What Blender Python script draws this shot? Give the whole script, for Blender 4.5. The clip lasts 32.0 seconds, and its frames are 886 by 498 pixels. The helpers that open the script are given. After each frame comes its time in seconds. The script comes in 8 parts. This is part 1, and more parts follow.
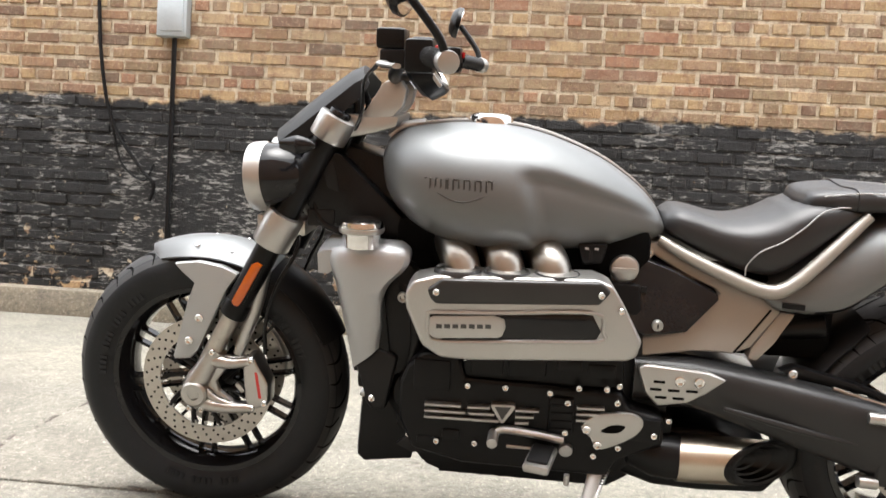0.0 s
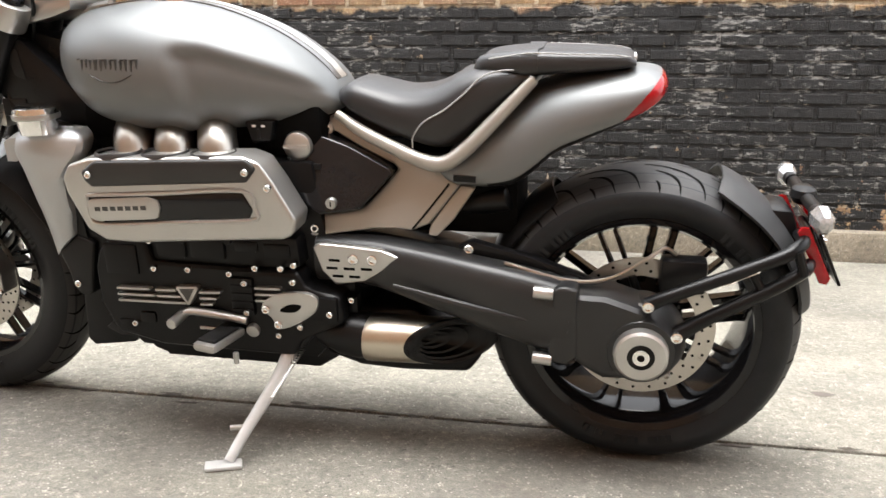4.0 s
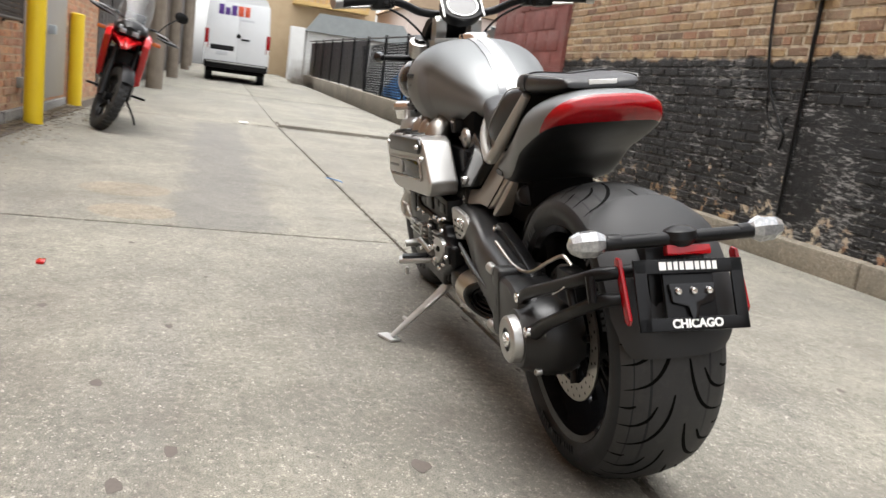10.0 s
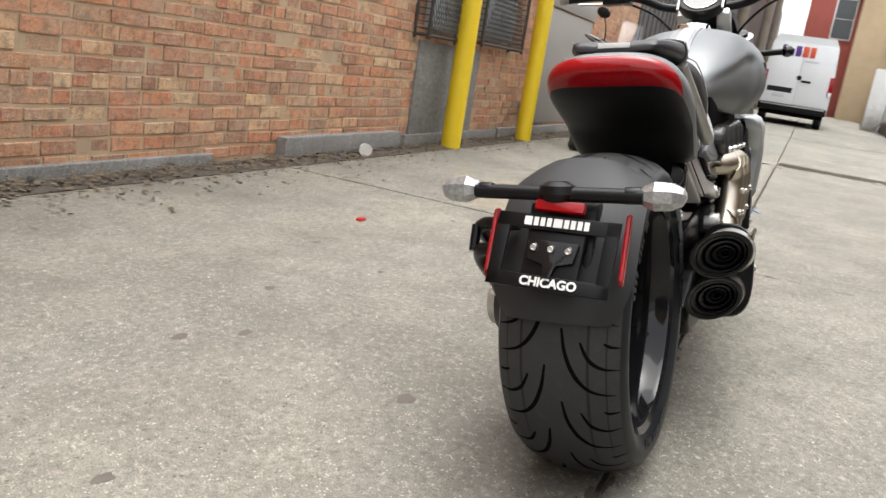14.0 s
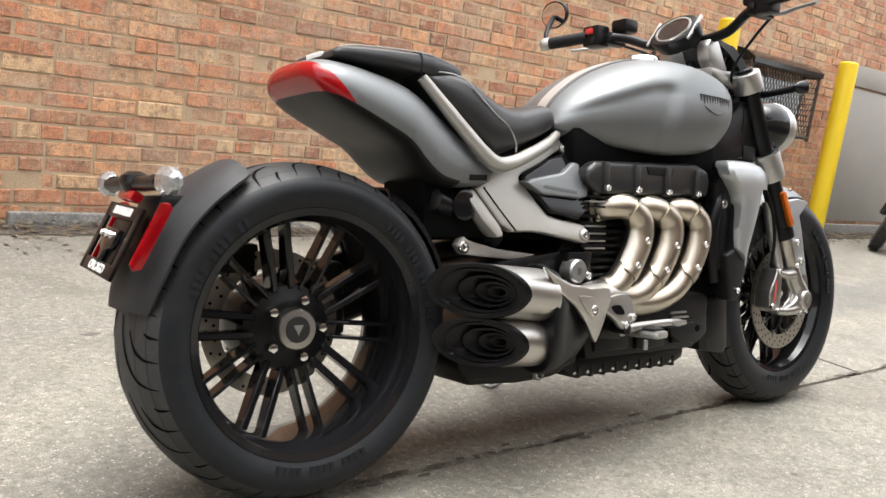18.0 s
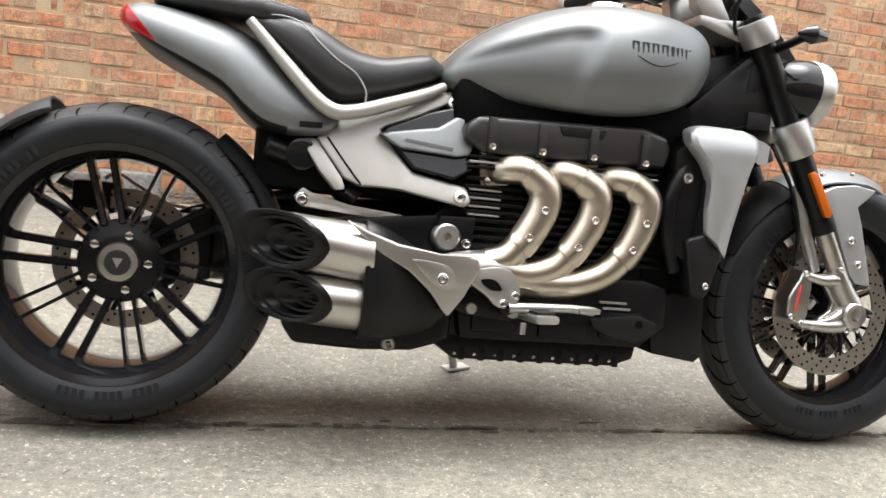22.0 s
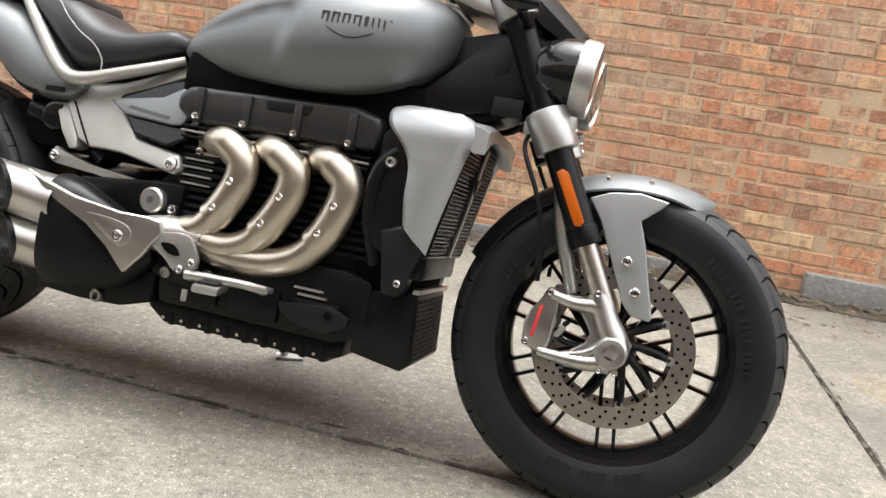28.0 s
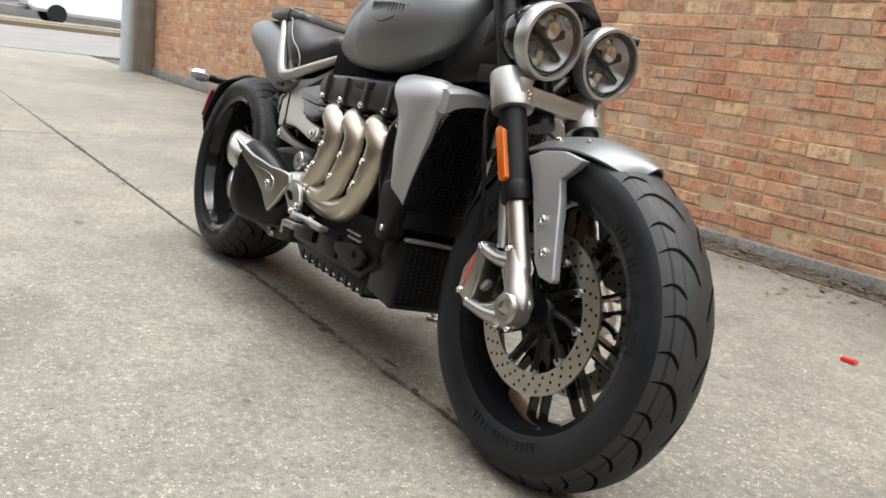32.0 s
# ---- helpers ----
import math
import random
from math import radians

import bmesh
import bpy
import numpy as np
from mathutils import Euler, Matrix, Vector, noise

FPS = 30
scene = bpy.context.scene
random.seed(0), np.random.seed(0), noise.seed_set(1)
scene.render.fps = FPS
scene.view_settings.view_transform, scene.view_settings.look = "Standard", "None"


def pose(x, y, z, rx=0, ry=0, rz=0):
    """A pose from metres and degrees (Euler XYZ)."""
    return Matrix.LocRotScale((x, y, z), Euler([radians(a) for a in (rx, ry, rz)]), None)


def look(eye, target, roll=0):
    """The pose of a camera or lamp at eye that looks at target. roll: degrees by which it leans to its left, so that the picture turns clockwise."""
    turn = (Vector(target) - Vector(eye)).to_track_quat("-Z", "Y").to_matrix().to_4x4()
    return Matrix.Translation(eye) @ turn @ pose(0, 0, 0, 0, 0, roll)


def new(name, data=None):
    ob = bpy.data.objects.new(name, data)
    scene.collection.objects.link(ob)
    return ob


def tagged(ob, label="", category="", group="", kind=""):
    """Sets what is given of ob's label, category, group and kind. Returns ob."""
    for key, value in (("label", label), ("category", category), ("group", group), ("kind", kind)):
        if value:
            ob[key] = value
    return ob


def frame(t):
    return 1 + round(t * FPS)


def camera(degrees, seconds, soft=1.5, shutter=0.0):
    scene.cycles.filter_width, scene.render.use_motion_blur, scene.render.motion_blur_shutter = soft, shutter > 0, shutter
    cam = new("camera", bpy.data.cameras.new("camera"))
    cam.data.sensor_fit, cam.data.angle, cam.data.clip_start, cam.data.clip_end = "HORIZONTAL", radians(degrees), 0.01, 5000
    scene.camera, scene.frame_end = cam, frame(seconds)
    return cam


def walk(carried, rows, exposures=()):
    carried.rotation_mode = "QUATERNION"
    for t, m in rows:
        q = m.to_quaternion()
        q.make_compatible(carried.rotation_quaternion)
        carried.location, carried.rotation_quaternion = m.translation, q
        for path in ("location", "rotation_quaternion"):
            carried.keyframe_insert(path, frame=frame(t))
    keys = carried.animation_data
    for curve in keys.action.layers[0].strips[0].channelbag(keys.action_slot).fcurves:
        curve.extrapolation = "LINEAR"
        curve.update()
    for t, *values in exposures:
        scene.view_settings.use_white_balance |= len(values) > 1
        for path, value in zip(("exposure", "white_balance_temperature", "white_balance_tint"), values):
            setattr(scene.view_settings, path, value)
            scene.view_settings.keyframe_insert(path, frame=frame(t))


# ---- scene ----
# ---- camera ----
cam = camera(57.4, 32.0, 1.5, 0.3)
PATH = [
    (0, (0.704, -1.944, 0.768), (0.563, 0.049, 0.663), 3.3),
    (0.5, (0.717, -1.965, 0.755), (0.571, 0.022, 0.580), 3.0),
    (1, (0.742, -1.974, 0.753), (0.595, 0.014, 0.584), 3.4),
    (1.5, (0.810, -1.962, 0.756), (0.666, 0.026, 0.593), 3.3),
    (2, (0.929, -1.900, 0.755), (0.815, 0.085, 0.542), 2.7),
    (2.5, (1.061, -1.868, 0.756), (0.926, 0.114, 0.525), 1.5),
    (3, (1.249, -1.892, 0.771), (0.963, 0.073, 0.530), 1.9),
    (3.5, (1.400, -1.866, 0.774), (1.094, 0.095, 0.520), 1.9),
    (4, (1.560, -1.807, 0.732), (1.212, 0.134, 0.398), 0.9),
    (4.5, (1.706, -1.798, 0.749), (1.166, 0.093, 0.384), 3.1),
    (6.5, (2.336, -1.616, 0.780), (1.237, 0.014, 0.409), 3.1),
    (7, (2.528, -1.575, 0.811), (1.212, -0.116, 0.434), 4.2),
    (7.5, (2.689, -1.472, 0.781), (1.249, -0.152, 0.354), 5.5),
    (8, (2.800, -1.387, 0.785), (1.219, -0.224, 0.402), 5.4),
    (8.5, (2.971, -1.307, 0.799), (1.238, -0.405, 0.372), 6.9),
    (9, (3.109, -1.215, 0.782), (1.330, -0.399, 0.365), 7.3),
    (9.5, (3.185, -1.072, 0.773), (1.362, -0.345, 0.394), 7.3),
    (10, (3.226, -0.934, 0.777), (1.349, -0.356, 0.402), 7.6),
    (10.5, (3.289, -0.767, 0.771), (1.341, -0.477, 0.424), 8.8),
    (11, (3.326, -0.628, 0.759), (1.366, -0.487, 0.386), 7.8),
    (11.5, (3.333, -0.453, 0.748), (1.384, -0.443, 0.299), 7.3),
    (12, (3.331, -0.309, 0.754), (1.372, -0.356, 0.356), 7.9),
    (12.5, (3.355, -0.164, 0.758), (1.420, -0.459, 0.346), 8.9),
    (13, (3.347, -0.076, 0.784), (1.428, -0.524, 0.444), 9.5),
    (13.5, (3.325, 0.064, 0.773), (1.453, -0.512, 0.369), 8.8),
    (15.5, (3.033, 0.730, 0.807), (1.457, -0.386, 0.284), 10.8),
    (16, (2.882, 0.855, 0.806), (1.337, -0.292, 0.261), 10.1),
    (16.5, (2.788, 0.955, 0.781), (1.295, -0.328, 0.425), 8.7),
    (17, (2.701, 1.100, 0.816), (1.369, -0.333, 0.399), 9.2),
    (17.5, (2.575, 1.214, 0.798), (1.288, -0.267, 0.412), 8.8),
    (18, (2.432, 1.301, 0.785), (1.186, -0.223, 0.436), 7.7),
    (18.5, (2.317, 1.403, 0.795), (1.222, -0.228, 0.415), 7.5),
    (19, (2.225, 1.499, 0.798), (1.285, -0.215, 0.379), 7.8),
    (19.5, (2.158, 1.516, 0.791), (1.253, -0.221, 0.390), 8.0),
    (20, (1.981, 1.582, 0.767), (1.125, -0.174, 0.341), 7.7),
    (20.5, (1.852, 1.618, 0.757), (1.093, -0.193, 0.379), 6.9),
    (21, (1.704, 1.667, 0.776), (1.131, -0.199, 0.339), 8.2),
    (21.5, (1.587, 1.689, 0.775), (1.103, -0.211, 0.379), 8.3),
    (22, (1.468, 1.665, 0.774), (0.953, -0.223, 0.358), 7.5),
    (22.5, (1.349, 1.658, 0.773), (0.915, -0.268, 0.449), 7.3),
    (23, (1.251, 1.704, 0.778), (0.889, -0.252, 0.566), 6.8),
    (23.5, (1.179, 1.752, 0.765), (0.850, -0.216, 0.633), 7.3),
    (24, (1.156, 1.783, 0.726), (0.739, -0.173, 0.696), 6.6),
    (24.5, (1.102, 1.776, 0.669), (0.604, -0.158, 0.560), 6.4),
    (26.5, (0.488, 1.691, 0.741), (0.632, -0.273, 0.391), 7.1),
    (27, (0.336, 1.634, 0.759), (0.411, -0.328, 0.381), 8.2),
    (27.5, (0.196, 1.619, 0.782), (0.382, -0.328, 0.366), 8.9),
    (28, (0.076, 1.628, 0.804), (0.460, -0.291, 0.392), 9.0),
    (28.5, (-0.076, 1.570, 0.790), (0.396, -0.329, 0.375), 8.6),
    (29, (-0.218, 1.524, 0.790), (0.299, -0.352, 0.327), 8.4),
    (29.5, (-0.349, 1.513, 0.786), (0.423, -0.261, 0.278), 7.9),
    (30, (-0.479, 1.466, 0.796), (0.521, -0.205, 0.339), 6.7),
    (30.5, (-0.630, 1.372, 0.786), (0.483, -0.220, 0.310), 7.6),
    (31, (-0.744, 1.297, 0.768), (0.463, -0.240, 0.346), 5.3),
    (31.5, (-0.920, 1.218, 0.782), (0.519, -0.085, 0.300), 5.7),
    (32, (-1.057, 1.093, 0.781), (0.506, -0.069, 0.328), 7.3),
]
walk(cam, [(t, look(eye, target, roll)) for t, eye, target, roll in PATH],
     [(0, 2.36), (4.5, 2.45), (7, 2.10), (9, 1.85), (11, 1.75), (13, 1.65), (16, 1.97), (19, 2.13), (21, 2.20), (22, 2.25), (23, 2.12), (28, 2.10), (30, 2.10), (31, 2.06), (32, 1.80)])

# ---- world, sun ----
world = bpy.data.worlds.new("overcast_sky")
scene.world = world
world.use_nodes = True
wn, wl = world.node_tree.nodes, world.node_tree.links
sky = wn.new("ShaderNodeTexSky")
sky.sky_type, sky.sun_disc = "NISHITA", False
sky.sun_elevation, sky.sun_rotation = radians(83), radians(215)
sky.air_density, sky.dust_density = 1.0, 4.0
pale = wn.new("ShaderNodeHueSaturation")
pale.inputs["Saturation"].default_value = 0.12
wl.new(sky.outputs[0], pale.inputs["Color"])
wl.new(pale.outputs[0], wn["Background"].inputs["Color"])
wn["Background"].inputs["Strength"].default_value = 0.15
sun = new("sun", bpy.data.lights.new("sun", "SUN"))
sun.data.energy, sun.data.angle, sun.data.color = 0.55, radians(50), (1.0, 0.97, 0.93)
sun.matrix_world = look((0, 0, 0), (-0.07, 0.03, -0.98))
scene.view_settings.exposure = 2.1

# ---- materials ----
def nodes_of(name):
    m = bpy.data.materials.new(name)
    m.use_nodes = True
    nt = m.node_tree
    return m, nt.nodes, nt.links, nt.nodes["Principled BSDF"]


def ramp(n, l, src, lo, hi, a=0.0, b=1.0):
    """Map a factor from lo..hi to a..b, clamped."""
    r = n.new("ShaderNodeMapRange")
    r.inputs["From Min"].default_value, r.inputs["From Max"].default_value = lo, hi
    r.inputs["To Min"].default_value, r.inputs["To Max"].default_value = a, b
    l.new(src, r.inputs["Value"])
    return r.outputs[0]


def noisy(n, l, vec, scale, detail=4.0, rough=0.6):
    t = n.new("ShaderNodeTexNoise")
    t.inputs["Scale"].default_value, t.inputs["Detail"].default_value = scale, detail
    t.inputs["Roughness"].default_value = rough
    l.new(vec, t.inputs["Vector"])
    return t.outputs["Fac"]


def blend(n, l, fac, a, b, mode="MIX"):
    m = n.new("ShaderNodeMix")
    m.data_type, m.blend_type = "RGBA", mode
    for sock, v in ((m.inputs[0], fac), (m.inputs[6], a), (m.inputs[7], b)):
        if isinstance(v, (int, float)):
            sock.default_value = v
        elif isinstance(v, tuple):
            sock.default_value = (*v[:3], 1)
        else:
            l.new(v, sock)
    return m.outputs[2]


def math2(n, l, op, a, b):
    m = n.new("ShaderNodeMath")
    m.operation = op
    for i, v in enumerate((a, b)):
        if isinstance(v, (int, float)):
            m.inputs[i].default_value = v
        else:
            l.new(v, m.inputs[i])
    return m.outputs[0]


def bumped(n, l, p, height, strength, dist):
    b = n.new("ShaderNodeBump")
    b.inputs["Strength"].default_value, b.inputs["Distance"].default_value = strength, dist
    l.new(height, b.inputs["Height"])
    l.new(b.outputs[0], p.inputs["Normal"])
    return b


def place_vec(n, l, stretch=None, world=False):
    if world:
        out = n.new("ShaderNodeNewGeometry").outputs["Position"]
    else:
        out = n.new("ShaderNodeTexCoord").outputs["Object"]
    if stretch:
        mp = n.new("ShaderNodeMapping")
        mp.inputs["Scale"].default_value = stretch
        l.new(out, mp.inputs["Vector"])
        out = mp.outputs[0]
    return out


def surf(name, c1, c2, rough=0.5, rvar=0.1, metal=0.0, scale=6.0, fine=120.0, bump=0.05, dist=0.001, coat=0.0,
         stretch=None, dust=0.0, spec=0.5):
    """A plain material with colour, gloss and relief that vary at two scales."""
    m, n, l, p = nodes_of(name)
    v = place_vec(n, l)
    vs = place_vec(n, l, stretch) if stretch else v
    big, small = noisy(n, l, v, scale), noisy(n, l, vs, fine, 3)
    mix = math2(n, l, "ADD", math2(n, l, "MULTIPLY", ramp(n, l, big, 0.3, 0.7), 0.6), math2(n, l, "MULTIPLY", ramp(n, l, small, 0.3, 0.7), 0.4))
    col = blend(n, l, mix, c1, c2)
    if dust:
        d = ramp(n, l, noisy(n, l, v, scale * 3.1, 8, 0.75), 0.52, 0.8, 0, dust)
        col = blend(n, l, d, col, (0.32, 0.29, 0.25))
    l.new(col, p.inputs["Base Color"])
    l.new(ramp(n, l, mix, 0, 1, max(rough - rvar, 0.02), min(rough + rvar, 1)), p.inputs["Roughness"])
    p.inputs["Metallic"].default_value, p.inputs["Coat Weight"].default_value = metal, coat
    p.inputs["Coat Roughness"].default_value = 0.06
    p.inputs["Specular IOR Level"].default_value = spec
    if bump:
        bumped(n, l, p, small, bump, dist)
    return m


def glass(name, color, rough=0.02, transmission=1.0, ior=1.45):
    m, n, l, p = nodes_of(name)
    p.inputs["Base Color"].default_value = (*color, 1)
    p.inputs["Roughness"].default_value, p.inputs["Transmission Weight"].default_value = rough, transmission
    p.inputs["IOR"].default_value = ior
    return m


def brick_material(name, tones, by_object, paint_top=None, smear=0.3, scuffed=0.0):
    """Fired clay bricks with kiln shades, mortar smears and, below paint_top, worn black paint."""
    m, n, l, p = nodes_of(name)
    v = place_vec(n, l, world=True)
    pick = n.new("ShaderNodeObjectInfo").outputs["Random"] if by_object else n.new("ShaderNodeNewGeometry").outputs["Random Per Island"]
    cr = n.new("ShaderNodeValToRGB")
    cr.color_ramp.interpolation = "LINEAR"
    el = cr.color_ramp.elements
    while len(el) < len(tones):
        el.new(0.5)
    for i, c in enumerate(tones):
        el[i].position, el[i].color = i / (len(tones) - 1), (*c, 1)
    l.new(pick, cr.inputs[0])
    grain = noisy(n, l, v, 160, 3)
    blot = noisy(n, l, v, 22, 6, 0.7)
    streak = noisy(n, l, place_vec(n, l, (26, 26, 5), True), 1.4, 5)
    wash = noisy(n, l, v, 3.6, 8, 0.72)
    col = blend(n, l, ramp(n, l, blot, 0.48, 0.62, 0, 0.62), cr.outputs[0], (0.19, 0.095, 0.062))
    col = blend(n, l, ramp(n, l, noisy(n, l, place_vec(n, l, (0.5, 1, 1), True), 34, 9, 0.8), 0.52, 0.62, 0, smear * 1.3), col, (0.60, 0.48, 0.335))
    col = blend(n, l, ramp(n, l, wash, 0.46, 0.64, 0, smear * 1.1), col, (0.47, 0.355, 0.255))
    col = blend(n, l, ramp(n, l, wash, 0.46, 0.34, 0, smear * 0.7), col, (0.30, 0.155, 0.10))
    col = blend(n, l, ramp(n, l, streak, 0.50, 0.70, 0, 0.45), col, (0.16, 0.115, 0.085))
    col = blend(n, l, ramp(n, l, grain, 0.35, 0.65, 0, 0.25), col, (0.12, 0.07, 0.05))
    pocks = noisy(n, l, v, 75, 6, 0.75)
    col = blend(n, l, ramp(n, l, pocks, 0.57, 0.63, 0, 0.40), col, (0.09, 0.05, 0.035))
    col = blend(n, l, ramp(n, l, pocks, 0.43, 0.37, 0, 0.38), col, (0.74, 0.56, 0.38))
    rough = 0.88
    if paint_top is not None:
        z = n.new("ShaderNodeSeparateXYZ")
        l.new(v, z.inputs[0])
        edge = math2(n, l, "ADD", z.outputs[2], math2(n, l, "MULTIPLY", math2(n, l, "SUBTRACT", noisy(n, l, v, 5, 5, 0.7), 0.5), 0.22))
        below = ramp(n, l, edge, paint_top - 0.012, paint_top + 0.012, 1, 0)
        # flaking shows the clay near the foot of the wall and in small chips
        foot = ramp(n, l, z.outputs[2], 0.12, 0.62, 0.14, 0.0)
        chips = ramp(n, l, math2(n, l, "ADD", noisy(n, l, v, 9, 8, 0.72), foot), 0.665, 0.685, 1, 0)
        cover = math2(n, l, "MULTIPLY", below, chips)
        black = blend(n, l, ramp(n, l, blot, 0.3, 0.75), (0.006, 0.006, 0.0065), (0.018, 0.0175, 0.0175))
        scuff = ramp(n, l, math2(n, l, "ADD", noisy(n, l, place_vec(n, l, (1, 1, 4.5), True), 14, 9, 0.82), math2(n, l, "MULTIPLY", noisy(n, l, v, 2.2, 3), 0.35)), 0.765 - scuffed, 0.83 - scuffed, 0, 0.6)
        black = blend(n, l, scuff, black, (0.46, 0.45, 0.43))
        col = blend(n, l, cover, col, black)
        l.new(ramp(n, l, cover, 0, 1, 0.88, 0.5), p.inputs["Roughness"])
        p.inputs["Specular IOR Level"].default_value = 0.28
    else:
        p.inputs["Roughness"].default_value = rough
    l.new(col, p.inputs["Base Color"])
    bumped(n, l, p, math2(n, l, "ADD", grain, math2(n, l, "MULTIPLY", blot, 1.6)), 0.8, 0.007)
    return m


def concrete(name, light, dark, spots=0.5, fine=240.0, stain=None):
    m, n, l, p = nodes_of(name)
    v = place_vec(n, l, world=True)
    cloud = noisy(n, l, v, 0.9, 6, 0.65)
    track = noisy(n, l, place_vec(n, l, (0.22, 2.1, 1.0), True), 0.9, 5, 0.6)
    mott = noisy(n, l, v, 9, 10, 0.78)
    agg = noisy(n, l, v, 48, 5, 0.75)
    sand = noisy(n, l, v, fine, 3, 0.8)
    vor = n.new("ShaderNodeTexVoronoi")
    vor.inputs["Scale"].default_value = 95
    l.new(v, vor.inputs["Vector"])
    col = blend(n, l, ramp(n, l, cloud, 0.36, 0.64), light, dark)
    col = blend(n, l, ramp(n, l, mott, 0.42, 0.72, 0, 0.65), col, tuple(c * 0.6 for c in dark))
    col = blend(n, l, ramp(n, l, track, 0.48, 0.66, 0, 0.42), col, (0.17, 0.162, 0.150))
    col = blend(n, l, ramp(n, l, agg, 0.53, 0.61, 0, 0.52), col, tuple(c * 0.45 for c in dark))
    col = blend(n, l, ramp(n, l, agg, 0.45, 0.37, 0, 0.62), col, tuple(min(0.6, c * 1.45) for c in light))
    col = blend(n, l, ramp(n, l, sand, 0.46, 0.58, 0, 0.6), col, tuple(c * 0.36 for c in dark))
    pale_chip = math2(n, l, "MULTIPLY", ramp(n, l, vor.outputs["Distance"], 0.20, 0.26, 1, 0), ramp(n, l, noisy(n, l, v, 40, 2), 0.50, 0.54))
    col = blend(n, l, math2(n, l, "MULTIPLY", pale_chip, 0.5), col, (0.58, 0.54, 0.47))
    pit = n.new("ShaderNodeTexVoronoi")
    pit.inputs["Scale"].default_value = 46
    l.new(v, pit.inputs["Vector"])
    pits = math2(n, l, "MULTIPLY", ramp(n, l, pit.outputs["Distance"], 0.13, 0.19, 1, 0), ramp(n, l, noisy(n, l, v, 7, 3), 0.50, 0.56))
    col = blend(n, l, math2(n, l, "MULTIPLY", pits, 0.8), col, (0.06, 0.052, 0.042))
    oil = ramp(n, l, noisy(n, l, v, 1.9, 6, 0.65), 0.52, 0.70, 0, spots)
    col = blend(n, l, oil, col, (0.10, 0.085, 0.07))
    if stain:
        # soft-edged dark slurry along the wheel track
        sp = n.new("ShaderNodeSeparateXYZ")
        l.new(v, sp.inputs[0])
        wob = math2(n, l, "MULTIPLY", math2(n, l, "SUBTRACT", noisy(n, l, v, 2.4, 6, 0.65), 0.5), 0.55)
        yy, xx = math2(n, l, "ADD", sp.outputs[1], wob), math2(n, l, "ADD", sp.outputs[0], wob)
        cover = math2(n, l, "MULTIPLY", ramp(n, l, yy, stain[2] - 0.05, stain[2] + 0.06), ramp(n, l, yy, stain[3] - 0.06, stain[3] + 0.08, 1, 0))
        cover = math2(n, l, "MULTIPLY", cover, math2(n, l, "MULTIPLY", ramp(n, l, xx, stain[0], stain[0] + 1.5), ramp(n, l, xx, stain[1] - 0.03, stain[1] + 0.05, 1, 0)))
        col = blend(n, l, math2(n, l, "MULTIPLY", cover, 0.55), col, (0.10, 0.097, 0.092))
    l.new(col, p.inputs["Base Color"])
    l.new(ramp(n, l, mott, 0.3, 0.7, 0.72, 0.92), p.inputs["Roughness"])
    bumped(n, l, p, math2(n, l, "ADD", math2(n, l, "ADD", math2(n, l, "MULTIPLY", sand, 0.6), math2(n, l, "MULTIPLY", agg, 0.8)), mott), 0.75, 0.004)
    return m


def brushed(name, c1, c2, rough, along=(4, 220, 220), metal=1.0):
    return surf(name, c1, c2, rough, 0.07, metal, 5, 1.0, 0.04, 0.0004, stretch=along)


silver = surf("satin_silver_paint", (0.146, 0.153, 0.156), (0.168, 0.176, 0.179), 0.47, 0.03, 0.65, 3, 900, 0.02, 0.0002, coat=0.03)
dark_silver = surf("graphite_silver_paint", (0.20, 0.203, 0.207), (0.235, 0.238, 0.242), 0.36, 0.03, 0.85, 3, 900, 0.02, 0.0002, coat=0.1)
stripe_silver = surf("bright_silver_stripe", (0.62, 0.62, 0.61), (0.68, 0.68, 0.67), 0.3, 0.03, 0.7, 3, 900, 0.02, 0.0002)
panel_silver = surf("bright_silver_panel_paint", (0.37, 0.382, 0.39), (0.42, 0.432, 0.44), 0.44, 0.03, 0.7, 3, 900, 0.02, 0.0002, coat=0.1)
cast_alu = surf("cast_aluminium", (0.40, 0.388, 0.37), (0.50, 0.488, 0.466), 0.34, 0.08, 1.0, 22, 420, 0.15, 0.0006)
alu = surf("bead_blasted_aluminium", (0.42, 0.415, 0.402), (0.48, 0.474, 0.46), 0.36, 0.06, 0.9, 9, 500, 0.05, 0.0004)
warm_alu = surf("champagne_painted_alloy", (0.325, 0.312, 0.287), (0.37, 0.356, 0.328), 0.38, 0.05, 0.5, 6, 600, 0.04, 0.0003)
steel = brushed("brushed_steel", (0.46, 0.445, 0.42), (0.53, 0.515, 0.49), 0.33, (2, 60, 60))
header_steel = surf("heat_tinted_steel", (0.47, 0.42, 0.345), (0.55, 0.50, 0.42), 0.34, 0.05, 1.0, 9, 700, 0.03, 0.0003)
chrome = surf("polished_metal", (0.72, 0.71, 0.70), (0.8, 0.79, 0.78), 0.12, 0.05, 1.0, 14, 300, 0.0)
disc_steel = surf("worn_disc_steel", (0.42, 0.39, 0.35), (0.52, 0.49, 0.45), 0.32, 0.06, 1.0, 40, 600, 0.04, 0.0003)
black = surf("satin_black_coating", (0.0035, 0.0035, 0.004), (0.0075, 0.0075, 0.008), 0.32, 0.08, 0.0, 12, 700, 0.06, 0.0004, spec=0.20)
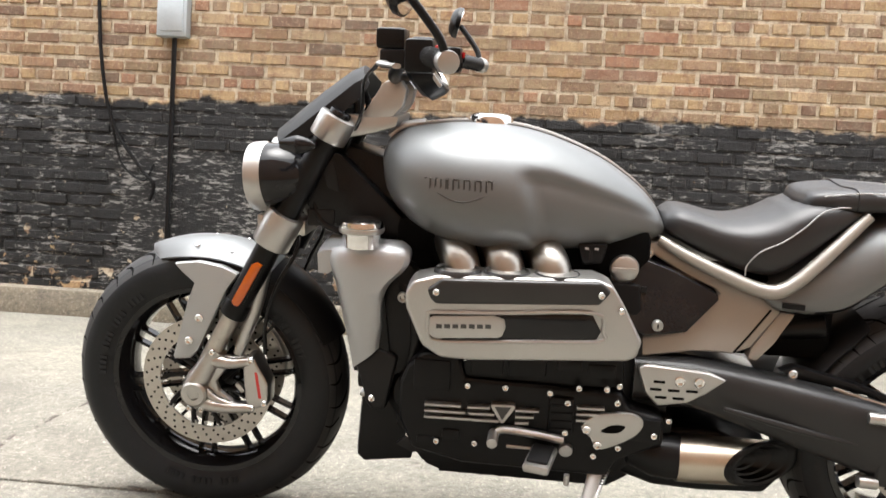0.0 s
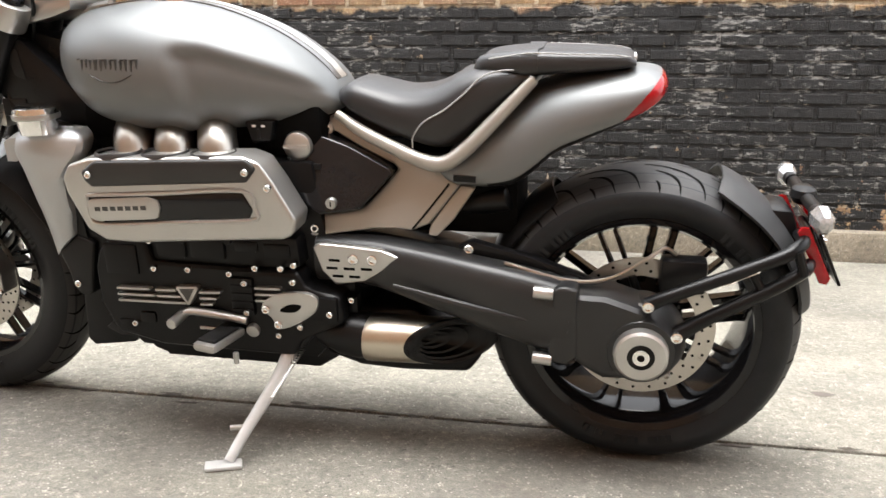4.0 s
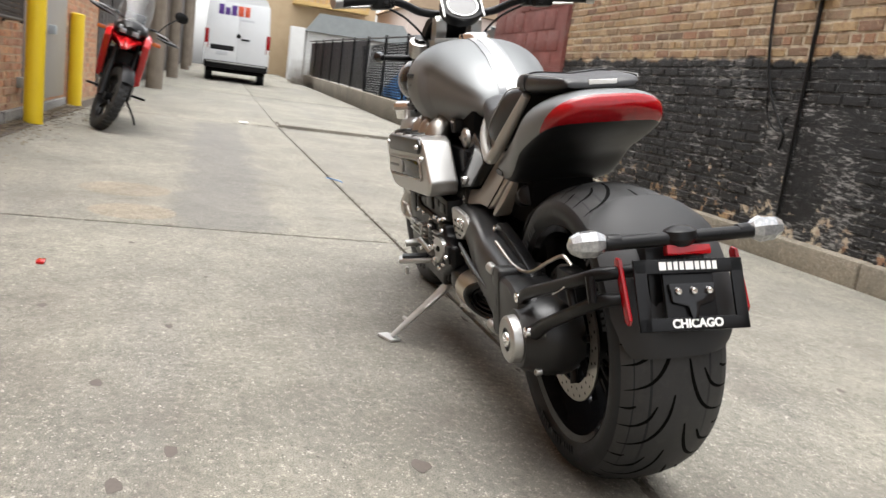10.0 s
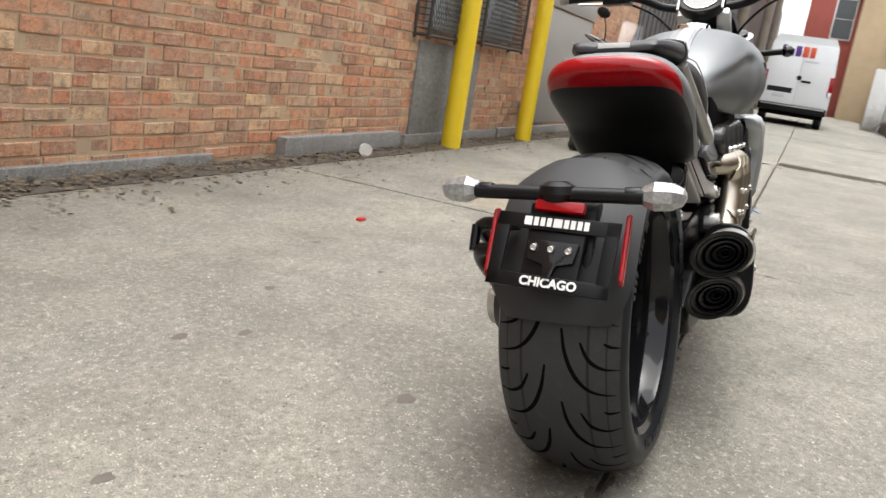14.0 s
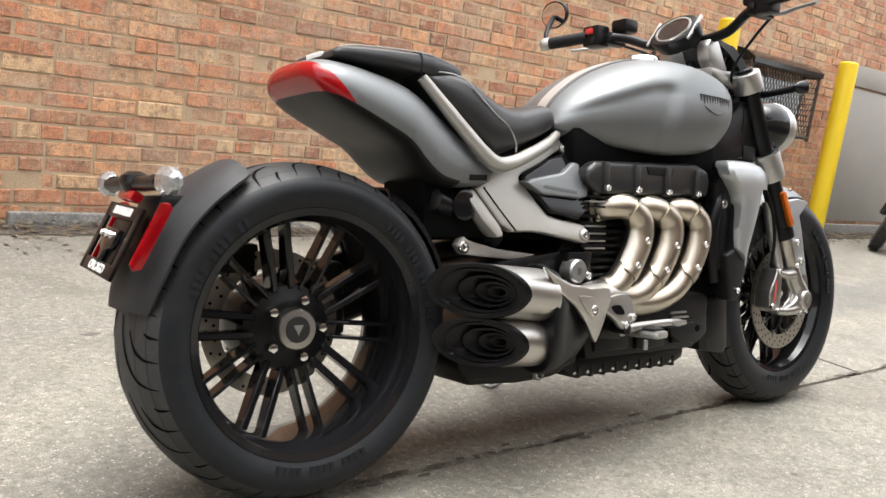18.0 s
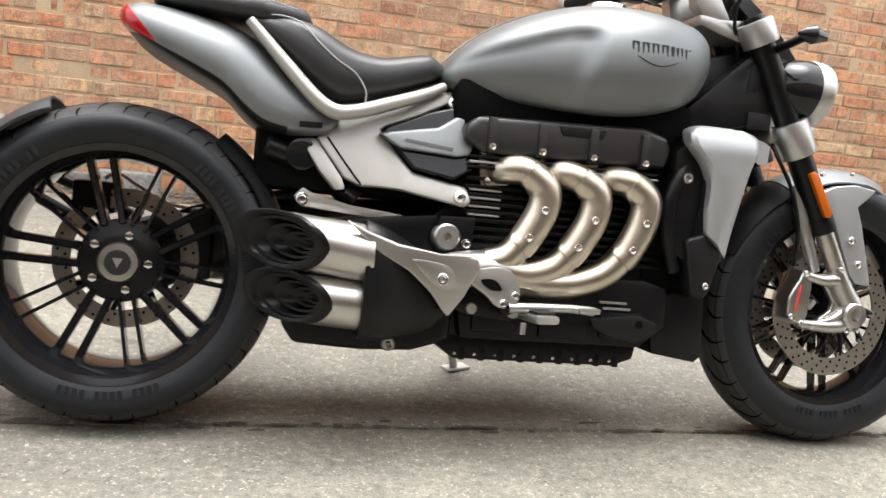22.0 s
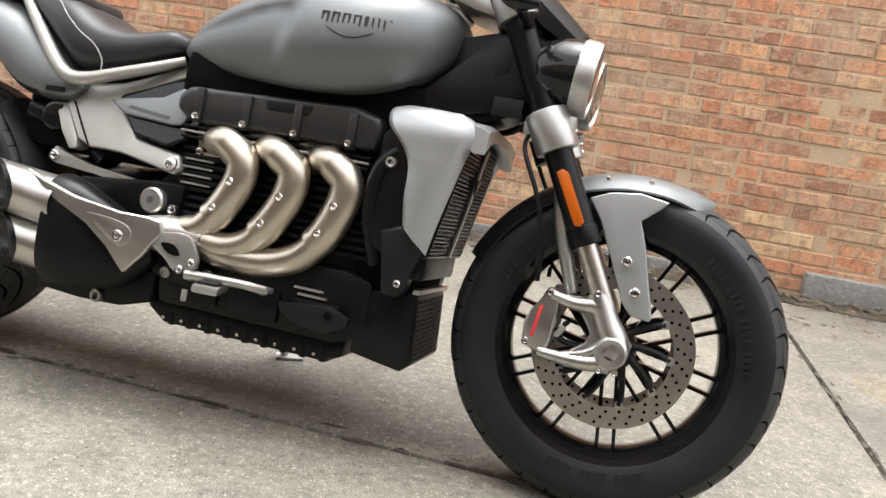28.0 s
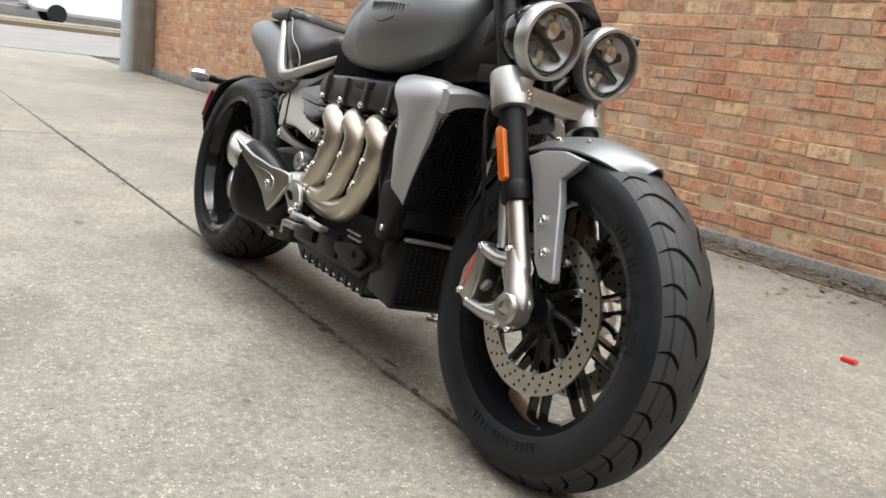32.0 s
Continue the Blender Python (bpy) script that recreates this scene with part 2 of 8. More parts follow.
black_cast = surf("crackle_black_casting", (0.0025, 0.0025, 0.003), (0.0065, 0.0065, 0.007), 0.36, 0.08, 0.0, 18, 420, 0.2, 0.0006, spec=0.19)
arm_grey = surf("satin_charcoal_arm_paint", (0.011, 0.0112, 0.0118), (0.018, 0.0183, 0.019), 0.36, 0.06, 0.0, 10, 600, 0.06, 0.0003, spec=0.4)
black_gloss = surf("gloss_black_paint", (0.006, 0.006, 0.007), (0.010, 0.010, 0.011), 0.10, 0.04, 0.0, 8, 300, 0.0, coat=0.22, spec=0.22)
grey_plastic = surf("charcoal_moulded_plastic", (0.0055, 0.0055, 0.006), (0.009, 0.009, 0.0096), 0.44, 0.06, 0.0, 12, 900, 0.08, 0.0003, spec=0.25)
hugger_grey = surf("matt_charcoal_mudguard", (0.020, 0.0205, 0.0215), (0.028, 0.0285, 0.030), 0.55, 0.05, 0.0, 12, 900, 0.06, 0.0003, spec=0.3)
cover_grey = surf("charcoal_cover_paint", (0.022, 0.022, 0.022), (0.034, 0.033, 0.033), 0.34, 0.05, 0.3, 10, 700, 0.05, 0.0003)
rubber = surf("tyre_rubber", (0.0085, 0.0095, 0.0112), (0.0150, 0.0165, 0.0190), 0.44, 0.1, 0.0, 9, 260, 0.1, 0.0006, dust=0.02, spec=0.22)
rubber_tread = surf("tread_rubber", (0.019, 0.0195, 0.0205), (0.036, 0.036, 0.0365), 0.58, 0.1, 0.0, 14, 320, 0.2, 0.0008, dust=0.05, spec=0.35)
leather = surf("black_seat_vinyl", (0.010, 0.010, 0.011), (0.018, 0.018, 0.0195), 0.44, 0.06, 0.0, 12, 520, 0.3, 0.0007)
thread = surf("grey_stitching", (0.28, 0.28, 0.28), (0.36, 0.36, 0.36), 0.7, 0.05)
# near-black for cuts, holes and gaps: their shade is in the colour
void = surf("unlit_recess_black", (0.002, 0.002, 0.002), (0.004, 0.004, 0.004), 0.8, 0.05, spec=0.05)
ink = surf("dark_badge_lettering", (0.03, 0.03, 0.03), (0.045, 0.045, 0.045), 0.3, 0.05)
white_print = surf("white_print", (0.72, 0.72, 0.70), (0.8, 0.8, 0.78), 0.5, 0.05)
red_print = surf("red_print", (0.5, 0.03, 0.03), (0.6, 0.05, 0.04), 0.4, 0.05)
red_lens = surf("red_lens_plastic", (0.20, 0.0015, 0.004), (0.34, 0.003, 0.007), 0.12, 0.04, coat=0.3, spec=0.3)
amber_lens = surf("amber_reflector_plastic", (0.36, 0.070, 0.004), (0.44, 0.095, 0.006), 0.18, 0.04, coat=0.4)
facet_lens = surf("clear_faceted_lens", (0.22, 0.225, 0.23), (0.50, 0.51, 0.52), 0.14, 0.05, 0.5, 120, 150, 0.15, 0.001, coat=0.8)
stand_grey = surf("cast_grey_stand_paint", (0.40, 0.40, 0.395), (0.50, 0.50, 0.49), 0.42, 0.06, 0.25, 20, 500, 0.1, 0.0004)
runner_steel = brushed("dark_brushed_runner", (0.27, 0.252, 0.228), (0.40, 0.378, 0.345), 0.30, (14, 14, 3))
clear_lens = glass("clear_lens_plastic", (0.95, 0.95, 0.95), 0.03)
screen_glass = surf("dark_display_glass", (0.01, 0.011, 0.013), (0.014, 0.015, 0.017), 0.08, 0.02, coat=0.8)
lamp_silver = surf("aluminised_reflector", (0.30, 0.30, 0.30), (0.36, 0.36, 0.36), 0.3, 0.05, 0.9, 10, 200, 0.0)
mirror_glass = surf("mirror_face", (0.82, 0.84, 0.85), (0.86, 0.87, 0.88), 0.03, 0.01, 1.0, bump=0.0)
mortar_b = surf("grey_lime_mortar", (0.34, 0.245, 0.155), (0.52, 0.39, 0.255), 0.95, 0.03, 0, 5, 90, 0.6, 0.004)
paint_yellow = surf("yellow_bollard_paint", (0.72, 0.50, 0.01), (0.78, 0.56, 0.02), 0.42, 0.08, 0, 4, 60, 0.15, 0.001, dust=0.12)
slab_concrete = concrete("weathered_alley_concrete", (0.285, 0.267, 0.217), (0.176, 0.166, 0.138), stain=(-8.6, -0.78, -1.06, -0.56))
kerb_concrete = concrete("mossy_kerb_concrete", (0.30, 0.255, 0.19), (0.19, 0.165, 0.12), 0.6)
joint_dirt = surf("dirt_filled_joint", (0.05, 0.042, 0.034), (0.09, 0.075, 0.06), 0.95, 0.03, 0, 2, 60, 0.6, 0.01)
TONES_B = [(0.58, 0.215, 0.105), (0.70, 0.325, 0.165), (0.31, 0.125, 0.072), (0.76, 0.39, 0.195), (0.60, 0.225, 0.108), (0.76, 0.51, 0.28), (0.44, 0.195, 0.112), (0.68, 0.265, 0.128), (0.38, 0.21, 0.125), (0.74, 0.45, 0.245)]
TONES_A = [(0.31, 0.205, 0.10), (0.16, 0.105, 0.068), (0.40, 0.28, 0.14), (0.10, 0.073, 0.053), (0.31, 0.155, 0.09), (0.26, 0.195, 0.11), (0.44, 0.32, 0.185), (0.17, 0.122, 0.077), (0.35, 0.225, 0.11), (0.48, 0.36, 0.20)]
brick_b = brick_material("orange_clay_brick", TONES_B, False, None, 0.5)
brick_b_one = brick_material("orange_clay_brick_single", TONES_B, True, None, 0.5)
brick_a = brick_material("tan_clay_brick_part_painted", TONES_A, False, 1.30, 0.17, 0.02)
brick_a_one = brick_material("tan_clay_brick_part_painted_single", TONES_A, True, 1.30, 0.17, 0.02)
mortar_a = brick_material("pale_mortar_part_painted", [(0.54, 0.465, 0.34), (0.60, 0.525, 0.40)], True, 1.30, 0.1, 0.055)

# ---- mesh helpers ----
def part(name, bm, material, parent=None, label="", smooth=35):
    """Link a bmesh as one mesh object, under a thing or a part."""
    bmesh.ops.recalc_face_normals(bm, faces=bm.faces)
    me = bpy.data.meshes.new(name)
    bm.to_mesh(me)
    bm.free()
    me.materials.append(material)
    if smooth:
        for f in me.polygons:
            f.use_smooth = True
        me.set_sharp_from_angle(angle=radians(smooth))
    ob = new(name, me)
    if parent is not None:
        ob.parent = parent
    if label:
        tagged(ob, label)
    return ob


def thing(name, label, category, at=None, group="", kind=""):
    ob = new(name)
    ob.empty_display_size = 0.1
    if at is not None:
        ob.matrix_world = at
    return tagged(ob, label, category, group, kind)


def curve(points, steps=6, closed=False):
    """Catmull-Rom through the points."""
    pts = [Vector(p) for p in points]
    n, out = len(pts), []
    for i in range(n if closed else n - 1):
        if closed:
            a, b, c, d = pts[i - 1], pts[i], pts[(i + 1) % n], pts[(i + 2) % n]
        else:
            b, c = pts[i], pts[i + 1]
            a, d = (pts[i - 1] if i else b * 2 - c), (pts[i + 2] if i + 2 < n else c * 2 - b)
        for k in range(steps):
            t = k / steps
            out.append(0.5 * (2 * b + (c - a) * t + (2 * a - 5 * b + 4 * c - d) * t * t + (3 * b - a - 3 * c + d) * t ** 3))
    if not closed:
        out.append(pts[-1])
    return out


def bevel(bm, width, segments=2, angle=30):
    if width <= 0:
        return bm
    es = [e for e in bm.edges if len(e.link_faces) == 2 and e.calc_face_angle(0) > radians(angle)]
    if es:
        bmesh.ops.bevel(bm, geom=es, offset=width, segments=segments, profile=0.6, affect="EDGES", clamp_overlap=True)
    return bm


def box(x0, x1, y0, y1, z0, z1, r=0.0, bm=None, m=None, seg=2):
    own = bmesh.new()
    bmesh.ops.create_cube(own, size=1.0)
    for v in own.verts:
        v.co = Vector(((x0 + x1) / 2 + v.co.x * (x1 - x0), (y0 + y1) / 2 + v.co.y * (y1 - y0), (z0 + z1) / 2 + v.co.z * (z1 - z0)))
    bevel(own, r, seg)
    return merge(bm, own, m)


def merge(bm, own, m=None):
    if m is not None:
        own.transform(m)
    if bm is None:
        return own
    me = bpy.data.meshes.new("tmp")
    own.to_mesh(me)
    own.free()
    bm.from_mesh(me)
    bpy.data.meshes.remove(me)
    return bm


def prism(outline, y0, y1, r=0.004, bm=None, smooth=0, inset=0.0, m=None, seg=2):
    """An (x, z) outline carried from y0 to y1, its edges rounded. inset narrows the far side (y1)."""
    pts = [(p[0], p[1]) for p in outline]
    if smooth:
        pts = [(p.x, p.y) for p in curve([(a, b, 0) for a, b in pts], smooth, True)]
    cx, cz = sum(p[0] for p in pts) / len(pts), sum(p[1] for p in pts) / len(pts)
    own = bmesh.new()
    a = [own.verts.new((x, y0, z)) for x, z in pts]
    b = [own.verts.new((cx + (x - cx) * (1 - inset), y1, cz + (z - cz) * (1 - inset))) for x, z in pts]
    n = len(pts)
    own.faces.new(a)
    own.faces.new(b[::-1])
    for i in range(n):
        own.faces.new((a[i], b[i], b[(i + 1) % n], a[(i + 1) % n]))
    bmesh.ops.recalc_face_normals(own, faces=own.faces)
    if r > 0:
        ring = set(a) | set(b)
        es = [e for e in own.edges if (e.verts[0] in a and e.verts[1] in a) or (e.verts[0] in b and e.verts[1] in b)]
        if not smooth:
            es = [e for e in own.edges if e.calc_face_angle(0) > radians(25)]
        bmesh.ops.bevel(own, geom=es, offset=r, segments=seg, profile=0.6, affect="EDGES", clamp_overlap=True)
    return merge(bm, own, m)


def loft(rings, bm=None, cap=True, closed=True, m=None):
    """Skin equal rings of points."""
    own = bmesh.new()
    vs = [[own.verts.new(p) for p in r] for r in rings]
    k = len(vs[0])
    for a, b in zip(vs, vs[1:]):
        for i in range(k if closed else k - 1):
            j = (i + 1) % k
            own.faces.new((a[i], a[j], b[j], b[i]))
    if cap and closed:
        own.faces.new(vs[0][::-1])
        own.faces.new(vs[-1])
    return merge(bm, own, m)


def tube(points, radius, n=12, steps=6, bm=None, cap=True, flat=1.0, up=(0, 1, 0), m=None):
    """A round bar along a smooth line; radius may be one number or one for each point."""
    pts = curve(points, steps)
    rs = radius if isinstance(radius, (list, tuple)) else [radius] * len(points)
    rr = curve([(r, 0, 0) for r in rs], steps)
    rings = []
    ref = Vector(up)
    for i, p in enumerate(pts):
        t = (pts[min(i + 1, len(pts) - 1)] - pts[max(i - 1, 0)]).normalized()
        s = t.cross(ref)
        if s.length < 1e-4:
            s = t.orthogonal()
        s.normalize()
        u = s.cross(t).normalized()
        ref = u if abs(t.dot(Vector(up))) > 0.95 else ref
        rings.append([p + (s * math.cos(a) + u * math.sin(a) * flat) * rr[i].x for a in [2 * math.pi * k / n for k in range(n)]])
    return loft(rings, bm, cap, True, m)


def rod(a, b, r, n=12, bm=None, r2=None, bev=0.0, m=None):
    a, b = Vector(a), Vector(b)
    own = bmesh.new()
    bmesh.ops.create_cone(own, cap_ends=True, segments=n, radius1=r, radius2=r if r2 is None else r2, depth=(b - a).length)
    bevel(own, bev, 2, 50)
    own.transform(Matrix.Translation((a + b) / 2) @ (b - a).to_track_quat("Z", "Y").to_matrix().to_4x4())
    return merge(bm, own, m)


def lathe(profile, at=(0, 0, 0), n=48, bm=None, axis="y", closed=False, m=None):
    """Turn (radius, offset) pairs about an axis through at."""
    own = bmesh.new()
    rings = []
    for k in range(n):
        a = 2 * math.pi * k / n
        c, s = math.cos(a), math.sin(a)
        ring = []
        for r, h in profile:
            co = (r * c, h, r * s) if axis == "y" else ((h, r * c, r * s) if axis == "x" else (r * c, r * s, h))
            ring.append(own.verts.new(Vector(co) + Vector(at)))
        rings.append(ring)
    k = len(profile)
    for i in range(n):
        a, b = rings[i], rings[(i + 1) % n]
        for j in range(k if closed else k - 1):
            q = (j + 1) % k
            if profile[j][0] < 1e-6 and profile[q][0] < 1e-6:
                continue
            own.faces.new((a[j], a[q], b[q], b[j]))
    bmesh.ops.remove_doubles(own, verts=own.verts, dist=1e-6)
    return merge(bm, own, m)


def bolt(at, r=0.008, way=(0, -1, 0), h=0.006, bm=None):
    """A socket-head bolt: a rounded head with a hexagonal recess."""
    own = lathe([(0.0, h * 0.35), (r * 0.45, h * 0.35), (r * 0.5, h * 0.9), (r * 0.62, h), (r * 0.85, h), (r, h * 0.75), (r, -0.004), (0, -0.004)], n=12, axis="z")
    own.transform(Matrix.Translation(at) @ Vector(way).to_track_quat("Z", "Y").to_matrix().to_4x4())
    return merge(bm, own)

# ---- the alley: ground, slabs, kerbs, walls ----
YA, YB = 2.74, -2.70          # faces of the two brick walls
ground = part("ground", box(-150, 150, -150, 150, -0.4, -0.02), joint_dirt)
tagged(ground, "dirt and asphalt ground under the alley's concrete slabs", "ground", kind="structure")
SLAB_X = [-46, -34, -25, -16.5, -8.35, -0.72, 4.72, 10.2, 15.6]
rs = random.Random(5)
for ya, yb in ((-2.46, 0.03), (0.03, 2.62)):
    cuts = [x for x in SLAB_X if x != -0.72 or ya < 0]
    for xa, xb in zip(cuts, cuts[1:]):
        g = 0.006 + 0.004 * rs.random()
        if xb == -8.35:
            g = 0.03
        top = rs.uniform(-0.004, 0.004) if xa > 4 or xb < -8 else 0.0
        bm = box(xa + g, xb - g, ya + 0.007, yb - 0.007, -0.15, top, 0.006)
        for v in bm.verts:
            v.co.z += max(0.0, (-8.35 - v.co.x) * 0.016) + max(0.0, (v.co.x - 14.0) * 0.016)
        part("slab", bm, slab_concrete, ground)


def kerb(x0, x1, y0, y1, h, name="kerb"):
    k = part(name, box(x0, x1, y0, y1, -0.1, h, 0.02), kerb_concrete)
    return tagged(k, "stained concrete kerb with rounded edge along the wall foot", "kerb", kind="structure")


for xa, xb in ((-7.6, -4.2), (-4.19, -0.4), (-0.39, 3.4), (3.41, 8)):
    kerb(xa, xb, 2.62, YA + 0.05, 0.15 + 0.01 * rs.random())


def brick_wall(name, x0, x1, y, face, z0, z1, near, joined, single, mortar, label, thick=0.35, openings=(), header_every=6, proud=0.007, joint=0.015, ragged=0.0):
    """A brick wall along x whose face looks along `face` (+1 or -1 in y). near: stretch (x0, x1, z0, z1) built brick by brick."""
    rw = random.Random(len(name) * 7 + int(x1 * 10))
    lo, hi = (y - thick, y) if face > 0 else (y, y + thick)
    core = part(name, box(x0, x1, lo, hi, z0 - 0.3, z1 + 0.02), mortar)
    tagged(core, label, "wall", kind="structure")
    course = 0.0735
    verts, faces, singles = [], [], []
    row, z = 0, z0
    while z < z1:
        head = row % header_every == header_every - 1
        length = 0.103 if head else 0.213
        x = x0 - (0.107 if row % 2 else 0.0) - rw.uniform(0, 0.05)
        while x < x1:
            a, b = max(x + joint / 2 + rw.uniform(-0.003, 0.003), x0), min(x + length - joint / 2 + rw.uniform(-0.003, 0.003), x1)
            za, zb = z + joint / 2 + rw.uniform(-0.003, 0.002), z + course - joint / 2 + rw.uniform(-0.002, 0.003)
            if not head and rw.random() < ragged:
                length = 0.213 * rw.choice((0.5, 0.62, 0.86, 1.08))
                b = min(x + length - joint / 2 + rw.uniform(-0.004, 0.004), x1)
            x += length
            length = 0.103 if head else 0.213
            cx, cz = (a + b) / 2, (za + zb) / 2
            if b - a < 0.03 or any(o[0] < cx < o[1] and o[2] < cz < o[3] for o in openings):
                continue
            out = proud + rw.uniform(-0.004, 0.005)
            if near[0] < cx < near[1] and near[2] < cz < near[3] and len(singles) < 300 and not head:
                singles.append((cx, cz, b - a, zb - za, out))
                continue
            c = 0.004
            k = len(verts)
            jx, jz = rw.uniform(-0.003, 0.003), rw.uniform(-0.002, 0.002) * (1 + 3 * ragged)
            za, zb, a, b = za + rw.uniform(-0.012, 0.012) * ragged, zb + rw.uniform(-0.012, 0.012) * ragged, a + rw.uniform(-0.012, 0.012) * ragged, b + rw.uniform(-0.012, 0.012) * ragged
            for dy, s in ((0.0, 0.0), (out - 0.003, 0.0), (out, c)):
                yy = y + face * dy if dy else y - face * 0.002
                verts += [(a + s, yy, za + s), (b - s, yy + jx * (dy > 0), za + s), (b - s, yy + jx * (dy > 0), zb - s + jz), (a + s, yy, zb - s)]
            for q in (0, 4):
                for e in range(4):
                    f = (e + 1) % 4
                    faces.append((k + q + e, k + q + f, k + q + 4 + f, k + q + 4 + e))
            faces.append((k + 8, k + 9, k + 10, k + 11))
        z += course
        row += 1
    me = bpy.data.meshes.new("bricks")
    me.from_pydata(verts, [], faces)
    bm = bmesh.new()
    bm.from_mesh(me)
    bpy.data.meshes.remove(me)
    far = part("bricks", bm, joined, core, smooth=0)
    tagged(far, kind="stuff")
    shapes = []
    for k in range(5):
        bm = bmesh.new()
        bmesh.ops.create_cube(bm, size=1.0)
        for v in bm.verts:
            v.co.x += rw.uniform(-0.012, 0.012)
            v.co.z += rw.uniform(-0.05, 0.05)
        bevel(bm, 0.025, 1)
        bmesh.ops.recalc_face_normals(bm, faces=bm.faces)
        me = bpy.data.meshes.new("brick")
        bm.to_mesh(me)
        bm.free()
        me.materials.append(single)
        shapes.append(me)
    for cx, cz, w, h, out in singles:
        ob = new("brick", rw.choice(shapes))
        ob.location, ob.scale = (cx, y + face * (out / 2 - 0.004), cz), (w, out + 0.010, h)
        ob.parent = core
    return core


ARCH = (-1.62, -0.66, 0.14, 1.0)

# ---- the silver motorcycle: x runs from front axle to rear, y to its right, z up, before it leans on its stand ----
LEAN = 9.71
BIKE_AT = pose(0.0104, 0.0484, 0, LEAN, 0, -1.7)
bike = thing("motorcycle", "satin silver muscle roadster with black engine, leaning on its side stand", "motorcycle",
             BIKE_AT)
RF, RR, WB = 0.336, 0.323, 1.670


def mirror(fn, sides=(-1, 1)):
    for s in sides:
        fn(s)


def groove(bm, c, radius_at, width_at, path, half, lift=0.0009):
    """One tread cut: a slim near-black sliver laid along (angle, y) points on the tyre, shade in its colour."""
    pts = curve([(a, y, 0) for a, y in path], 5)
    n = len(pts)
    left, right = [], []
    for i, p in enumerate(pts):
        q, r = pts[min(i + 1, n - 1)], pts[max(i - 1, 0)]
        t = Vector(((q.x - r.x) * 0.33, q.y - r.y))
        t.normalize()
        w = 1.5 * half * math.sin(math.pi * (0.12 + 0.86 * i / (n - 1))) ** 0.7
        for side, row in ((1, left), (-1, right)):
            a, y = p.x - side * t.y * w / 0.33, p.y + side * t.x * w
            rad = radius_at(y) + lift
            row.append(bm.verts.new((c[0] + rad * math.cos(a), y, c[2] + rad * math.sin(a))))
    for i in range(n - 1):
        bm.faces.new((left[i], left[i + 1], right[i + 1], right[i]))


def tyre(parent, c, R, prof, cuts, name="tyre"):
    full = [(r, -y) for r, y in prof[::-1]] + prof[1:]
    t = part(name, lathe(full, c, 96), rubber, parent, "black rubber road tyre", 60)

    def radius_at(y):
        y = abs(y)
        for (r0, y0), (r1, y1) in zip(prof, prof[1:]):
            if y0 <= y <= y1:
                return r0 + (r1 - r0) * (y - y0) / (y1 - y0 + 1e-9)
        return prof[0][0]
    # slivers lie on top of the rubber; each cut's shade is only colour
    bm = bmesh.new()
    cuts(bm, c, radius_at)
    part("tread_groove", bm, void, t, "near-black slivers laid on as shaded tread cuts", 0)
    # worn running band of the tread
    band = []
    for k in range(-12, 13):
        y = k / 12 * prof[4][1]
        band.append((radius_at(y) + 0.0002, y))
    part("tread_band", lathe(band, c, 96), rubber_tread, t, "dull grey running surface", 60)
    # raised sidewall lettering as plain bars, and fine rings
    bm = bmesh.new()
    for s in (-1, 1):
        rl = prof[-2][0] - 0.004
        for arc0, arc1, step in ((0.35, 1.0, 0.055), (2.2, 3.1, 0.05), (4.3, 5.1, 0.055)):
            a = arc0
            k = 0
            while a < arc1:
                if k % 5 != 4:
                    m = Matrix.Translation((c[0] + rl * math.cos(a), s * (prof[-2][1] + 0.0002), c[2] + rl * math.sin(a))) @ pose(0, 0, 0, 0, -math.degrees(a), 0)
                    box(-0.009, 0.009, -0.0012, 0.0012, -0.004, 0.004, 0, bm, m)
                a += step
                k += 1
    tagged(part("sidewall_marking", bm, rubber, t), kind="stuff")
    return t


def cuts_front(bm, c, ra):
    for k in range(18):
        a0 = 2 * math.pi * k / 18
        for s in (-1, 1):
            o = 0.175 if s > 0 else 0.0
            groove(bm, c, ra, None, [(a0 + o + 0.06, s * 0.008), (a0 + o - 0.03, s * 0.018), (a0 + o - 0.10, s * 0.033), (a0 + o - 0.13, s * 0.048), (a0 + o - 0.12, s * 0.066)], 0.0026)
            groove(bm, c, ra, None, [(a0 + o + 0.13, s * 0.036), (a0 + o + 0.08, s * 0.046), (a0 + o + 0.06, s * 0.056), (a0 + o + 0.07, s * 0.067)], 0.0022)


def cuts_rear(bm, c, ra):
    for k in range(15):
        a0 = 2 * math.pi * k / 15
        for s in (-1, 1):
            o = 0.21 if s > 0 else 0.0
            groove(bm, c, ra, None, [(a0 + o + 0.34, s * 0.014), (a0 + o + 0.20, s * 0.022), (a0 + o + 0.07, s * 0.040), (a0 + o - 0.01, s * 0.066), (a0 + o - 0.05, s * 0.104)], 0.0026)
            groove(bm, c, ra, None, [(a0 + o + 0.27, s * 0.046), (a0 + o + 0.18, s * 0.060), (a0 + o + 0.13, s * 0.080), (a0 + o + 0.11, s * 0.109)], 0.0023)
            groove(bm, c, ra, None, [(a0 + o + 0.27, s * 0.084), (a0 + o + 0.25, s * 0.096), (a0 + o + 0.245, s * 0.110)], 0.0019)


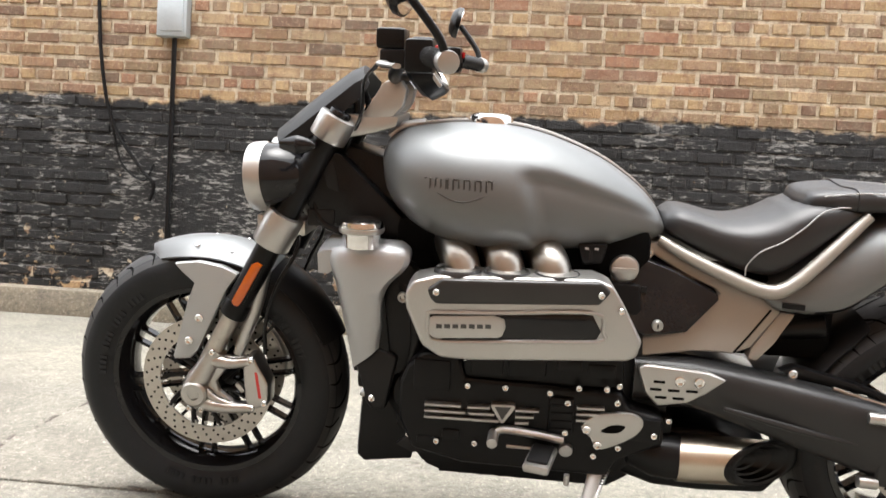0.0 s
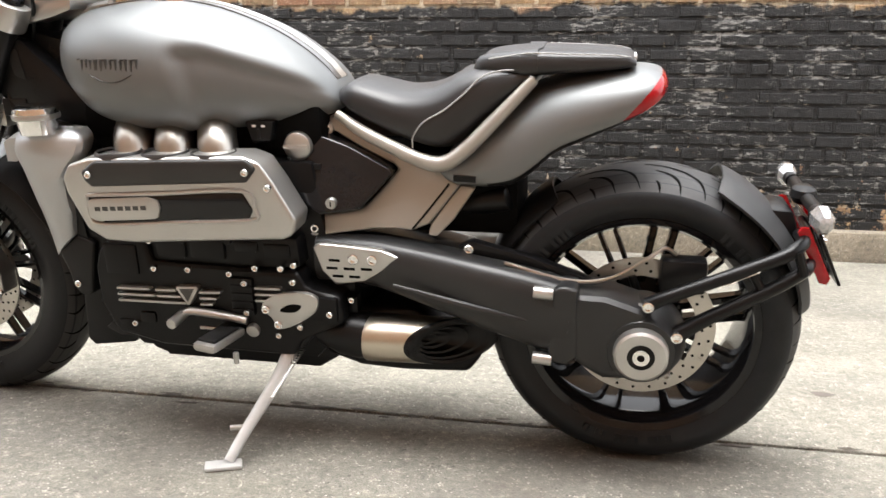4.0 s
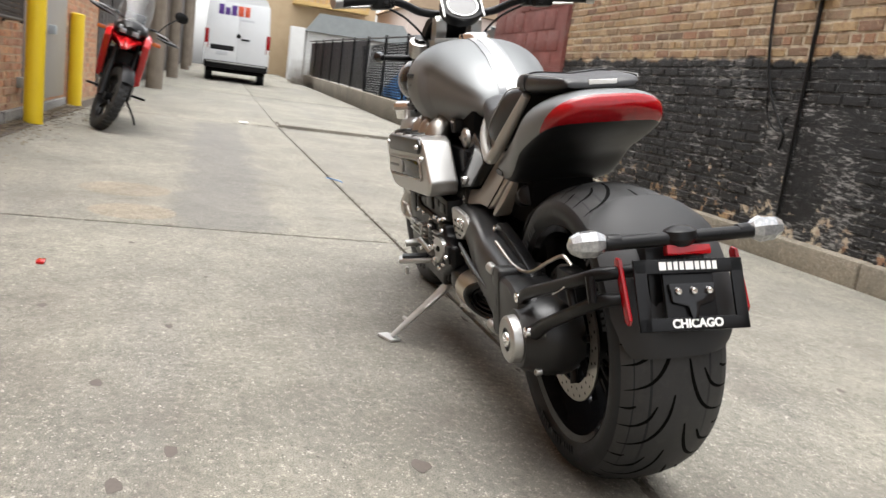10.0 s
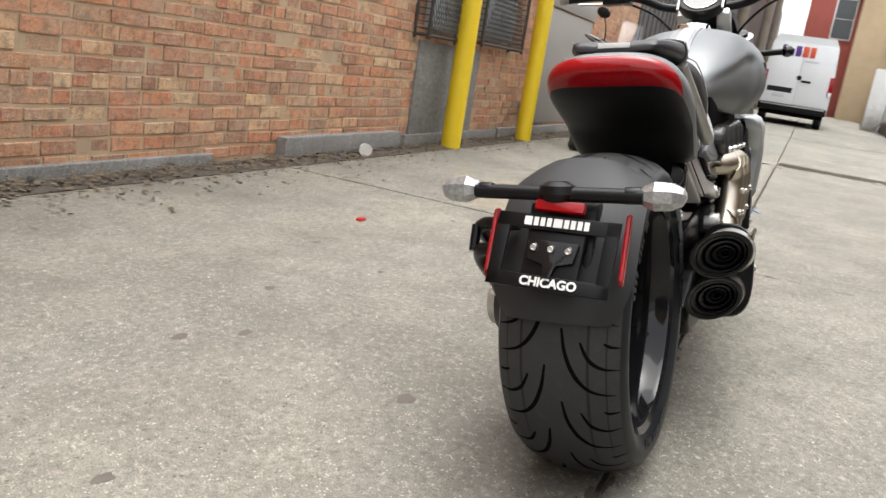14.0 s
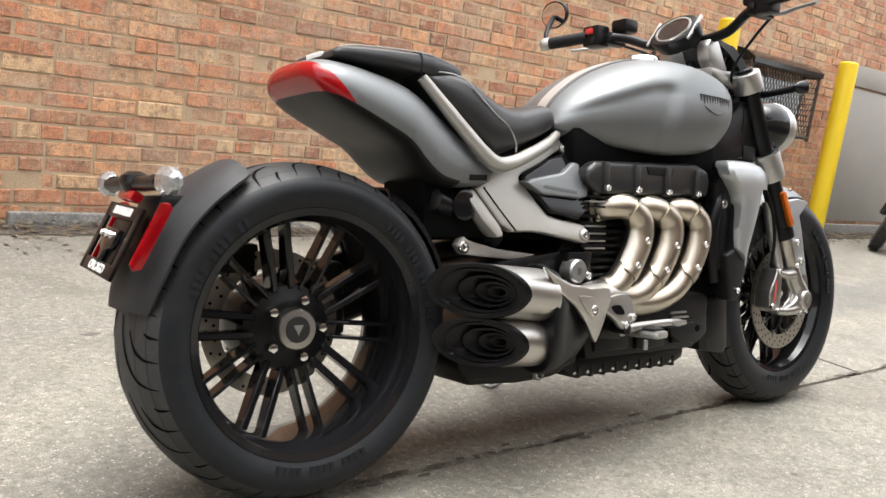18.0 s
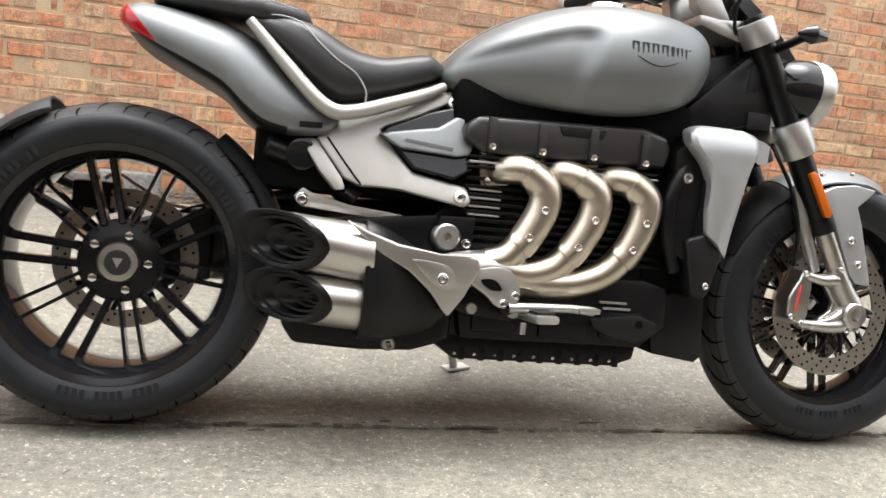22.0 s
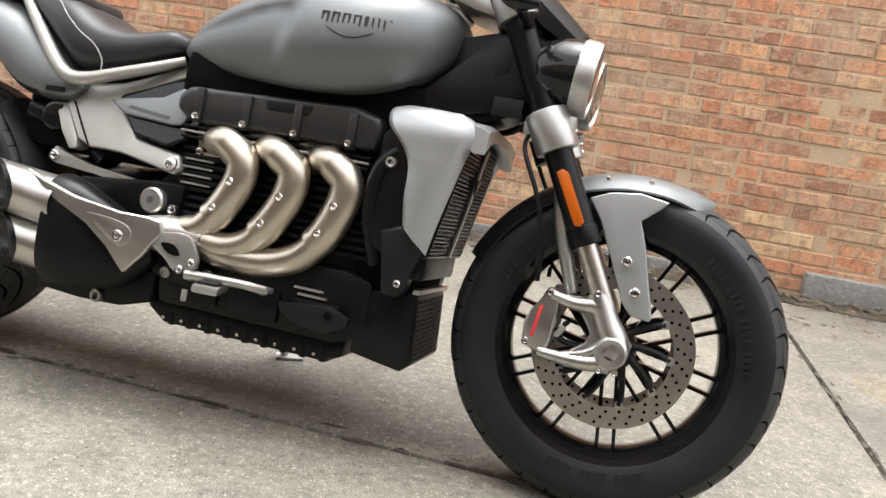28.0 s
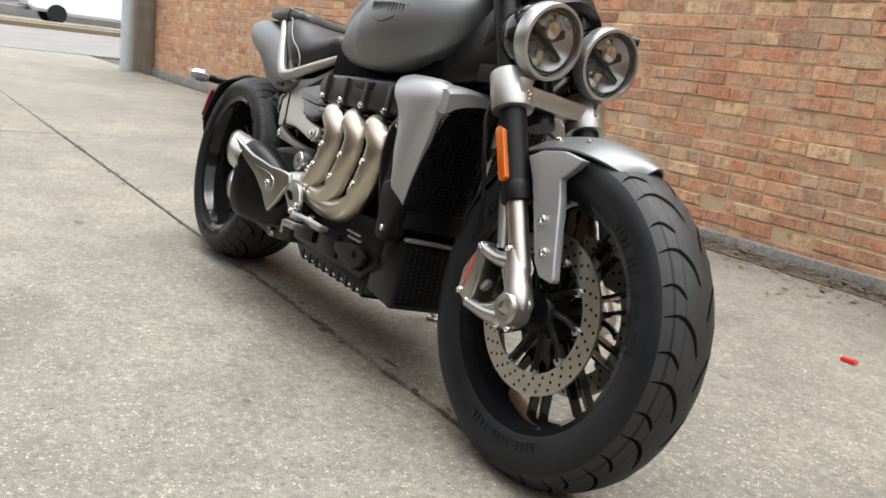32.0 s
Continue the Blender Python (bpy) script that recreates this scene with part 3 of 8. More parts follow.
def spoke_pair(bm, a, r0, r1, gap, wide, y0, y1, deep):
    """Two parallel spokes from hub to rim."""
    for s in (-1, 1):
        own = bmesh.new()
        bmesh.ops.create_cube(own, size=1.0)
        for v in own.verts:
            out = v.co.x > 0
            v.co = Vector((r1 if out else r0, (y1 if out else y0) + v.co.y * deep * (0.75 if out else 1.0),
                           s * (gap / 2 if out else gap / 2 * 0.8) + v.co.z * wide))
        bevel(own, min(wide, deep) * 0.2, 1)
        own.transform(Matrix.Rotation(-a, 4, "Y"))
        merge(bm, own)


def disc_brake(parent, c, r0, r1, y, side, holes, rings, name="brake_disc"):
    bm = lathe([(r0, y - 0.0025), (r1, y - 0.0025), (r1, y + 0.0025), (r0, y + 0.0025)], c, 72, closed=True)
    d = part(name, bm, disc_steel, parent, "drilled steel brake disc")
    # flat discs just off the steel, near-black for the shade inside holes
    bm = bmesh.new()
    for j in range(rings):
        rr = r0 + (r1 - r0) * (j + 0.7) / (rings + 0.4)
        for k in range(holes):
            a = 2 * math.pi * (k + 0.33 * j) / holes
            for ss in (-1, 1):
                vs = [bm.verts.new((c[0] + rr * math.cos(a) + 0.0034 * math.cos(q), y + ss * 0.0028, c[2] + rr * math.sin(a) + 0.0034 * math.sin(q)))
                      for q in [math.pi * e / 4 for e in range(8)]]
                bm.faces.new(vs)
    part("drill_hole", bm, void, d, "near-black discs laid on as shaded drilled holes", 0)
    return d


# front wheel
CF = (0.0, 0, RF)
fw = part("front_wheel", lathe([(0.205, 0.0), (0.208, -0.030), (0.216, -0.044), (0.222, -0.056), (0.236, -0.060), (0.238, -0.055), (0.232, -0.05),
                                (0.232, 0.05), (0.238, 0.055), (0.236, 0.060), (0.222, 0.056), (0.216, 0.044), (0.208, 0.030)], CF, 96, closed=True),
          black_gloss, bike, "black cast alloy wheel")
tyre(fw, CF, RF, [(0.336, 0.0), (0.334, 0.018), (0.328, 0.036), (0.318, 0.054), (0.304, 0.067), (0.284, 0.075), (0.258, 0.072), (0.234, 0.060)], cuts_front)
bm = lathe([(0.0, -0.062), (0.038, -0.062), (0.045, -0.05), (0.05, -0.02), (0.05, 0.02), (0.045, 0.05), (0.038, 0.062), (0, 0.062)], CF, 32)
part("hub", bm, black, fw)
for k in range(10):
    bm = bmesh.new()
    spoke_pair(bm, 2 * math.pi * (k + 0.3) / 10, 0.045, 0.212, 0.034, 0.0075, 0.0, 0.0, 0.030)
    part("spoke", bm, black_gloss, fw).matrix_local = Matrix.Translation(CF)
for s in (-1, 1):
    d = disc_brake(fw, CF, 0.118, 0.160, s * 0.052, s, 30, 3)
    for k in range(10):
        a = 2 * math.pi * k / 10
        bm = tube([(CF[0] + 0.04 * math.cos(a - 0.35), s * 0.050, CF[2] + 0.04 * math.sin(a - 0.35)),
              (CF[0] + 0.085 * math.cos(a - 0.12), s * 0.054, CF[2] + 0.085 * math.sin(a - 0.12)),
              (CF[0] + 0.114 * math.cos(a), s * 0.054, CF[2] + 0.114 * math.sin(a))], [0.009, 0.006, 0.008], 8, 4)
        part("carrier_arm", bm, black, d, "black disc carrier arm")
    for k in range(10):
        a = 2 * math.pi * k / 10
        bm = rod((CF[0] + 0.113 * math.cos(a), s * 0.048, CF[2] + 0.113 * math.sin(a)), (CF[0] + 0.113 * math.cos(a), s * 0.060, CF[2] + 0.113 * math.sin(a)), 0.0085, 12, bev=0.001)
        part("bobbin", bm, alu, d)

# rear wheel
CR = (WB, 0, RR)
rw_ = part("rear_wheel", lathe([(0.206, 0.0), (0.208, -0.05), (0.212, -0.078), (0.220, -0.090), (0.222, -0.099), (0.236, -0.105), (0.241, -0.099), (0.235, -0.09),
                                (0.235, 0.09), (0.241, 0.099), (0.236, 0.105), (0.222, 0.099), (0.220, 0.090), (0.212, 0.078), (0.208, 0.05)], CR, 96, closed=True),
           black_gloss, bike, "wide black cast alloy wheel")
tyre(rw_, CR, RR, [(0.323, 0.0), (0.321, 0.030), (0.316, 0.060), (0.305, 0.090), (0.291, 0.109), (0.275, 0.118), (0.256, 0.116), (0.236, 0.103)], cuts_rear)
bm = lathe([(0.0, 0.008), (0.052, 0.008), (0.060, 0.004), (0.084, -0.004), (0.088, -0.03), (0.06, -0.04), (0.055, -0.12), (0, -0.12)], CR, 40)
part("hub", bm, black, rw_)
for k in range(10):
    bm = bmesh.new()
    wide = 0.0155 if k % 2 == 0 else 0.0075
    spoke_pair(bm, 2 * math.pi * (k + 0.15) / 10, 0.075, 0.214, 0.044 if k % 2 == 0 else 0.034, wide, -0.018, 0.010, 0.040)
    part("spoke", bm, black_gloss, rw_).matrix_local = Matrix.Translation(CR)
bm = lathe([(0.0, 0.032), (0.018, 0.032), (0.038, 0.030), (0.041, 0.026), (0.042, 0.002), (0, 0.002)], CR, 40)
cap = part("hub_cap", bm, cast_alu, rw_, "machined silver hub cap with dark centre")
part("emblem", lathe([(0.0, 0.0335), (0.025, 0.0335), (0.026, 0.0315), (0, 0.0315)], CR, 32), cover_grey, cap)
part("emblem_mark", prism([(WB - 0.010, RR + 0.009), (WB + 0.010, RR + 0.009), (WB, RR - 0.011)], 0.0335, 0.0348, 0), alu, cap)
for k in range(5):
    a = 2 * math.pi * (k + 0.5) / 5
    part("wheel_nut", rod((WB + 0.058 * math.cos(a), 0.0, RR + 0.058 * math.sin(a)), (WB + 0.058 * math.cos(a), 0.026, RR + 0.058 * math.sin(a)), 0.0095, 6, bev=0.002), chrome, rw_)
disc_brake(rw_, CR, 0.112, 0.150, -0.088, -1, 26, 2)
for k in range(8):
    a = 2 * math.pi * k / 8
    bm = tube([(WB + 0.05 * math.cos(a), -0.08, RR + 0.05 * math.sin(a)), (WB + 0.114 * math.cos(a + 0.2), -0.088, RR + 0.114 * math.sin(a + 0.2))], 0.009, 8, 3)
    part("carrier_arm", bm, black, rw_)

# ---- fork, lamps, bars ----
def on_fork(z, y):
    return Vector((0.02 + (z - 0.40) * 0.528, y, z))


def fork_leg(s):
    y = s * 0.105
    leg = part("fork_leg", rod(on_fork(0.545, y), on_fork(0.955, y), 0.0285, 28), black, bike, "black upside-down fork tube")
    part("dust_seal", rod(on_fork(0.525, y), on_fork(0.56, y), 0.031, 24, bev=0.004), black_cast, leg)
    part("stanchion", rod(on_fork(0.405, y), on_fork(0.53, y), 0.0210, 24), disc_steel, leg, "bare steel fork slider")
    bm = prism([(0.066, 0.428), (0.020, 0.440), (0.006, 0.412), (-0.020, 0.376), (-0.036, 0.355), (-0.029, 0.320), (-0.009, 0.299), (0.028, 0.296), (0.093, 0.291), (0.138, 0.297),
                (0.136, 0.316), (0.087, 0.315), (0.052, 0.341), (0.046, 0.362), (0.071, 0.397), (0.120, 0.408), (0.118, 0.428), (0.09, 0.426)], s * 0.098, s * 0.114, 0.005, seg=3)
    for pts, rr in (([(0.048, s * 0.105, 0.440), (0.020, s * 0.108, 0.390), (-0.004, s * 0.112, 0.350), (0.0, s * 0.113, 0.325)], [0.0235, 0.0255, 0.029, 0.027]),
                    ([(0.045, s * 0.112, 0.415), (0.085, s * 0.116, 0.412), (0.130, s * 0.117, 0.420)], [0.018, 0.013, 0.011]),
                    ([(0.0, s * 0.114, 0.312), (0.060, s * 0.119, 0.304), (0.135, s * 0.118, 0.306)], [0.020, 0.015, 0.011]),
                    ([(0.010, s * 0.118, 0.35), (0.05, s * 0.121, 0.322), (0.10, s * 0.120, 0.309)], [0.012, 0.009, 0.006])):
        tube(pts, rr, 14, 5, bm)
    foot = part("fork_foot", bm, cast_alu, leg, "cast silver axle and brake carrier")
    part("axle_boss", lathe([(0.013, s * 0.120), (0.014, s * 0.139), (0.026, s * 0.141), (0.031, s * 0.136), (0.033, s * 0.10), (0, s * 0.10)], (0, 0, RF), 32), cast_alu, foot)
    part("axle_end", lathe([(0, s * 0.128), (0.0135, s * 0.128), (0.0135, s * 0.11), (0, s * 0.11)], (0, 0, RF), 6), void if s > 0 else alu, foot)
    for p in ((0.016, 0.298), (-0.014, 0.300), (0.045, 0.44)):
        part("pinch_bolt", bolt((p[0], s * 0.128, p[1]), 0.007, (0, s, 0)), chrome, foot)
    # brake caliper
    cal = part("brake_caliper", prism([(0.149, 0.410), (0.140, 0.434), (0.118, 0.430), (0.114, 0.401), (0.118, 0.330), (0.126, 0.299), (0.172, 0.316), (0.174, 0.364), (0.165, 0.384)],
                                      s * 0.068, s * 0.124, 0.008, seg=3), cast_alu, leg, "grey four-piston brake caliper")
    part("caliper_bridge", box(0.092, 0.118, s * 0.100 if s > 0 else -0.116, s * 0.116 if s > 0 else -0.100, 0.350, 0.362, 0.004, m=Matrix.Translation((0.1, 0, 0.356)) @ Matrix.Rotation(radians(50), 4, "Y") @ Matrix.Translation((-0.1, 0, -0.356))), alu, cal)
    part("caliper_mark", prism([(0.142, 0.397), (0.149, 0.396), (0.158, 0.334), (0.151, 0.333)], s * 0.1235, s * 0.1246, 0.0005), red_print, cal, "red marking bar")
    for p in ((0.134, 0.424), (0.134, 0.308), (0.164, 0.322)):
        part("caliper_bolt", bolt((p[0], s * 0.122, p[1]), 0.0075, (0, s, 0)), chrome, cal)
    # fender stay
    bm = prism([(0.098, 0.619), (0.060, 0.636), (0.005, 0.644), (-0.052, 0.636), (-0.036, 0.618), (-0.006, 0.592), (-0.022, 0.552), (-0.062, 0.412), (-0.058, 0.405), (-0.021, 0.409), (0.000, 0.432), (0.035, 0.508), (0.070, 0.580)],
               s * 0.080, s * 0.100, 0.007, seg=3)
    st = part("fender_stay", bm, panel_silver, leg, "silver mudguard bracket")
    for p in ((0.005, 0.510), (-0.021, 0.454)):
        part("stay_bolt", bolt((p[0], s * 0.101, p[1]), 0.010, (0, s, 0)), chrome, st)
    part("rear_stay", tube([(0.155, s * 0.088, 0.63), (0.135, s * 0.094, 0.54), (0.095, s * 0.10, 0.43)], [0.017, 0.016, 0.012], 12, 5), alu, leg)
    # amber reflector
    a, b = on_fork(0.655, s * 0.136), on_fork(0.565, s * 0.136)
    bm = prism([(a.x + 0.002, a.z + 0.006), (a.x + 0.013, a.z - 0.002), (b.x + 0.013, b.z + 0.002), (b.x + 0.006, b.z - 0.008), (b.x - 0.006, b.z - 0.006), (b.x - 0.010, b.z + 0.004), (a.x - 0.010, a.z + 0.001)],
               s * 0.130, s * 0.143, 0.003)
    part("reflector", bm, amber_lens, leg, "amber side reflector")
    part("reflector_holder", prism([(a.x + 0.004, a.z + 0.011), (a.x + 0.017, a.z), (b.x + 0.017, b.z), (b.x + 0.008, b.z - 0.013), (b.x - 0.009, b.z - 0.011), (b.x - 0.014, b.z), (a.x - 0.014, a.z)],
                                   s * 0.118, s * 0.131, 0.003), black, leg)
    part("brake_hose", tube([(0.235, s * 0.07, 0.74), (0.24, s * 0.115, 0.69), (0.20, s * 0.13, 0.61), (0.17, s * 0.125, 0.52), (0.165, s * 0.115, 0.44)], 0.0048, 8, 6), black, leg)


mirror(fork_leg)
# lower clamp
clamp = part("lower_clamp", box(0.165, 0.255, -0.10, 0.10, 0.715, 0.755, 0.012), alu, bike, "cast silver fork clamp")
for s in (-1, 1):
    part("clamp_collar", rod(on_fork(0.695, s * 0.105), on_fork(0.768, s * 0.105), 0.043, 32, bev=0.005), alu, clamp)
    part("clamp_lug", box(0.150, 0.190, s * 0.105 - 0.014, s * 0.105 + 0.014, 0.715, 0.765, 0.006), alu, clamp)
    for dz in (0.0, 0.017, 0.034):
        part("clamp_bolt", bolt((0.149 + dz * 0.3, s * 0.097, 0.722 + dz), 0.0062, (-1, 0, 0)), chrome, clamp)
part("steering_stem", rod((0.20, 0, 0.68), (0.345, 0, 0.97), 0.03, 20), black, bike)
# top yoke
yoke = part("top_yoke", prism([(0.300, 0.962), (0.345, 0.990), (0.395, 0.985), (0.455, 0.990), (0.450, 0.965), (0.40, 0.950), (0.345, 0.938), (0.305, 0.945)], -0.085, 0.085, 0.008), alu, bike, "cast silver top yoke")
for s in (-1, 1):
    part("yoke_collar", rod(on_fork(0.935, s * 0.105), on_fork(0.985, s * 0.105), 0.041, 32, bev=0.006), alu, yoke)
    part("fork_cap", rod(on_fork(0.98, s * 0.105), on_fork(0.996, s * 0.105), 0.024, 24, bev=0.004), black_gloss, yoke)
    part("bar_riser", prism([(0.372, 0.985), (0.418, 1.060), (0.452, 1.070), (0.470, 1.045), (0.462, 1.010), (0.432, 0.975)], s * 0.042, s * 0.082, 0.008), alu, yoke, "silver handlebar riser")
    # front indicators
    ind = part("front_indicator", rod((0.275, s * 0.11, 0.925), (0.288, s * 0.235, 0.932), 0.010, 12), black, bike, "black stalk indicator with clear lens")
    part("indicator_body", loft([[(0.268 + 0.020 * k, s * 0.250 + (0.020 - 0.010 * abs(k - 0.6)) * math.cos(a) * (1 if k < 2 else 0.4), 0.934 + (0.020 - 0.006 * abs(k - 0.6)) * math.sin(a) * (1 if k < 2 else 0.4))
                                   for a in [2 * math.pi * q / 14 for q in range(14)]] for k in (-1.2, -0.4, 0.6, 1.6, 2.4)]), black_gloss, ind)

bars = part("handlebar", tube([(0.585, -0.415, 1.105), (0.543, -0.31, 1.115), (0.482, -0.205, 1.105), (0.448, -0.12, 1.075), (0.445, 0, 1.066), (0.448, 0.12, 1.075), (0.482, 0.205, 1.105), (0.543, 0.31, 1.115), (0.585, 0.415, 1.105)],
                               0.0135, 16, 8), black, bike, "wide black handlebar")


def bar_side(s):
    g = part("grip", tube([(0.585, s * 0.415, 1.105), (0.566, s * 0.362, 1.110), (0.541, s * 0.300, 1.114)], [0.0175, 0.0168, 0.0178], 20, 6), grey_plastic, bars, "black ribbed rubber grip")
    bm = bmesh.new()
    for k in range(16):
        t = k / 15
        p = Vector((0.583 - 0.040 * t, s * (0.410 - 0.104 * t), 1.1055 + 0.008 * t))
        lathe([(0.0166, -0.0012), (0.0186, 0.0), (0.0166, 0.0012)], p, 16, bm)
    part("grip_rib", bm, grey_plastic, g)
    part("bar_end", rod((0.584, s * 0.413, 1.105), (0.594, s * 0.440, 1.103), 0.020, 24, bev=0.004), alu, bars, "silver bar-end weight")
    sw = part("switchgear", box(0.497, 0.552, s * 0.278 - 0.032, s * 0.278 + 0.032, 1.082, 1.145, 0.010), black, bars, "black switch housing")
    part("switch_button", box(0.549, 0.560, s * 0.278 - 0.012, s * 0.278 + 0.012, 1.118, 1.134, 0.003), red_lens if s > 0 else red_print, sw)
    part("switch_key", box(0.550, 0.558, s * 0.264 - 0.008, s * 0.264 + 0.008, 1.092, 1.108, 0.003), grey_plastic, sw)
    part("reservoir", box(0.432, 0.490, s * 0.222 - 0.030, s * 0.222 + 0.030, 1.125, 1.165, 0.010), black, bars, "black brake fluid reservoir")
    part("lever_bracket", box(0.442, 0.520, s * 0.245 - 0.016, s * 0.245 + 0.016, 1.088, 1.125, 0.007), black, bars)
    part("lever", tube([(0.460, s * 0.242, 1.100), (0.450, s * 0.285, 1.098), (0.482, s * 0.350, 1.095), (0.500, s * 0.402, 1.094)], [0.008, 0.009, 0.007, 0.008], 12, 6, flat=0.6, up=(0, 0, 1)), alu, bars, "silver control lever")
    mir = part("mirror_stalk", tube([(0.588, s * 0.424, 1.106), (0.578, s * 0.440, 1.140), (0.552, s * 0.452, 1.176), (0.528, s * 0.460, 1.205)], 0.0075, 10, 6), black, bars, "black bar-end mirror arm")
    mm = Matrix.Translation((0.520, s * 0.462, 1.214)) @ pose(0, 0, 0, 0, 14, s * 6)
    part("mirror_shell", loft([[(x, 0.062 * k * math.cos(a), 0.042 * k * math.sin(a)) for a in [2 * math.pi * q / 28 for q in range(28)]] for x, k in ((-0.022, 0.45), (-0.017, 0.75), (-0.006, 0.97), (0.006, 1.0))], None, True, True, mm), black, mir)
    part("mirror_face", loft([[(x, 0.058 * math.cos(a), 0.038 * math.sin(a)) for a in [2 * math.pi * q / 28 for q in range(28)]] for x in (0.0062, 0.0072)], None, True, True, mm), mirror_glass, mir, "round mirror glass")
    part("clutch_cable", tube([(0.440, s * 0.25, 1.098), (0.395, s * 0.17, 1.06), (0.375, s * 0.10, 0.99), (0.33, s * 0.06, 0.90)], 0.0042, 8, 6), black, bars)


mirror(bar_side)
# instrument
dm = Matrix.Translation((0.506, 0, 1.084)) @ pose(0, 0, 0, 0, 52, 0)
dash = part("instrument", loft([[(0.078 * k * math.cos(a) * (1.0), 0.086 * k * math.sin(a), z) for a in [2 * math.pi * q / 36 for q in range(36)]] for z, k in ((-0.040, 0.6), (-0.030, 0.9), (0.0, 1.0), (0.010, 0.97), (0.012, 0.93))], None, True, True,
                               dm @ Matrix.Diagonal((0.78, 0.9, 1, 1))), black, bike, "round black instrument pod with silver bezel")
part("bezel", lathe([(0.048, 0.011), (0.050, 0.016), (0.054, 0.016), (0.056, 0.010)], n=40, axis="z", m=dm @ Matrix.Diagonal((0.86, 1, 1, 1))), alu, dash)
part("display", lathe([(0, 0.0135), (0.049, 0.0135), (0.049, 0.010), (0, 0.010)], n=40, axis="z", m=dm @ Matrix.Diagonal((0.86, 1, 1, 1))), screen_glass, dash)
for s in (-1, 1):
    part("bezel_wing", box(-0.045, 0.045, s * 0.068 - 0.004, s * 0.068 + 0.004, 0.004, 0.0125, 0.003, m=dm), alu, dash)

# headlights
def headlight(s):
    c = Vector((0.186, s * 0.084, 0.847))
    m = Matrix.Translation(c) @ pose(0, 0, 0, 0, -5, s * 2)
    h = part("headlight", lathe([(0.070, -0.030), (0.074, -0.012), (0.070, 0.020), (0.056, 0.055), (0.030, 0.078), (0.0, 0.084)], n=40, axis="x", m=m), black_gloss, bike, "round headlight with black bowl and silver rim")
    part("rim", lathe([(0.066, -0.046), (0.068, -0.052), (0.074, -0.051), (0.0765, -0.042), (0.0765, -0.020), (0.073, -0.014), (0.068, -0.030)], n=48, axis="x", closed=True, m=m), alu, h, "brushed silver headlight rim")
    part("reflector_bowl", lathe([(0.064, -0.034), (0.050, -0.018), (0.030, -0.006), (0.0, 0.0)], n=36, axis="x", m=m), lamp_silver, h, "pale silver reflector bowl")
    for k in range(6):
        a = math.pi * (k + 0.5) / 3
        ph = box(-0.022, -0.004, 0.020, 0.052, -0.009, 0.009, 0.003, m=m @ Matrix.Rotation(a, 4, "X"))
        part("lamp_cell", ph, chrome if k in (1, 4) else cover_grey, h)
    part("cell_bar", box(-0.030, -0.012, -0.054, 0.054, -0.005, 0.005, 0.002, m=m @ Matrix.Rotation(0.5, 4, "X")), black, h)
    part("lamp_projector", lathe([(0.0, -0.040), (0.016, -0.036), (0.021, -0.026), (0.021, -0.006), (0, -0.006)], n=24, axis="x", m=m @ Matrix.Translation((0, 0.0, 0.022))), chrome, h, "bright projector bowl")
    part("inner_ring", lathe([(0.056, -0.040), (0.058, -0.044), (0.061, -0.042), (0.060, -0.034)], n=40, axis="x", closed=True, m=m), black, h)
    part("lens", lathe([(0.0, -0.056), (0.030, -0.054), (0.052, -0.050), (0.067, -0.046), (0.067, -0.044), (0.052, -0.047), (0.030, -0.051), (0.0, -0.053)], n=40, axis="x", m=m), clear_lens, h, "clear domed lens").visible_shadow = False
    part("lamp_bracket", rod((0.21, s * 0.05, 0.82), (0.245, s * 0.03, 0.76), 0.012, 10), alu, h)


mirror(headlight)
# fly screen
rings = []
for x, z, w, th in ((0.168, 0.945, 0.070, 0.020), (0.215, 0.985, 0.092, 0.030), (0.275, 1.035, 0.098, 0.034), (0.335, 1.080, 0.088, 0.030), (0.362, 1.092, 0.07, 0.016)):
    ring = []
    for q in range(9):
        y = -w + 2 * w * q / 8
        ring.append((x + abs(y) ** 2 * 3.0, y, z - (y / w) ** 2 * 0.025))
    for q in range(9):
        y = w - 2 * w * q / 8
        ring.append((x + abs(y) ** 2 * 3.0 + th * 0.6, y, z - (y / w) ** 2 * 0.025 - th * 0.8))
    rings.append(ring)
fs = part("fly_screen", loft(rings), grey_plastic, bike, "small gloss black fly screen")
for s in (-1, 1):
    part("screen_arm", tube([(0.34, s * 0.06, 1.05), (0.36, s * 0.06, 1.0), (0.34, s * 0.06, 0.97)], 0.008, 10, 4), black, fs)

# front mudguard
def fender_arc(a0, a1, steps, w0, w1, R0=0.343, th=0.004, crown=0.036):
    rings = []
    for k in range(steps + 1):
        t = k / steps
        a = radians(a0 + (a1 - a0) * t)
        w = w0 + (w1 - w0) * t
        if w0 < 0.06:
            w = w1 * (0.35 + 0.65 * min(1, t * 3.2) ** 0.5)
        ring = []
        for q in range(11):
            u = -1 + 2 * q / 10
            r = R0 + 0.008 - crown * abs(u) ** 2.2
            ring.append((r * math.cos(a), w * u, RF + r * math.sin(a)))
        for q in range(11):
            u = 1 - 2 * q / 10
            r = R0 + 0.008 - th - crown * abs(u) ** 2.2
            ring.append((r * math.cos(a), (w - 0.003) * u, RF + r * math.sin(a)))
        rings.append(ring)
    return loft(rings)


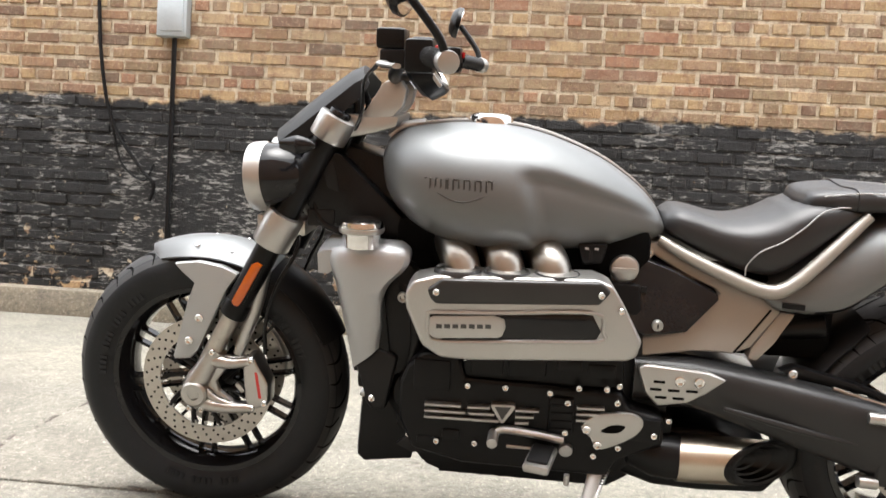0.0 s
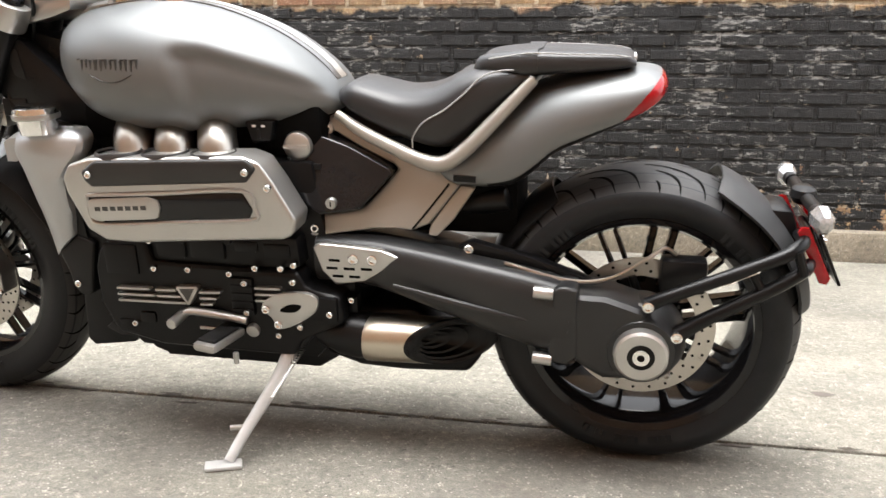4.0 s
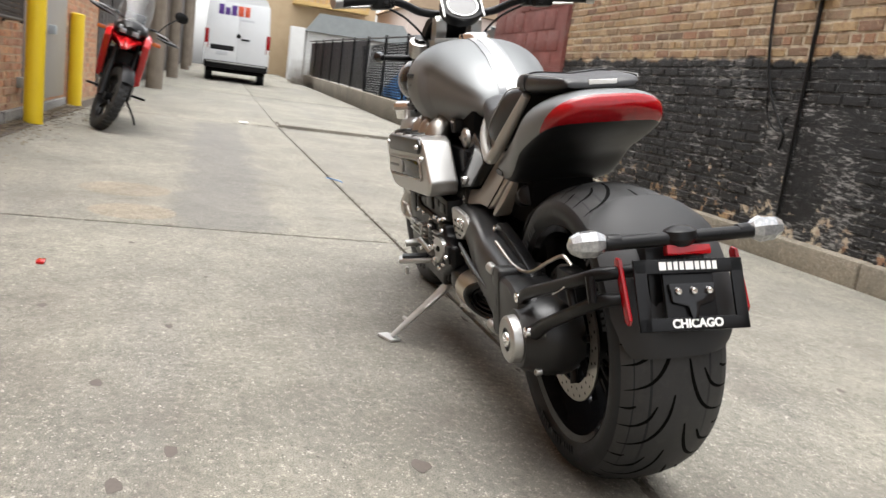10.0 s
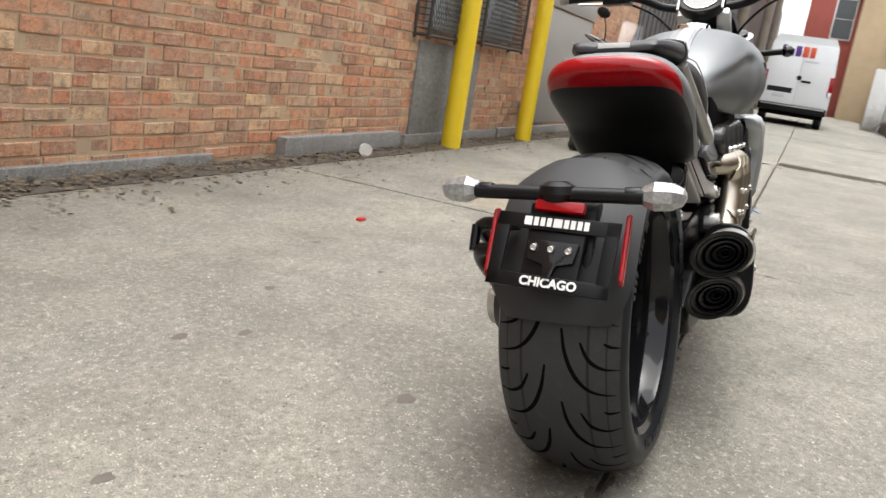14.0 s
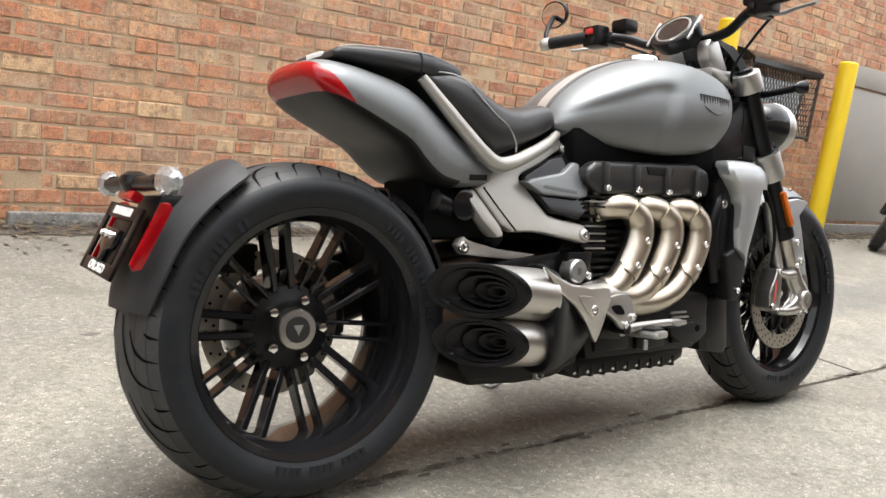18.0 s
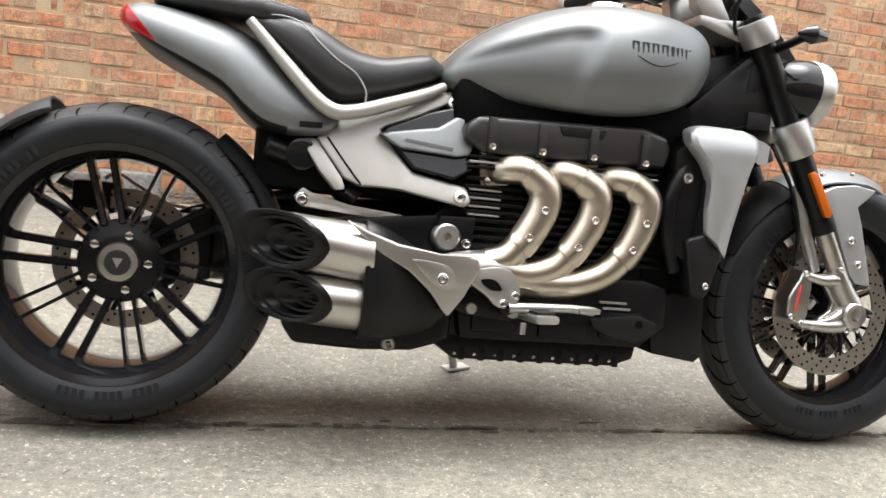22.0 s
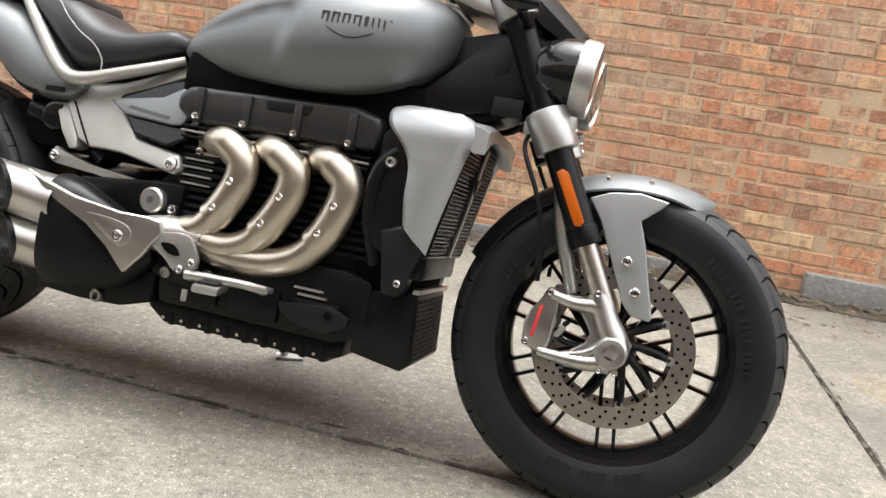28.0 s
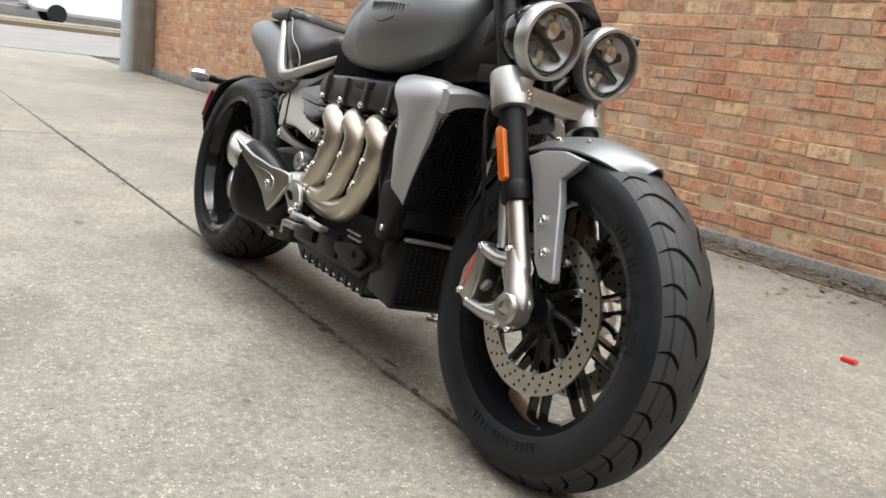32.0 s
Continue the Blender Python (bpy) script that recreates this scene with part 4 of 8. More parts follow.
ff = part("front_mudguard", fender_arc(114, 60, 24, 0.05, 0.084), silver, bike, "satin silver front mudguard with dark rear half")
part("mudguard_tail", fender_arc(61, 22, 18, 0.083, 0.068, 0.341), grey_plastic, ff, "charcoal rear half of mudguard")
for s in (-1, 1):
    for a in (92, 78):
        part("mudguard_bolt", bolt((0.334 * math.cos(radians(a)), s * 0.058, RF + 0.334 * math.sin(radians(a))), 0.006, (math.cos(radians(a)), s * 0.6, math.sin(radians(a)))), chrome, ff)

# the whole front end sits slightly back and low on its compressed fork
for ob in [o for o in bike.children if o.name != "rear_wheel"]:
    ob.location = (0.014, 0, -0.006)

# ---- tank, seat and tail ----
def interp(table, x):
    for (x0, *a), (x1, *b) in zip(table, table[1:]):
        if x0 <= x <= x1:
            t = (x - x0) / (x1 - x0)
            return [p + (q - p) * t for p, q in zip(a, b)]
    return list(table[0][1:]) if x < table[0][0] else list(table[-1][1:])


def smooth_table(table, steps=5):
    """Resample rows (x, ...) along Catmull-Rom curves."""
    k = len(table[0])
    cols = [curve([(r[0], r[j], 0) for r in table], steps) for j in range(1, k)]
    return [(cols[0][i].x, *[c[i].y for c in cols]) for i in range(len(cols[0]))]


TANK = smooth_table([(0.432, 0.912, 0.865, 0.060), (0.448, 0.938, 0.825, 0.115), (0.485, 0.958, 0.785, 0.165), (0.540, 0.969, 0.752, 0.198), (0.610, 0.976, 0.732, 0.213), (0.690, 0.975, 0.723, 0.213), (0.770, 0.962, 0.722, 0.202),
                     (0.850, 0.936, 0.726, 0.182), (0.920, 0.904, 0.732, 0.158), (0.985, 0.860, 0.740, 0.128), (1.025, 0.820, 0.748, 0.104), (1.046, 0.785, 0.760, 0.080)], 7)


def tank_ring(row, n=72):
    x, zt, zb, w = row
    zm = zb + (zt - zb) * 0.40
    ring = []
    for k in range(n):
        a = 2 * math.pi * k / n
        c, s = math.cos(a), math.sin(a)
        if s >= 0:
            y, z = w * math.copysign(abs(c) ** 0.80, c), zm + (zt - zm) * s ** 0.92
        else:
            # flanks draw in to a folded lower edge with a flat underside
            q = min(1.0, -s / 0.86)
            y = w * math.copysign((1 - 0.24 * q ** 2.2) if -s <= 0.86 else 0.76 * (1 + s) / 0.14, c)
            z = zm - (zm - zb) * q ** 0.95
        # knee hollows behind a crease, below a line that falls to the rear
        line = 0.893 - 0.33 * max(0.0, x - 0.80)
        knee = min(1, max(0, (x - 0.715 - (0.93 - z) * 0.28) / 0.030)) * min(1, max(0, (line - z) / 0.022))
        y *= 1 - 0.085 * knee
        ring.append((x, y, z))
    return ring


tank = part("fuel_tank", loft([tank_ring(r) for r in TANK]), silver, bike, "satin silver teardrop fuel tank", 60)


def tank_top(x, y):
    zt, zb, w = interp(TANK, x)
    zm = zb + (zt - zb) * 0.40
    u = min(0.999, abs(y) / w)
    return zm + (zt - zm) * (max(0.0, 1 - u ** (2 / 0.80))) ** (0.5 * 0.92)


def tank_strip(y0, y1, lift, x0, x1):
    rows = []
    for k in range(25):
        x = x0 + (x1 - x0) * k / 24
        ring = [(x, y, tank_top(x, y) + lift) for y in [y0 + (y1 - y0) * q / 4 for q in range(5)]]
        ring += [(x, y, tank_top(x, y) - 0.004) for y in [y1 - (y1 - y0) * q / 4 for q in range(5)]]
        rows.append(ring)
    return loft(rows)


part("tank_strap", tank_strip(-0.034, 0.034, 0.003, 0.50, 1.03), dark_silver, tank, "graphite centre strap", 60)
part("tank_stripe", tank_strip(-0.012, 0.022, 0.0045, 0.50, 1.03), stripe_silver, tank, "bright silver stripe", 60)
part("filler_cap", lathe([(0.0, 0.020), (0.034, 0.020), (0.046, 0.015), (0.050, 0.008), (0.052, -0.006), (0.0, -0.006)], (0.660, 0, 0.974), 40, axis="z"), chrome, tank, "polished fuel filler cap")
part("tank_hinge", tube([(0.44, -0.02, 0.935), (0.47, -0.02, 0.958), (0.52, -0.02, 0.968)], 0.010, 10, 4), alu, tank)


def tank_side(x, z):
    zt, zb, w = interp(TANK, x)
    best = max(tank_ring((x, zt, zb, w), 240), key=lambda p: -abs(p[2] - z) if p[1] > 0 else -9)
    return best[1]


def tank_badge(s):
    """Dark wordmark on the tank drawn as plain strokes, with a swoosh below."""
    b = bmesh.new()
    x = 0.542
    for k in range(7):
        w = 0.0148 if k != 2 else 0.007
        for dx, ww, z0, z1 in ((0, 0.0036, 0.847, 0.870), (w - 0.0036, 0.0036, 0.847, 0.870), (0, w, 0.868, 0.8715)):
            if k == 0 and dx == 0 and ww < 0.01:
                continue
            xa = x + dx
            y = tank_side(xa, (z0 + z1) / 2)
            box(xa, xa + ww, s * (y - 0.004), s * (y + 0.0012), z0, z1, 0, b)
        x += w + 0.0074
    pts = [(0.570 + 0.100 * t, 0.842 - 0.016 * math.sin(math.pi * t)) for t in [q / 10 for q in range(11)]]
    tube([(px, s * (tank_side(px, pz) + 0.0004), pz) for px, pz in pts], [0.0004] + [0.0016] * 9 + [0.0004], 6, 2, b)
    tagged(part("tank_badge", b, ink, tank, "", 0), "dark maker's mark", kind="stuff")


mirror(tank_badge)
# near-black filler block under the tank, coloured as the shade there
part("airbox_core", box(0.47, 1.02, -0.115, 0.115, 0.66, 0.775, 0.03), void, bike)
part("head_frame", prism([(0.235, 0.905), (0.30, 0.930), (0.46, 0.885), (0.53, 0.77), (0.50, 0.70), (0.40, 0.71), (0.31, 0.74), (0.25, 0.83)], -0.062, 0.062, 0.012), black, bike, "black frame headstock")
for s in (-1, 1):
    part("frame_cover", prism([(0.26, 0.80), (0.30, 0.905), (0.345, 0.90), (0.45, 0.80), (0.52, 0.735), (0.47, 0.715), (0.36, 0.735), (0.29, 0.755)], s * 0.060, s * 0.105, 0.010), black, bike, "satin black headstock cover")
    part("intake_mesh", prism([(0.305, 0.885), (0.335, 0.880), (0.345, 0.815), (0.318, 0.825)], s * 0.104, s * 0.107, 0.002), grey_plastic, bike)
    part("warning_plate", prism([(0.275, 0.775), (0.335, 0.775), (0.335, 0.738), (0.275, 0.738)], s * 0.104, s * 0.108, 0.001), grey_plastic, bike)

# rider's seat
SEAT = smooth_table([(1.044, 0.800, 0.765, 0.070), (1.075, 0.815, 0.748, 0.098), (1.120, 0.808, 0.725, 0.108), (1.175, 0.797, 0.703, 0.120), (1.230, 0.803, 0.686, 0.130), (1.275, 0.822, 0.684, 0.134), (1.320, 0.848, 0.712, 0.131),
                     (1.370, 0.856, 0.757, 0.120), (1.415, 0.850, 0.800, 0.108), (1.440, 0.842, 0.826, 0.100)], 4)


def pad_ring(row, n=32, ex=0.55):
    x, zt, zb, w = row
    ring = []
    for k in range(n):
        a = 2 * math.pi * k / n
        c, s = math.cos(a), math.sin(a)
        zz = (zt + zb) / 2 + (zt - zb) / 2 * math.copysign(abs(s) ** ex, s)
        yy = w * math.copysign(abs(c) ** ex, c) * (1.0 if s < 0 else 1 - 0.12 * s)
        dip = 0.012 * math.exp(-(yy / 0.08) ** 2) if s > 0 and x > 1.3 else 0
        ring.append((x, yy, zz - dip))
    return ring


seat = part("rider_seat", loft([pad_ring(r) for r in SEAT]), leather, bike, "black vinyl rider's seat with grey stitching", 60)
for s in (-1, 1):
    pts = [(1.210, 0.692), (1.212, 0.715), (1.235, 0.745), (1.275, 0.768), (1.315, 0.800), (1.350, 0.832), (1.390, 0.842), (1.432, 0.840)]
    line = []
    for x, z in pts:
        zt, zb, w = interp(SEAT, x)
        line.append((x, s * (w * 0.985 - 0.10 * w * max(0, (z - (zt + zb) / 2) / (zt - zb) * 2) ** 2 + 0.002), z))
    part("stitching", tube(line, 0.0016, 6, 4), thread, seat, "grey double stitching")
    part("seat_piping", tube([(1.04, s * 0.076, 0.748), (1.10, s * 0.102, 0.718), (1.17, s * 0.122, 0.690), (1.225, s * 0.133, 0.670), (1.270, s * 0.138, 0.664), (1.310, s * 0.136, 0.686), (1.370, s * 0.123, 0.745), (1.447, s * 0.104, 0.826)],
                             [0.010, 0.013, 0.014, 0.015, 0.016, 0.015, 0.014, 0.011], 12, 6), warm_alu, seat, "champagne silver seat rail trim")
# pillion pad
PILL = smooth_table([(1.312, 0.862, 0.838, 0.070), (1.330, 0.882, 0.832, 0.092), (1.400, 0.890, 0.833, 0.108), (1.480, 0.889, 0.838, 0.110), (1.560, 0.886, 0.843, 0.102), (1.605, 0.882, 0.848, 0.090), (1.622, 0.872, 0.852, 0.080)], 4)
PILL = [(x + 0.012, a - 0.007, b - 0.007, w) for x, a, b, w in PILL]
pil = part("pillion_seat", loft([pad_ring(r, 32, 0.45) for r in PILL]), leather, bike, "black vinyl pillion pad with strap", 60)
rings = []
for x in (1.420, 1.424, 1.448, 1.452):
    zt, zb, w = interp(PILL, x)
    rings.append([(p[0], p[1] * 1.025, (p[2] - 0.853) * 1.10 + 0.854) for p in pad_ring((x, zt, zb, w), 32, 0.45)])
part("grab_strap", loft(rings), leather, pil, "black strap", 60)
for s in (-1, 1):
    part("stitching", tube([(1.357, s * 0.094, 0.861), (1.432, s * 0.107, 0.873), (1.512, s * 0.1085, 0.872), (1.592, s * 0.097, 0.869), (1.624, s * 0.085, 0.864)], 0.0013, 6, 4), thread, pil)
part("pillion_mark", box(1.6305, 1.6350, -0.032, 0.032, 0.852, 0.862, 0.001), white_print, pil, "white printed mark")

# tail unit: stations along x with foot, crown and half width; the flat underside is matt black, the raked end carries the lamp
TAIL = smooth_table([(1.258, 0.642, 0.662, 0.112), (1.282, 0.618, 0.688, 0.124), (1.336, 0.610, 0.730, 0.130), (1.381, 0.611, 0.765, 0.133), (1.415, 0.620, 0.790, 0.136), (1.450, 0.646, 0.810, 0.139), (1.490, 0.683, 0.823, 0.142), (1.546, 0.711, 0.834, 0.143),
                     (1.600, 0.736, 0.841, 0.141), (1.640, 0.756, 0.843, 0.135), (1.668, 0.774, 0.840, 0.122), (1.686, 0.790, 0.833, 0.100), (1.695, 0.804, 0.820, 0.060)], 4)


def tail_ring(row, n=44):
    x, zb, zt, w = row
    ring = []
    for k in range(n):
        a = 2 * math.pi * k / n
        c, s = math.cos(a), math.sin(a)
        zm = zb + (zt - zb) * 0.30
        z = zm + ((zt - zm) * s ** 0.95 if s >= 0 else -(zm - zb) * abs(s) ** 0.35)
        y = w * math.copysign(abs(c) ** (0.72 if s >= 0 else 0.35), c) * (1 - 0.06 * max(0, -s))
        ring.append((x, y, z))
    return ring


def tail_piece(which):
    """One skin of the tail: "side", "lamp" or "under", told apart by two rake lines and the way the face looks."""
    bm = loft([tail_ring(r) for r in TAIL])
    rake_co, rake_no = Vector((1.640, 0, 0.783)), Vector((0.753, 0, -0.658))
    foot_co, foot_no = Vector((1.611, 0, 0.752)), Vector((-0.40, 0, 1)).normalized()
    for co, no in ((rake_co, rake_no), (foot_co, foot_no)):
        bmesh.ops.bisect_plane(bm, geom=bm.verts[:] + bm.edges[:] + bm.faces[:], plane_co=co, plane_no=no)
    bmesh.ops.recalc_face_normals(bm, faces=bm.faces)
    drop = []
    for f in bm.faces:
        c = f.calc_center_median()
        rear = (c - rake_co).dot(rake_no) > 0
        if c.x > 1.36 and f.normal.z < -0.55 and not (rear and (c - foot_co).dot(foot_no) > 0):
            kind = "under"
        elif rear:
            kind = "lamp" if (c - foot_co).dot(foot_no) > 0 else "under"
        else:
            kind = "side"
        if kind != which:
            drop.append(f)
    bmesh.ops.delete(bm, geom=drop, context="FACES")
    return bm


tail = part("tail_unit", tail_piece("side"), silver, bike, "satin silver tail fairing", 60)
lamp = part("tail_light", tail_piece("lamp"), red_lens, tail, "red wraparound tail light", 60)
part("tail_underside", tail_piece("under"), grey_plastic, tail, "matt black panel under the lamp", 60)
for s in (-1, 1):
    part("warning_sticker", prism([(1.292, 0.640), (1.337, 0.638), (1.337, 0.626), (1.292, 0.628)], s * 0.120, s * 0.1315, 0), black, tail)

# ---- frame side plates ----
def lean_in(s):
    """Shear that draws a side plate inwards with height."""
    return Matrix(((1, 0, 0, 0), (0, 1, -s * 0.29, s * 0.29 * 0.54), (0, 0, 1, 0), (0, 0, 0, 1)))


def frame_side(s):
    y0, y1 = s * 0.088, s * 0.125
    top = part("frame_plate", prism([(0.978, 0.742), (1.040, 0.742), (1.110, 0.705), (1.180, 0.676), (1.258, 0.662), (1.262, 0.640), (1.300, 0.612), (1.240, 0.535), (1.205, 0.520), (1.170, 0.522), (1.120, 0.520), (0.985, 0.497),
                                     (0.972, 0.512), (0.985, 0.540), (1.098, 0.560), (1.122, 0.585), (1.170, 0.640), (1.160, 0.650), (1.100, 0.675), (1.030, 0.712), (0.985, 0.722)], y0, y1, 0.008, seg=3, m=lean_in(s)), warm_alu, bike, "champagne silver frame plate")
    part("subframe_strut", prism([(1.300, 0.612), (1.332, 0.608), (1.290, 0.545), (1.255, 0.508), (1.235, 0.512), (1.243, 0.535)], s * 0.075, s * 0.120, 0.007, m=lean_in(s)), warm_alu, top)
    part("frame_seam", tube([(1.278, s * 0.1255, 0.615), (1.235, s * 0.1255, 0.560), (1.205, s * 0.1255, 0.524)], 0.0022, 6, 3, m=lean_in(s)), void, top)
    for p, r in (((1.016, 0.718), 0.013), ((0.996, 0.518), 0.015)):
        part("frame_bolt", rod((p[0], s * 0.10, p[1]), (p[0], s * 0.131, p[1]), r, 24, bev=0.003, m=lean_in(s)), alu, top)
        part("bolt_recess", bolt(lean_in(s) @ Vector((p[0], s * 0.131, p[1])), r * 0.62, (0, s, 0), 0.004), chrome, top)
    pod = part("side_panel", prism([(0.930, 0.690), (1.000, 0.712), (1.070, 0.690), (1.160, 0.648), (1.165, 0.636), (1.100, 0.566), (1.015, 0.552), (0.975, 0.575), (0.945, 0.625)], s * 0.09, s * (0.156 if s < 0 else 0.137), 0.022 if s < 0 else 0.012, seg=4, m=lean_in(s)), black_gloss, bike, "gloss black side panel")
    if s < 0:
        k = part("side_knob", lathe([(0, -0.130), (0.022, -0.129), (0.029, -0.124), (0.031, -0.115), (0.031, -0.08), (0, -0.08)], (0.965, 0, 0.688), 36), alu, pod, "round silver knob")
        part("knob_bar", box(0.938, 0.992, -0.1335, -0.128, 0.683, 0.693, 0.002), alu, k)
        part("lock", lathe([(0, -0.154), (0.0105, -0.154), (0.012, -0.150), (0.012, -0.12), (0, -0.12)], (1.040, 0, 0.577), 24), alu, pod)
        # keyway is a thin near-black bar, its shade given by colour
        part("key_slot", box(1.0385, 1.0415, -0.1552, -0.153, 0.572, 0.582), void, pod)
        part("label", box(0.992, 1.014, -0.1298, -0.124, 0.642, 0.654, 0), grey_plastic, pod)
        ig = part("ignition_switch", prism([(0.862, 0.742), (0.925, 0.742), (0.915, 0.700), (0.875, 0.695)], -0.140, -0.10, 0.006), black, bike, "black ignition switch panel")
        part("key_slot", box(0.888, 0.894, -0.143, -0.139, 0.706, 0.726, 0.001, m=None), grey_plastic, ig)
        part("switch_print", box(0.878, 0.886, -0.1418, -0.139, 0.730, 0.734, 0), white_print, ig)
        part("switch_print", box(0.898, 0.906, -0.1418, -0.139, 0.730, 0.734, 0), white_print, ig)
    else:
        part("emblem_blade", prism([(1.176, 0.632), (1.150, 0.640), (1.052, 0.658), (1.014, 0.685), (0.990, 0.690), (1.000, 0.658), (0.976, 0.626), (0.985, 0.606), (1.011, 0.600), (1.130, 0.606)], s * 0.120, s * 0.151, 0.007, seg=3, m=lean_in(s)), silver, pod, "silver blade-shaped trim")
        part("blade_mark", prism([(1.125, 0.622), (1.120, 0.628), (1.020, 0.618), (1.022, 0.611)], s * 0.1505, s * 0.1522, 0, m=lean_in(s)), ink, pod, "dark model mark")


mirror(frame_side)
# ---- swing arm, shock and final drive ----
ARM = smooth_table([(1.00, 0.505, 0.405, 0.045), (1.10, 0.506, 0.404, 0.050), (1.22, 0.496, 0.375, 0.052), (1.36, 0.478, 0.335, 0.052), (1.48, 0.455, 0.300, 0.050), (1.53, 0.440, 0.292, 0.048)], 4)
rings = []
for x, zt, zb, w in ARM:
    yc = interp([(0.9, -0.116), (1.12, -0.122), (1.25, -0.140), (1.36, -0.158), (1.60, -0.168)], x)[0]
    rings.append([(x, yc + w * math.copysign(abs(math.cos(a)) ** 0.6, math.cos(a)), (zt + zb) / 2 + (zt - zb) / 2 * math.copysign(abs(math.sin(a)) ** 0.7, math.sin(a))) for a in [2 * math.pi * k / 28 for k in range(28)]])
arm = part("swing_arm", loft(rings), arm_grey, bike, "satin black single-sided swing arm", 50)
part("arm_rib", tube([(1.18, -0.205, 0.428), (1.32, -0.211, 0.398), (1.45, -0.209, 0.374)], [0.004, 0.008, 0.004], 8, 4), arm_grey, arm)
part("arm_flange", prism([(1.496, 0.438), (1.515, 0.448), (1.548, 0.444), (1.552, 0.300), (1.530, 0.280), (1.492, 0.288)], -0.212, -0.095, 0.016, seg=3), arm_grey, arm)
for z in (0.432, 0.292):
    part("arm_clamp_bolt", rod((1.462, -0.205, z), (1.500, -0.205, z - 0.002), 0.0125, 16, bev=0.002), alu, arm)
part("arm_link", prism([(1.30, 0.495), (1.33, 0.508), (1.45, 0.480), (1.555, 0.445), (1.60, 0.42), (1.59, 0.405), (1.48, 0.455), (1.33, 0.48)], -0.145, -0.115, 0.006), black, arm, "black torque arm")
for p in ((1.325, 0.492), (1.59, 0.413)):
    part("link_bolt", bolt((p[0], -0.146, p[1]), 0.010, (0, -1, 0)), chrome, arm)
fd = part("final_drive", lathe([(0.055, -0.065), (0.078, -0.075), (0.088, -0.10), (0.087, -0.140), (0.074, -0.172), (0.063, -0.192), (0, -0.195)], CR, 48), arm_grey, bike, "black bevel drive housing")
fd.matrix_local = Matrix.Diagonal((1, 1.11, 1, 1))
part("drive_neck", prism([(1.535, 0.432), (1.60, 0.430), (1.68, 0.405), (1.66, 0.26), (1.60, 0.255), (1.54, 0.290)], -0.190, -0.085, 0.020, seg=3), arm_grey, fd)
part("hub_ring", lathe([(0.026, -0.212), (0.046, -0.213), (0.051, -0.209), (0.053, -0.19), (0.026, -0.19)], CR, 48), alu, fd, "engraved silver hub ring")
part("hub_inset", lathe([(0.0, -0.208), (0.016, -0.209), (0.027, -0.210), (0.028, -0.19)], CR, 40), black, fd)
part("axle_nut", lathe([(0.006, -0.207), (0.007, -0.215), (0.016, -0.215), (0.018, -0.211), (0.018, -0.20)], CR, 32), chrome, fd)
for k in range(5):
    a = 2 * math.pi * k / 5 + 0.4
    part("housing_bolt", bolt((WB + 0.080 * math.cos(a), -0.162, RR + 0.080 * math.sin(a)), 0.0085, (0, -1, 0), 0.008), alu, fd)
rc = part("rear_caliper", box(1.70, 1.79, -0.135, -0.085, 0.415, 0.485, 0.012), black, bike, "black rear brake caliper")
part("rear_brake_hose", tube([(1.40, -0.17, 0.476), (1.52, -0.165, 0.445), (1.60, -0.155, 0.448), (1.67, -0.14, 0.485), (1.705, -0.12, 0.505), (1.73, -0.11, 0.49)], 0.0042, 8, 6), disc_steel, bike, "braided brake hose")
part("shock_body", rod((1.20, 0.045, 0.50), (1.33, 0.045, 0.60), 0.036, 24, bev=0.006), black, bike, "black rear shock absorber")
part("shock_reservoir", rod((1.325, 0.02, 0.575), (1.325, 0.105, 0.575), 0.034, 24, bev=0.010), black_gloss, bike)
for s in (-1, 1):
    part("shock_cylinder", rod((1.300, s * 0.06, 0.560), (1.400, s * 0.085, 0.585), 0.026, 20, bev=0.006), black, bike)
# near-black block fills the gap under the seat with painted-in shade
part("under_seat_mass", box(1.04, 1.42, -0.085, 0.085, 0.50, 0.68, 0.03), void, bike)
link = part("shock_link", prism([(1.318, 0.510), (1.335, 0.490), (1.318, 0.470), (1.22, 0.462), (1.10, 0.452), (1.10, 0.470), (1.22, 0.482), (1.298, 0.500)], 0.068, 0.090, 0.005), warm_alu, bike, "champagne suspension link")
part("link_bolt", bolt((1.317, 0.090, 0.486), 0.013, (0, 1, 0)), chrome, link)
part("pivot_mass", prism([(0.95, 0.485), (1.03, 0.480), (1.22, 0.455), (1.30, 0.44), (1.30, 0.40), (1.05, 0.375), (0.95, 0.38)], -0.11, 0.100, 0.012), black, bike, "black gearbox and swing arm pivot casting")
pv = part("pivot_cover", prism([(0.955, 0.480), (1.035, 0.478), (1.045, 0.410), (1.02, 0.392), (0.965, 0.400)], 0.08, 0.126, 0.008), black, bike)
part("pivot_bolt", lathe([(0, 0.136), (0.008, 0.136), (0.009, 0.147), (0.024, 0.147), (0.028, 0.142), (0.028, 0.11), (0, 0.11)], (1.020, 0, 0.434), 32), alu, pv, "silver pivot bolt")
part("frame_lug_bolt", bolt((0.975, 0.126, 0.422), 0.012, (0, 1, 0), 0.01), chrome, pv)

